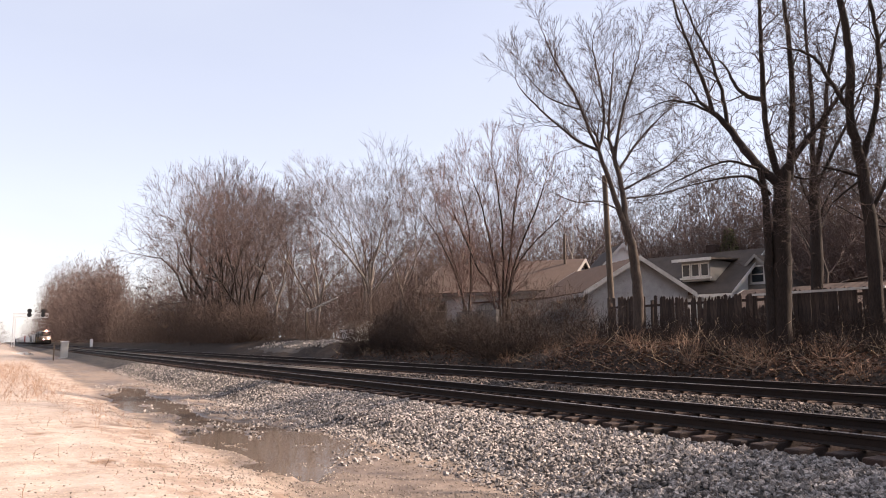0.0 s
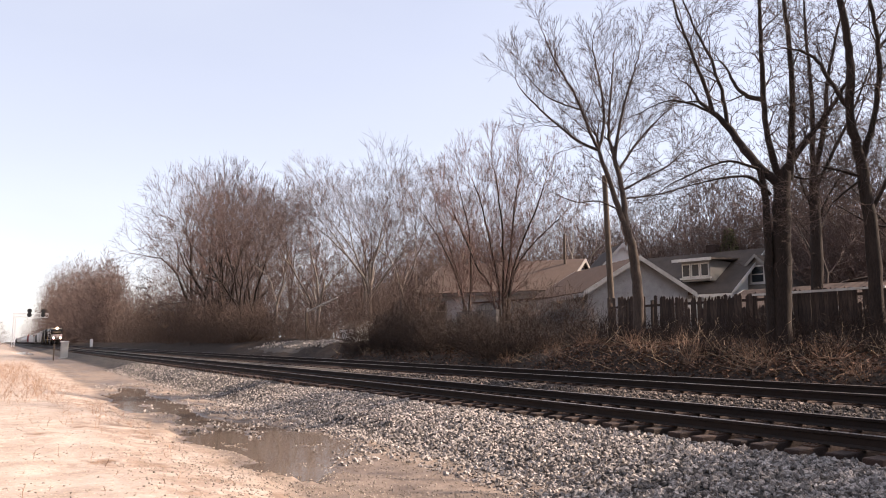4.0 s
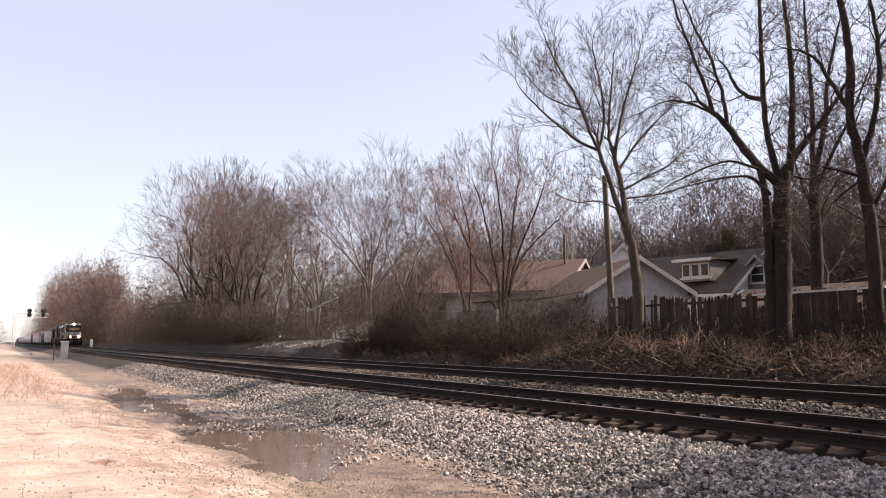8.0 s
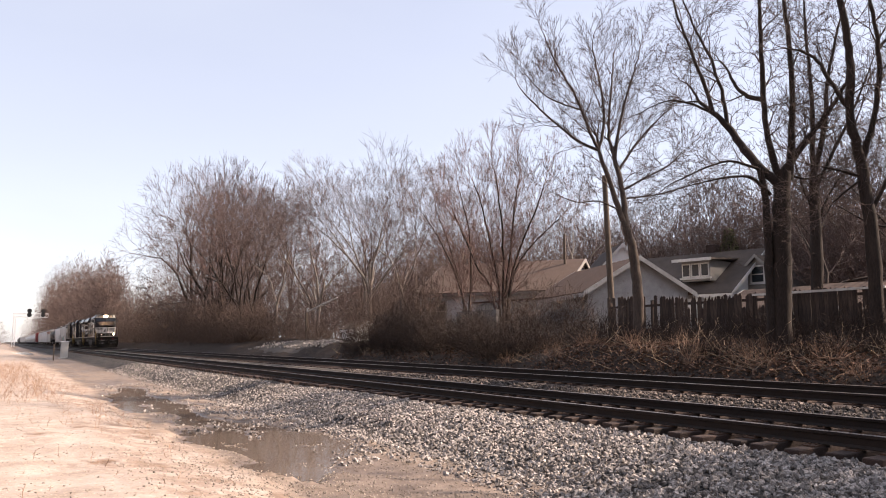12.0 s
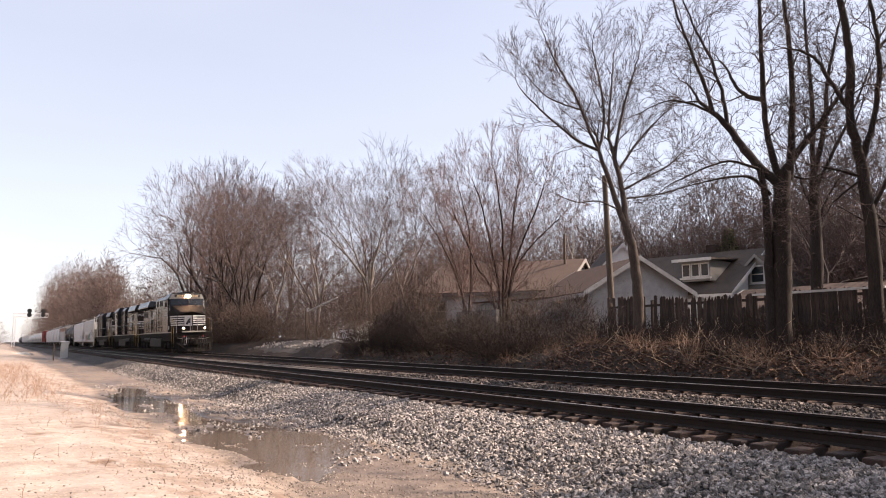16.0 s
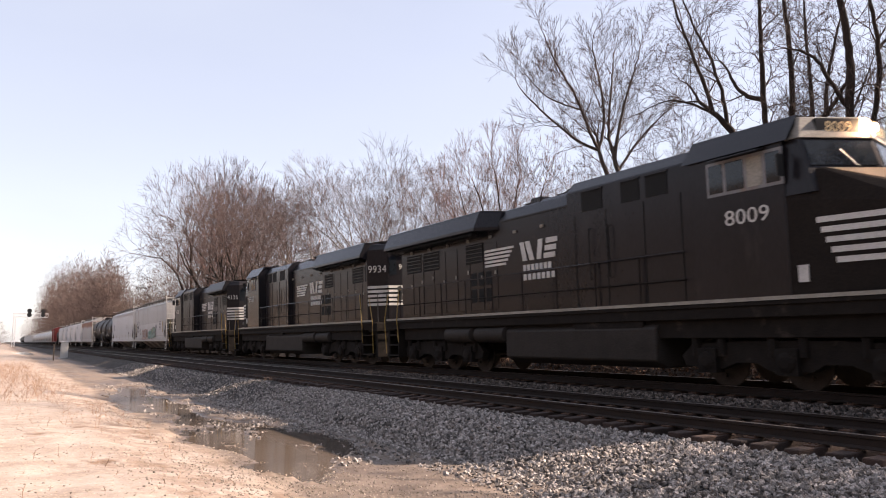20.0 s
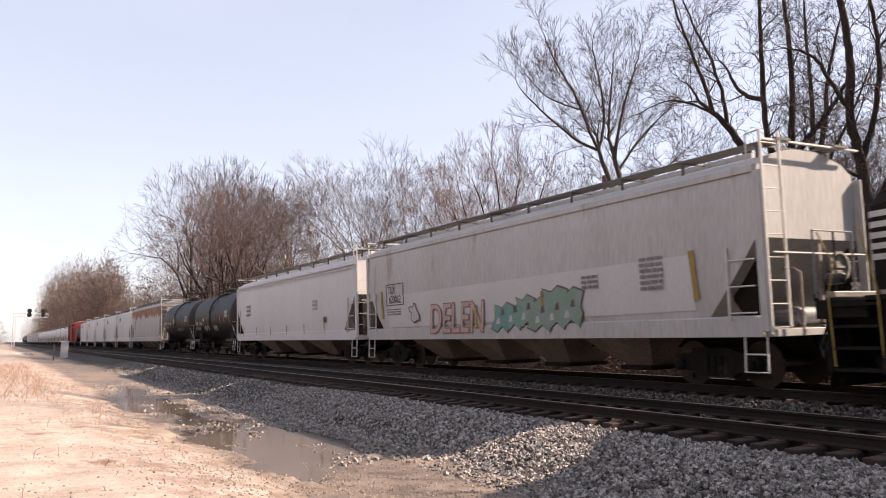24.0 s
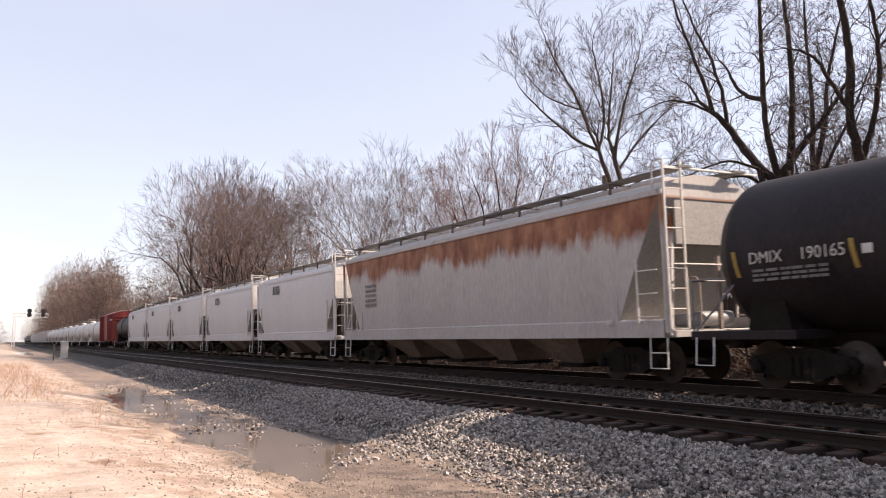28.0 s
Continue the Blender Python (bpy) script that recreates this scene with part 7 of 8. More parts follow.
    hatch = Geo().box(-h + 1.0, h - 1.0, -0.42, 0.42, top - 0.14, top + 0.0)
    part("hatch_trough", hatch, paint, c, "long loading hatch")
    # discharge bays under the body
    span = 2 * (h - 2.9) if not cement else 2 * (h - 2.6)
    w = span / bays
    for k in range(bays):
        x0 = -span / 2 + k * w
        g = Geo().loft([[(x0 + w * 0.1, -1.4, 1.06), (x0 + w * 0.9, -1.4, 1.06), (x0 + w * 0.9, 1.4, 1.06), (x0 + w * 0.1, 1.4, 1.06)],
                        [(x0 + w * 0.36, -0.55, 0.34), (x0 + w * 0.64, -0.55, 0.34), (x0 + w * 0.64, 0.55, 0.34), (x0 + w * 0.36, 0.55, 0.34)]])
        b = part("hopper_bay", g, M_BAY, c, "sloping discharge bay")
        part("outlet_gate", Geo().box(x0 + w * 0.34, x0 + w * 0.66, -0.7, 0.7, 0.24, 0.34), M_UNDER, b, "outlet gate")
    part("centre_sill", Geo().box(-L / 2 + 0.6, L / 2 - 0.6, -0.2, 0.2, 0.75, 1.0), M_UNDER, c)
    return c, h


def tank_car(label, L, r, zc, paint, head, group="", turned=False, dark=True):
    c = thing("tank_car", label, "freight car", group=group)
    h = L / 2 - 0.55
    n = 32
    prof = [(-h + 0.55, r)] + [(x, r) for x in (-h * 0.5, -0.6)] + [(-0.6, r + 0.015), (-0.5, r + 0.015), (-0.5, r)] + [(h * 0.5, r), (h - 0.55, r)]
    part("tank_barrel", Geo().lathe(prof, n, "x", (0, 0, zc)), paint, c, "riveted jacket of the barrel", smooth=True)
    for s in (-1, 1):
        arc = [(s * (h - 0.56 + 0.56 * math.sin(a)), max(0.02, r * math.cos(a) ** 0.8) if a < 1.57 else 0.02) for a in np.linspace(0, math.pi / 2, 8)]
        part("tank_head", Geo().lathe(arc, n, "x", (0, 0, zc)), head, c, "dished tank end", smooth=True)
        # cradle, end platform, railing
        part("saddle", Geo().prism([(s * (h - 1.7), 1.0), (s * (h - 0.7), 1.0), (s * (h - 0.85), zc - r * 0.55), (s * (h - 1.55), zc - r * 0.55)], -1.25, 1.25, "y"), M_UNDER if dark else paint, c, "saddle plate under the barrel")
        part("end_sill", Geo().box(min(s * (h - 1.9), s * (h + 0.55)), max(s * (h - 1.9), s * (h + 0.55)), -1.45, 1.45, 0.95, 1.12), paint, c, "end platform", bevel=0.01)
        part("end_railing", Geo().tube([(s * (h + 0.5), -1.4, 1.1), (s * (h + 0.5), -1.4, 2.15), (s * (h - 0.1), -1.4, 2.15), (s * (h - 0.5), -1.42, 2.12)], 0.022, 6), M_SLATE, c, "grey end handrail")
        part("end_railing", Geo().tube([(s * (h + 0.5), 1.4, 1.1), (s * (h + 0.5), 1.4, 2.15), (s * (h - 0.5), 1.42, 2.12)], 0.022, 6), M_SLATE, c, "grey end handrail")
        part("end_railing", Geo().tube([(s * (h + 0.52), -1.4, 2.15), (s * (h + 0.52), 1.4, 2.15)], 0.022, 6), M_SLATE, c, "grey end handrail")
        part("end_brace", Geo().tube([(s * (h + 0.45), -1.38, 1.12), (s * (h - 0.7), -1.42, 2.1)], 0.025, 5), M_SLATE, c)
        for sy in (-1, 1):
            part("sill_step", Geo().tube([(s * (h - 0.05), sy * 1.45, 1.0), (s * (h - 0.05), sy * 1.5, 0.45), (s * (h + 0.4), sy * 1.5, 0.45), (s * (h + 0.4), sy * 1.45, 1.0)], 0.018, 5), M_ALU, c, "hanging stirrup step")
        freight_truck(c, s * (L / 2 - 2.2), turned)
        coupler(c, s * L / 2, s)
    part("centre_sill", Geo().box(-L / 2 + 0.6, L / 2 - 0.6, -0.25, 0.25, 0.78, 1.05), M_UNDER, c)
    # top fittings with a railed platform
    zt = zc + r
    part("dome", Geo().lathe([(zt - 0.1, 0.42), (zt + 0.26, 0.42), (zt + 0.34, 0.3), (zt + 0.34, 0.02)], 18, "z", (0, 0, 0)), paint, c, "valve dome", smooth=True)
    part("platform", Geo().box(-1.15, 1.15, -0.7, 0.7, zt - 0.03, zt + 0.0), M_ROOFWALK, c, "grated top platform")
    post = Geo().rod((0, 0, zt - 0.05), (0, 0, zt + 0.62), 0.02, 5).mesh("rail_post", M_UNDER if dark else M_SLATE)
    for x in (-1.15, 0, 1.15):
        for y in (-0.7, 0.7):
            p = new("rail_post", post)
            p.parent = c
            p.matrix_basis = pose(x, y, 0)
    for y in (-0.7, 0.7):
        for z in (0.32, 0.62):
            part("platform_rail", Geo().rod((-1.15, y, zt + z), (1.15, y, zt + z), 0.018, 5), M_UNDER if dark else M_SLATE, c)
    for x in (-1.15, 1.15):
        part("platform_rail", Geo().rod((x, -0.7, zt + 0.62), (x, 0.7, zt + 0.62), 0.018, 5), M_UNDER if dark else M_SLATE, c)
    for sy in (-1, 1):
        pts = []
        for a in np.linspace(0.25, 1.35, 7):
            pts.append((0.2, sy * (r + 0.1) * math.cos(a), zc + (r + 0.1) * math.sin(a)))
        lad = Geo()
        for k in (-0.2, 0.2):
            lad.tube([(k, sy * (r + 0.08), 1.0)] + [(k, q[1], q[2]) for q in pts], 0.018, 5)
        for q in [(0, sy * (r + 0.08), z) for z in (1.2, 1.55, 1.9, 2.25)] + [(0, q[1], q[2]) for q in pts]:
            lad.rod((-0.2, q[1], q[2]), (0.2, q[1], q[2]), 0.012, 4)
        part("ladder", lad, M_UNDER if dark else M_SLATE, c, "curved ladder over the barrel")
    return c, h


def patch_on_barrel(c, name, x0, x1, a0, a1, r, zc, material, label, lean=0.0):
    """A thin plate that follows the barrel's flank; angles from the horizontal, right flank."""
    g = Geo()
    n = 5
    for lo, hi in ((0.012, 0.018),):
        inner = [[(x + lean * i / n, -(r + lo) * math.cos(a0 + (a1 - a0) * i / n), zc + (r + lo) * math.sin(a0 + (a1 - a0) * i / n)) for i in range(n + 1)] for x in (x0, x1)]
        outer = [[(x + lean * i / n, -(r + hi) * math.cos(a0 + (a1 - a0) * i / n), zc + (r + hi) * math.sin(a0 + (a1 - a0) * i / n)) for i in range(n + 1)] for x in (x0, x1)]
        ring0 = inner[0] + outer[0][::-1]
        ring1 = inner[1] + outer[1][::-1]
        g.loft([ring0, ring1])
    return part(name, g, material, c, label)


def scrawl(c, x0, x1, a, amp, loops, wide, r, zc, material, seed):
    """One looping line of spray paint on the flank of a barrel, about the angle a."""
    rng = random.Random(seed)
    n = loops * 9
    pts = []
    for k in range(n + 1):
        u = k / n
        w = 2 * math.pi * loops * u
        x = x0 + (x1 - x0) * (u + 0.55 / loops * math.sin(w + 0.8)) + rng.gauss(0, 0.008)
        b = a + amp * (math.cos(w) * (0.6 + 0.4 * math.sin(w * 0.37 + seed)) + 0.15 * math.sin(w * 2.3)) + rng.gauss(0, 0.006)
        pts.append((x, -(r + 0.004) * math.cos(b), zc + (r + 0.004) * math.sin(b)))
    part("sprayed_tag", Geo().tube(pts, wide, 4), material, c, "looping tag of spray paint, unreadable")


def enlist(c, front, L, turned=False):
    """Couple a vehicle in: front is the place of its leading coupler at 20 s."""
    CARS.append((c, front - L / 2 - SPEED * 20, turned))
    return front - L


def enlist_wheels(c):
    """The wheelsets of a copied car turn too."""
    for o in c.children_recursive:
        if o.name.startswith("wheelset"):
            q = o.matrix_basis.translation
            WHEELSETS.append((o, q.z, q.x, False))


def spray(c, name, x0, x1, z0, z1, y, material, outline, seed, n, label):
    """Spray-painted block letters that cannot be read: leaning fat strokes with an outline, one part a stroke."""
    rng = random.Random(seed)
    w = (x1 - x0) / n
    step = 0
    for i in range(n):
        a = x0 + (i + 0.5) * w
        shapes = []
        for k in range(4):
            ang = rng.uniform(0, 3.14)
            r1, r2 = rng.uniform(0.28, 0.5), rng.uniform(0.12, 0.2)
            cx, cz = a + rng.uniform(-0.25, 0.25) * w, (z0 + z1) / 2 + rng.uniform(-0.22, 0.22) * (z1 - z0)
            prof = []
            for j in range(9):
                t = 2 * math.pi * j / 9
                u, v2 = r1 * (z1 - z0) * 0.9 * math.cos(t), r2 * (z1 - z0) * math.sin(t) * (1 + 0.35 * math.cos(3 * t + k))
                prof.append((cx + (u * math.cos(ang) - v2 * math.sin(ang)) * 0.75, cz + u * math.sin(ang) + v2 * math.cos(ang)))
            shapes.append((prof, cx, cz))
        for prof, cx, cz in shapes:
            step += 1
            big = [(cx + (p - cx) * 1.12 + (0.02 if p > cx else -0.02), cz + (q - cz) * 1.12 + (0.02 if q > cz else -0.02)) for p, q in prof]
            part(name + "_outline", Geo().prism(big, y - 0.004 - 0.0006 * (step % 4), y - 0.001, "y"), outline, c, label + " outline")
        for prof, cx, cz in shapes:
            step += 1
            part(name, Geo().prism(prof, y - 0.010 - 0.0006 * (step % 4), y - 0.007, "y"), material, c, label)


lead = locomotive("black lead diesel locomotive with lit headlights and white stripes", "8009", False, True)
CARS.append((lead, -15.1 - SPEED * 20, False))
second = locomotive("black diesel locomotive coupled with its long hood forward", "9934", True, False, False, -11.2)
CARS.append((second, -39.0 - SPEED * 20, True))
third = locomotive("dusty black diesel locomotive running with its cab to the rear", "4136", True, False, True, -10.2)
CARS.append((third, -60.3 - SPEED * 20, True))
pos = -69.62

M_GRAF_RED = mat("faded_maroon_spray_paint", (0.4, 0.29, 0.26), 0.7, 0, (0.46, 0.36, 0.3), 3, 30, 0.4, 0.0, dirt=(0.42, 0.22, 0.08), dirt_at=0.6)
M_GRAF_BLUE = mat("blue_green_spray_paint", (0.1, 0.24, 0.24), 0.7, 0, (0.17, 0.3, 0.22), 2, 30, 0.4, 0.0)
M_GRAF_GREEN = mat("green_spray_paint", (0.16, 0.26, 0.15), 0.7, 0, (0.22, 0.28, 0.3), 2, 30, 0.4, 0.0, dirt=(0.4, 0.25, 0.08), dirt_at=0.64)
M_REPAINT = mat("clean_white_repaint", (0.52, 0.51, 0.505), 0.6, 0, (0.44, 0.43, 0.42), 1.0, 20, 0.2, 0.03, dirt=(0.4, 0.37, 0.34), dirt_at=0.64, streak=3)
M_GRAF_MAROON = mat("maroon_spray_outline", (0.27, 0.09, 0.08), 0.7, 0, (0.34, 0.22, 0.19), 3, 30, 0.4, 0.0)
M_GRAF_DARK = mat("dark_spray_outline", (0.15, 0.1, 0.1), 0.7, 0, None, 3, 30, 0.4, 0.0)
M_GRAF_GREY = mat("grey_spray_paint", (0.16, 0.155, 0.155), 0.7, 0, (0.09, 0.09, 0.09), 4, 30, 0.4, 0.0)
M_GRAF_LIME = mat("lime_spray_paint", (0.2, 0.34, 0.08), 0.7, 0, (0.12, 0.2, 0.05), 4, 30, 0.4, 0.0)
M_GRAF_WHITE = mat("white_spray_paint", (0.5, 0.5, 0.48), 0.7, 0, (0.3, 0.3, 0.29), 4, 30, 0.4, 0.0)

# first hopper: tall, streaked, sprayed along its lower flank
L1 = 19.15
h1, hh = covered_hopper("tall pale grey covered hopper streaked with grime and graffiti", L1, 4.72, M_HOPPER_A, 4)
pos = enlist(h1, pos, L1)
for s in (-1,):
    fr = Geo()
    for b in ((-hh + 1.75, -hh + 3.15, 2.94, 2.97), (-hh + 1.75, -hh + 3.15, 2.2, 2.23)):
        fr.box(b[0], b[1], s * 1.56 - 0.004, s * 1.56 + 0.004, b[2], b[3])
    for x in (-hh + 1.75, -hh + 3.12):
        fr.box(x, x + 0.03, s * 1.56 - 0.004, s * 1.56 + 0.004, 2.2, 2.97)
    part("number_frame", fr, M_BARDARK, h1, "thin dark frame round the car number")
    letters("TILX", 0.36, M_BARDARK, h1, pose(-hh + 2.2, s * 1.565, 2.74), label="dark reporting mark", wide=0.8)
    letters("620062", 0.4, M_BARDARK, h1, pose(-hh + 2.47, s * 1.565, 2.4), label="dark car number", wide=0.8)
    bars(h1, -hh + 1.8, -hh + 2.9, 1.85, 2.1, s * 1.545, 3, 5, M_SLATE, seed=4)
    bars(h1, hh - 5.2, hh - 4.6, 2.15, 2.5, s * 1.575, 3, 3, M_SLATE, seed=5)
    bars(h1, hh - 3.2, hh - 2.5, 2.0, 2.75, s * 1.575, 6, 3, M_SLATE, seed=6)
    pr = Geo()
    zs = np.linspace(1.42, 2.55, 6)
    pr.loft([[(-hh + 1.9, -1.5 * (0.985 + 0.035 * math.sin(math.pi * (z - 1.05) / 3.0)) - 0.02, z) for z in zs] + [(-hh + 1.9, -1.45, zs[-1]), (-hh + 1.9, -1.45, zs[0])],
             [(hh - 1.7, -1.5 * (0.985 + 0.035 * math.sin(math.pi * (z - 1.05) / 3.0)) - 0.02, z + 0.12) for z in zs] + [(hh - 1.7, -1.45, zs[-1] + 0.12), (hh - 1.7, -1.45, zs[0] + 0.12)]])
    part("repainted_band", pr, M_REPAINT, h1, "cleaner white band along the lower flank")
    for fat, m, dy in ((0.04, M_GRAF_MAROON, 0.0), (0.0, M_GRAF_RED, 0.006)):
        letters("DELEN", 1.3, m, h1, pose(-hh + 6.7, -1.562 - dy, 1.6), "graffiti", "faded maroon spray lettering with a darker outline", 0.12, 0.86, fat)
    patch = Geo().prism([(-hh + 7.9, 1.3), (-hh + 8.05, 1.3), (-hh + 8.0, 2.0), (-hh + 7.9, 2.0)], -1.574, -1.571, "y")
    part("graffiti", patch, M_YELLOW, h1, "orange fill in the spray lettering")
    # overlapping fat shapes in green and blue, outlined, with dark gaps between
    rng = random.Random(8)
    for i in range(6):
        xc, w = -hh + 9.25 + i * 0.62, rng.uniform(0.42, 0.56)
        z0, z1, ln_ = 1.2 + 0.05 * (i % 3), 2.0 + 0.075 * i - 0.14 * (i % 2), rng.uniform(-0.1, 0.22)
        shape = [(xc - w, z0 + 0.1), (xc - w * 0.4, z0), (xc + w * 0.1, z0 + 0.16), (xc + w * 0.7, z0 - 0.02), (xc + w, z0 + 0.3), (xc + w * 0.7 + ln_, (z0 + z1) / 2), (xc + w + ln_, z1 - 0.12), (xc + w * 0.2 + ln_, z1), (xc - w * 0.3 + ln_, z1 - 0.14), (xc - w + ln_, z1 - 0.05), (xc - w * 0.6, (z0 + z1) / 2)]
        big = [(xc + (p - xc) * 1.1, 1.65 + (q - 1.65) * 1.07) for p, q in shape]
        part("graffiti_outline", Geo().prism(big, -1.5625 - 0.001 * (i % 2), -1.559, "y"), M_GRAF_DARK, h1, "dark spray outline")
        part("graffiti", Geo().prism(shape, -1.5665 - 0.001 * (i % 2), -1.5635, "y"), M_GRAF_GREEN if i > 1 else M_GRAF_BLUE, h1, "green and blue sprayed shape, unreadable")
        for q, (dx, dz) in enumerate(((-0.12, 0.2), (0.12, 0.45))):
            hole = [(xc + dx - 0.1, z0 + dz), (xc + dx + 0.1, z0 + dz + 0.02), (xc + dx + 0.06, z0 + dz + 0.2), (xc + dx - 0.04, z0 + dz + 0.17)]
            part("graffiti_gap", Geo().prism(hole, -1.5705, -1.568, "y"), M_GRAF_DARK if q else M_GRAF_WHITE, h1)
    part("graffiti", Geo().prism([(-hh + 11.2, 1.85), (-hh + 11.32, 1.85), (-hh + 11.26, 2.25), (-hh + 11.16, 2.2)], -1.5725, -1.571, "y"), M_YELLOW, h1, "orange streak in the spray painting")
    spray(h1, "graffiti", -hh + 3.6, -hh + 4.5, 1.4, 2.3, s * 1.56, M_HOPPER_A, M_GRAF_DARK, 2, 1, "thin dark scrawl")
    for x in (-hh + 1.35, hh - 1.7):
        g = Geo()
        tilt_box(g, x, x + 0.14, s * 1.55 - 0.006, s * 1.55 + 0.004, 1.75, 2.75, -0.1)
        part("hazard_stripe", g, M_YELLOW, h1, "yellow reflective stripe")

# second hopper: plain and clean
L2 = 19.2
h2, hh = covered_hopper("plain clean pale grey covered hopper with smooth flanks", L2, 4.62, M_HOPPER_B, 3)
pos = enlist(h2, pos, L2)
for k, x in enumerate(np.arange(-hh + 1.5, hh - 0.8, 2.6)):
    g = Geo()
    tilt_box(g, x, x + 0.07, -1.552, -1.545, 1.3, 1.72, -0.03)
    part("hazard_stripe", g, M_YELLOW, h2, "small yellow reflective stripe")
for z in (3.86, 3.98):
    part("side_rib", Geo().box(-hh + 0.35, hh - 0.35, -1.565, -1.53, z, z + 0.035), M_HOPPER_B, h2, "long horizontal rib under the roof edge")
part("stencil_box", Geo().box(hh - 3.6, hh - 3.3, -1.57, -1.55, 1.75, 2.0), M_BARDARK, h2, "dark consolidated stencil")
bars(h2, hh - 5.0, hh - 4.4, 2.3, 2.8, -1.565, 3, 3, M_HOPPER_C, seed=9)
bars(h2, -hh + 2.2, -hh + 3.0, 2.3, 3.0, -1.57, 3, 3, M_SLATE, seed=19)

# two short black tank cars
for road, seed in (("191055", 1), ("190165", 2)):
    Lt, rt, zt = 12.27, 1.55, 2.58
    t, hh = tank_car("short black tank car with dusty head and white markings", Lt, rt, zt, M_TANK, M_TANKHEAD, "black tank cars")
    pos = enlist(t, pos, Lt)
    mark = zt - 0.14 if seed == 2 else zt - 0.4
    letters("DMIX", 0.31, M_WHITE, t, pose(-hh + 1.45, -rt - 0.02, mark), label="white reporting mark", wide=0.95)
    letters(road, 0.31, M_WHITE, t, pose(-hh + 2.6, -rt - 0.02, mark), label="white car number", wide=0.95)
    bars(t, -hh + 1.15, -hh + 2.7, mark - 0.44, mark - 0.18, -rt - 0.004, 3, 6, M_GRAF_GREY, seed=seed)
    for x in (-hh + 0.75, -hh + 3.15, -hh + 4.4, hh - 3.2, hh - 2.2, hh - 0.85):
        patch_on_barrel(t, "hazard_stripe", x, x + 0.09, -0.3, 0.02, rt, zt, M_YELLOW, "yellow reflective stripe", -0.06)
    patch_on_barrel(t, "placard", hh - 2.0, hh - 1.1, -0.1, 0.2, rt, zt, M_GRAF_GREY, "grey block of small print")
    for k in range(5):
        patch_on_barrel(t, "print_line", hh - 1.94, hh - 1.3 + 0.1 * (k % 2), -0.08 + 0.055 * k, -0.055 + 0.055 * k, rt + 0.008, zt, M_GRAF_WHITE, "pale line of small print")
    # sprayed tags along the flank
    tags = ((-2.7, -0.95, -0.5, 0.15, 6, 0.022, M_GRAF_WHITE), (0.1, 1.1, -0.52, 0.14, 5, 0.022, M_GRAF_WHITE), (0.8, 1.8, -0.15, 0.12, 5, 0.03, M_GRAF_GREY), (-0.05, 0.45, 0.5, 0.3, 3, 0.035, M_GRAF_GREY)) if seed == 1 else \
           ((-1.0, -0.1, -0.02, 0.16, 5, 0.024, M_GRAF_WHITE), (-0.9, -0.4, 0.2, 0.08, 2, 0.018, M_GRAF_WHITE), (0.0, 2.4, -0.48, 0.1, 8, 0.035, M_GRAF_GREY), (0.9, 1.5, -0.45, 0.07, 3, 0.03, M_GRAF_LIME), (-1.3, -0.9, 0.55, 0.3, 3, 0.03, M_GRAF_GREY))
    for k, tag in enumerate(tags):
        scrawl(t, *tag[:6], rt, zt, tag[6], seed * 10 + k)
    g = Geo().box(-hh + 3.32, -hh + 3.5, -rt - 0.012, -rt - 0.004, zt - 0.24, zt - 0.08)
    part("stencil_box", g, M_BAR, t, "small white outlined box")

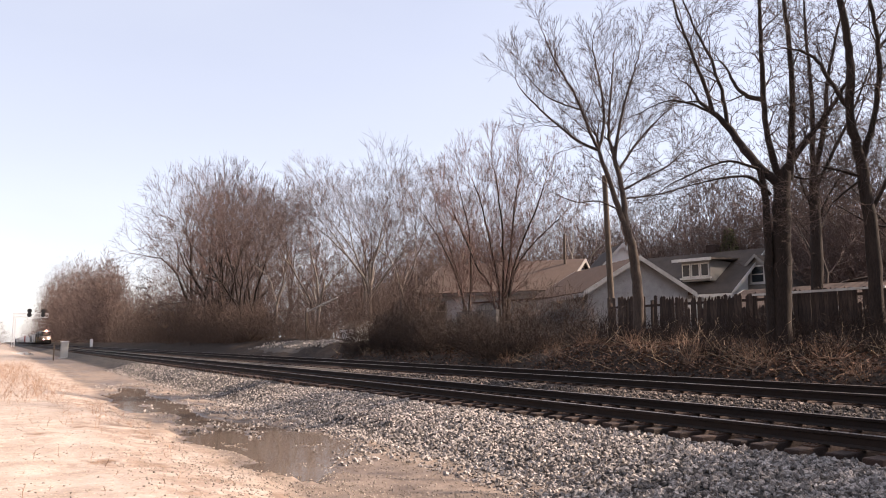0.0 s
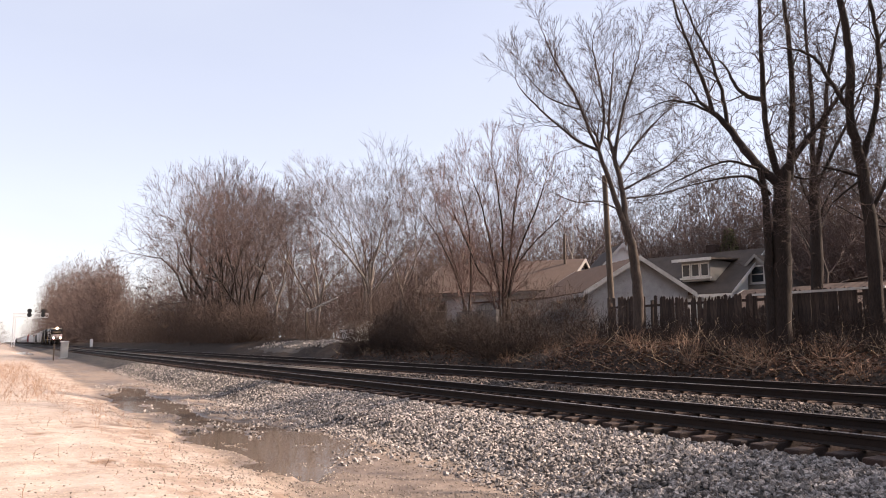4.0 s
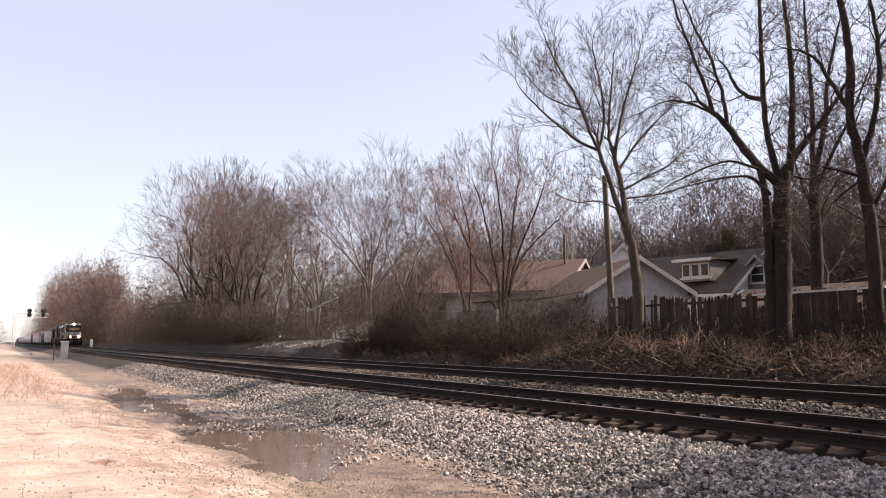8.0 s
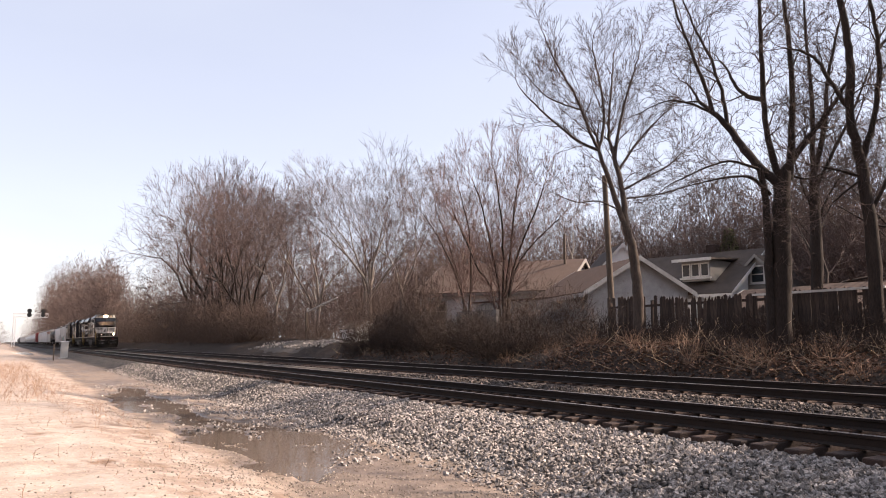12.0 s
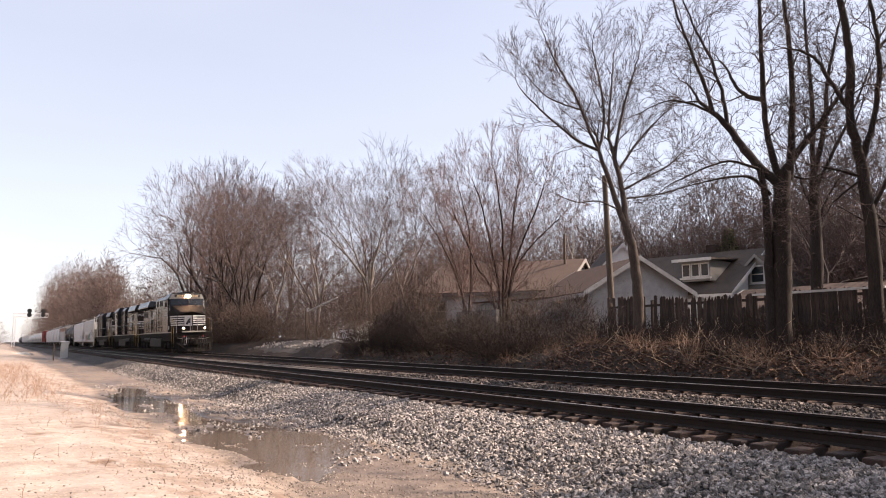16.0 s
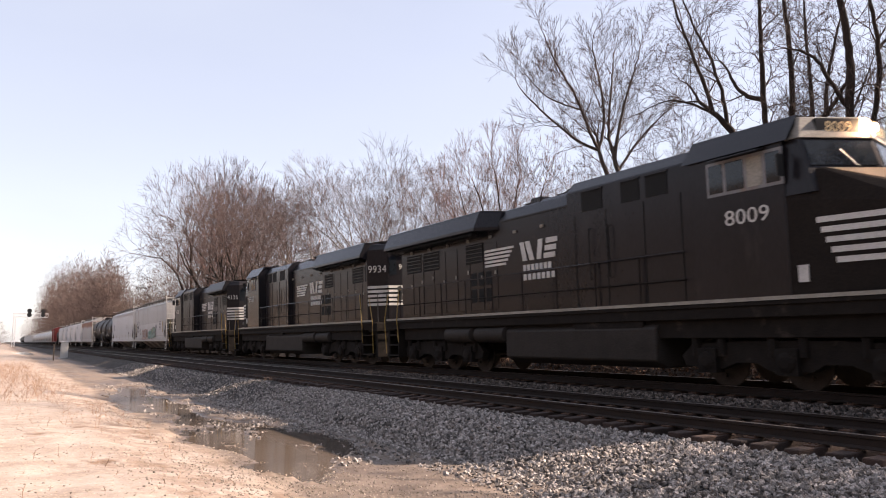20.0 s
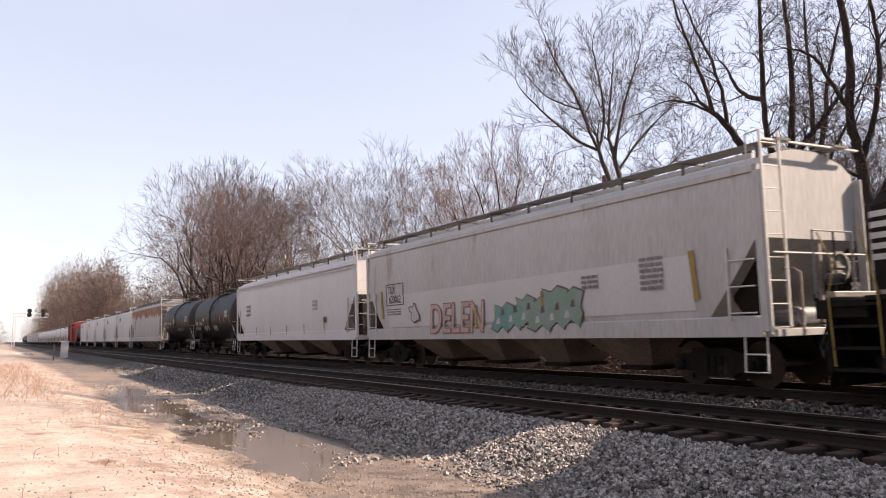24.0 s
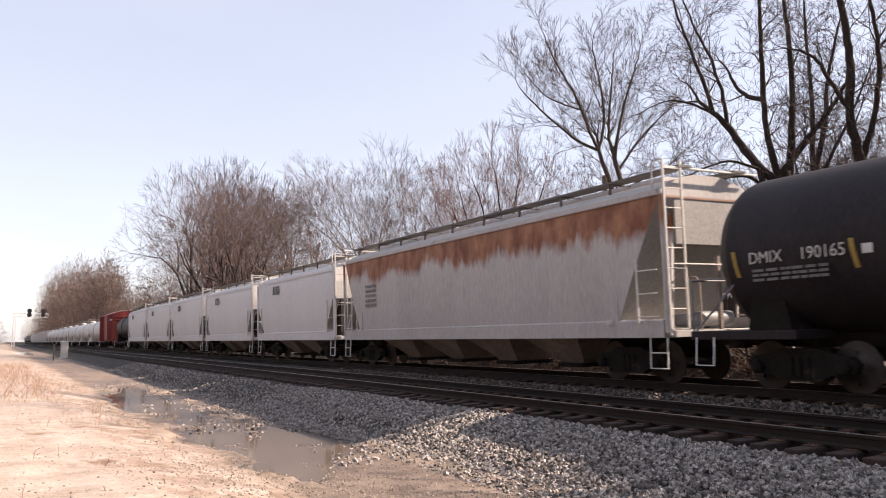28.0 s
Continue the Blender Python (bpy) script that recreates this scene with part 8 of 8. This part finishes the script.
# rust-streaked hopper: the paint has flaked along the top of the flanks, in streaks that run down
def rusted_paint():
    m = mat("flaking_grey_car_paint", (0.44, 0.425, 0.415), 0.7, 0, (0.33, 0.31, 0.3), 0.9, 18, 0.3, 0.05, dirt=(0.27, 0.22, 0.19), dirt_at=0.62, streak=4)
    nd, ln = m.node_tree.nodes, m.node_tree.links
    b = nd["Principled BSDF"]
    paint = b.inputs["Base Color"].links[0].from_socket
    tc = nd.new("ShaderNodeTexCoord")
    sep = nd.new("ShaderNodeSeparateXYZ")
    ln.new(tc.outputs["Object"], sep.inputs[0])

    def tex(scale, sx, sz, detail=6):
        mp = nd.new("ShaderNodeMapping")
        mp.inputs["Scale"].default_value = (sx, 1, sz)
        n = nd.new("ShaderNodeTexNoise")
        n.inputs["Scale"].default_value, n.inputs["Detail"].default_value, n.inputs["Roughness"].default_value = scale, detail, 0.65
        ln.new(tc.outputs["Object"], mp.inputs["Vector"])
        ln.new(mp.outputs[0], n.inputs["Vector"])
        return n.outputs["Fac"]

    def madd(a, k, c):
        t = nd.new("ShaderNodeMath")
        t.operation = "MULTIPLY_ADD"
        ln.new(a, t.inputs[0])
        t.inputs[1].default_value = k
        if isinstance(c, (int, float)):
            t.inputs[2].default_value = c
        else:
            ln.new(c, t.inputs[2])
        return t.outputs[0]

    level = madd(tex(1.0, 1.6, 0.12), 1.5, madd(tex(1.0, 0.35, 0.05), 1.3, madd(tex(5.0, 1, 0.6), 0.5, sep.outputs["Z"])))
    edge = nd.new("ShaderNodeMapRange")
    edge.inputs["From Min"].default_value, edge.inputs["From Max"].default_value = 4.82, 5.15
    ln.new(level, edge.inputs["Value"])
    below = nd.new("ShaderNodeMapRange")       # the roof edge above keeps its paint
    below.inputs["From Min"].default_value, below.inputs["From Max"].default_value = 4.08, 4.02
    ln.new(sep.outputs["Z"], below.inputs["Value"])
    both = nd.new("ShaderNodeMath")
    both.operation = "MULTIPLY"
    ln.new(edge.outputs["Result"], both.inputs[0])
    ln.new(below.outputs["Result"], both.inputs[1])
    rust = nd.new("ShaderNodeValToRGB")
    rust.color_ramp.elements[0].position, rust.color_ramp.elements[1].position = 0.35, 0.68
    rust.color_ramp.elements[0].color, rust.color_ramp.elements[1].color = (0.14, 0.045, 0.024, 1), (0.34, 0.16, 0.085, 1)
    ln.new(tex(2.2, 1, 0.5, 8), rust.inputs["Fac"])
    mx = nd.new("ShaderNodeMix")
    mx.data_type = "RGBA"
    ln.new(both.outputs[0], mx.inputs["Factor"])
    ln.new(paint, mx.inputs["A"])
    ln.new(rust.outputs["Color"], mx.inputs["B"])
    ln.new(mx.outputs["Result"], b.inputs["Base Color"])
    return m


M_RUSTCAR = rusted_paint()
L3 = 19.0
h3, hh = covered_hopper("grey covered hopper with peeling rust along its top", L3, 4.68, M_RUSTCAR, 4, cut=4.0)
pos = enlist(h3, pos, L3)
bars(h3, -hh + 2.2, -hh + 3.2, 2.2, 3.1, -1.562, 5, 4, M_SLATE, seed=12)
part("plate", Geo().box(hh - 1.9, hh - 1.7, -1.56, -1.545, 1.3, 1.42), M_WHITE, h3, "small white plate")

# five short pale hoppers
first = None
for k in range(5):
    Lc = 12.55
    if first is None:
        first, hh = covered_hopper("short two-bay pale grey covered hopper", Lc, 4.55, M_HOPPER_B, 2, True, "short pale hoppers")
        for j, (w, x) in enumerate(((0.22, -0.3), (0.2, -0.02), (0.2, 0.24), (0.2, 0.5))):
            part("owner_bar", Geo().prism([(-hh + 3.2 + x, 3.3), (-hh + 3.2 + x + w * 0.8, 3.3), (-hh + 3.2 + x + w, 3.72), (-hh + 3.2 + x + w * 0.2, 3.72)], -1.575, -1.565, "y"), M_BARDARK, first, "plain dark bar where the owner's mark stands")
        cc = first
    else:
        cc = copy_thing(first, Matrix())
        enlist_wheels(cc)
    pos = enlist(cc, pos, Lc)

t, hh = tank_car("short black tank car behind the pale hoppers", 12.6, 1.35, 2.6, M_TANK, M_TANK, "black tank cars")
pos = enlist(t, pos, 12.6)


def box_car(label, L, top, paint):
    c = thing("box_car", label, "freight car")
    h = L / 2 - 0.5
    part("body", Geo().prism([(-1.5, 1.05), (1.5, 1.05), (1.5, top - 0.25), (0.8, top), (-0.8, top), (-1.5, top - 0.25)], -h, h), paint, c, "oxide-red steel box", bevel=0.02)
    rib = Geo().box(-0.05, 0.05, -0.05, 0.05, 1.1, top - 0.3).mesh("side_rib", paint)
    for s in (-1, 1):
        for x in np.arange(-h + 0.15, h, 0.95):
            if abs(x) > 1.6:
                r = new("side_rib", rib)
                r.parent = c
                r.matrix_basis = pose(x, s * 1.53, 0)
        part("sliding_door", Geo().box(-1.5, 1.5, s * 1.55 - 0.04, s * 1.55 + 0.04, 1.2, top - 0.4), paint, c, "red sliding door", bevel=0.015)
        freight_truck(c, s * (L / 2 - 2.2))
        coupler(c, s * L / 2, s)
        ladder(c, s * (h - 0.3), -1.56, 0.6, top - 0.4, "x", 0.45, paint)
        ladder(c, s * (h + 0.04), -1.1, 1.0, top - 0.3, "y", 0.45, paint)
    part("roof_strip", Geo().box(-h, h, -0.7, 0.7, top, top + 0.05), M_ALU, c, "bare metal roof")
    for z in (3.3, 3.65, 4.0):
        part("end_corrugation", Geo().rod((h + 0.02, -1.35, z), (h + 0.02, 1.35, z), 0.07, 6), paint, c)
    bars(c, h - 3.6, h - 1.2, 3.6, 3.9, -1.57, 1, 4, M_WHITE, seed=2)
    return c


bx = box_car("tall oxide-red boxcar with ribbed flanks", 16.4, 4.75, M_RED)
pos = enlist(bx, pos, 16.4)

# a string of white tank cars, then mixed cars trailing into the distance
first = None
for k in range(9):
    if first is None:
        first, hh = tank_car("long dirty white tank car with a railed top platform", 17.0, 1.5, 2.62, M_TANKWHITE, M_TANKWHITE, "white tank cars", dark=False)
        tc = first
    else:
        tc = copy_thing(first, Matrix())
    pos = enlist(tc, pos, 17.0)
first = None
for k in range(8):
    if first is None:
        first, hh = covered_hopper("long dull grey covered hopper far back in the train", 18.5, 4.6, M_HOPPER_C, 3, group="dull grey hoppers")
        tc = first
    else:
        tc = copy_thing(first, Matrix())
    pos = enlist(tc, pos, 18.5)
first = None
for k in range(7):
    if first is None:
        first, hh = tank_car("black tank car far back in the train", 17.0, 1.5, 2.62, M_TANK, M_TANK, "distant black tank cars")
        tc = first
    else:
        tc = copy_thing(first, Matrix())
    pos = enlist(tc, pos, 17.0)


# ---- motion of the train ----
def motions():
    for c, x0, turned in CARS:
        rows = []
        for t in range(0, 29, 2):
            m = FAR @ pose(x0 + SPEED * t, 0, 0)
            rows.append((float(t), m @ pose(0, 0, 0, 0, 0, 180) if turned else m))
        walk(c, rows)
    for w, r, x, turned in WHEELSETS:
        rate = math.degrees(SPEED / r) * (-1 if turned else 1)
        start = (x * 131.0) % 90
        walk(w, [(k / FPS, pose(x, 0, r, 0, start + rate * k / FPS, 0)) for k in range(0, 28 * FPS + 1)])


motions()
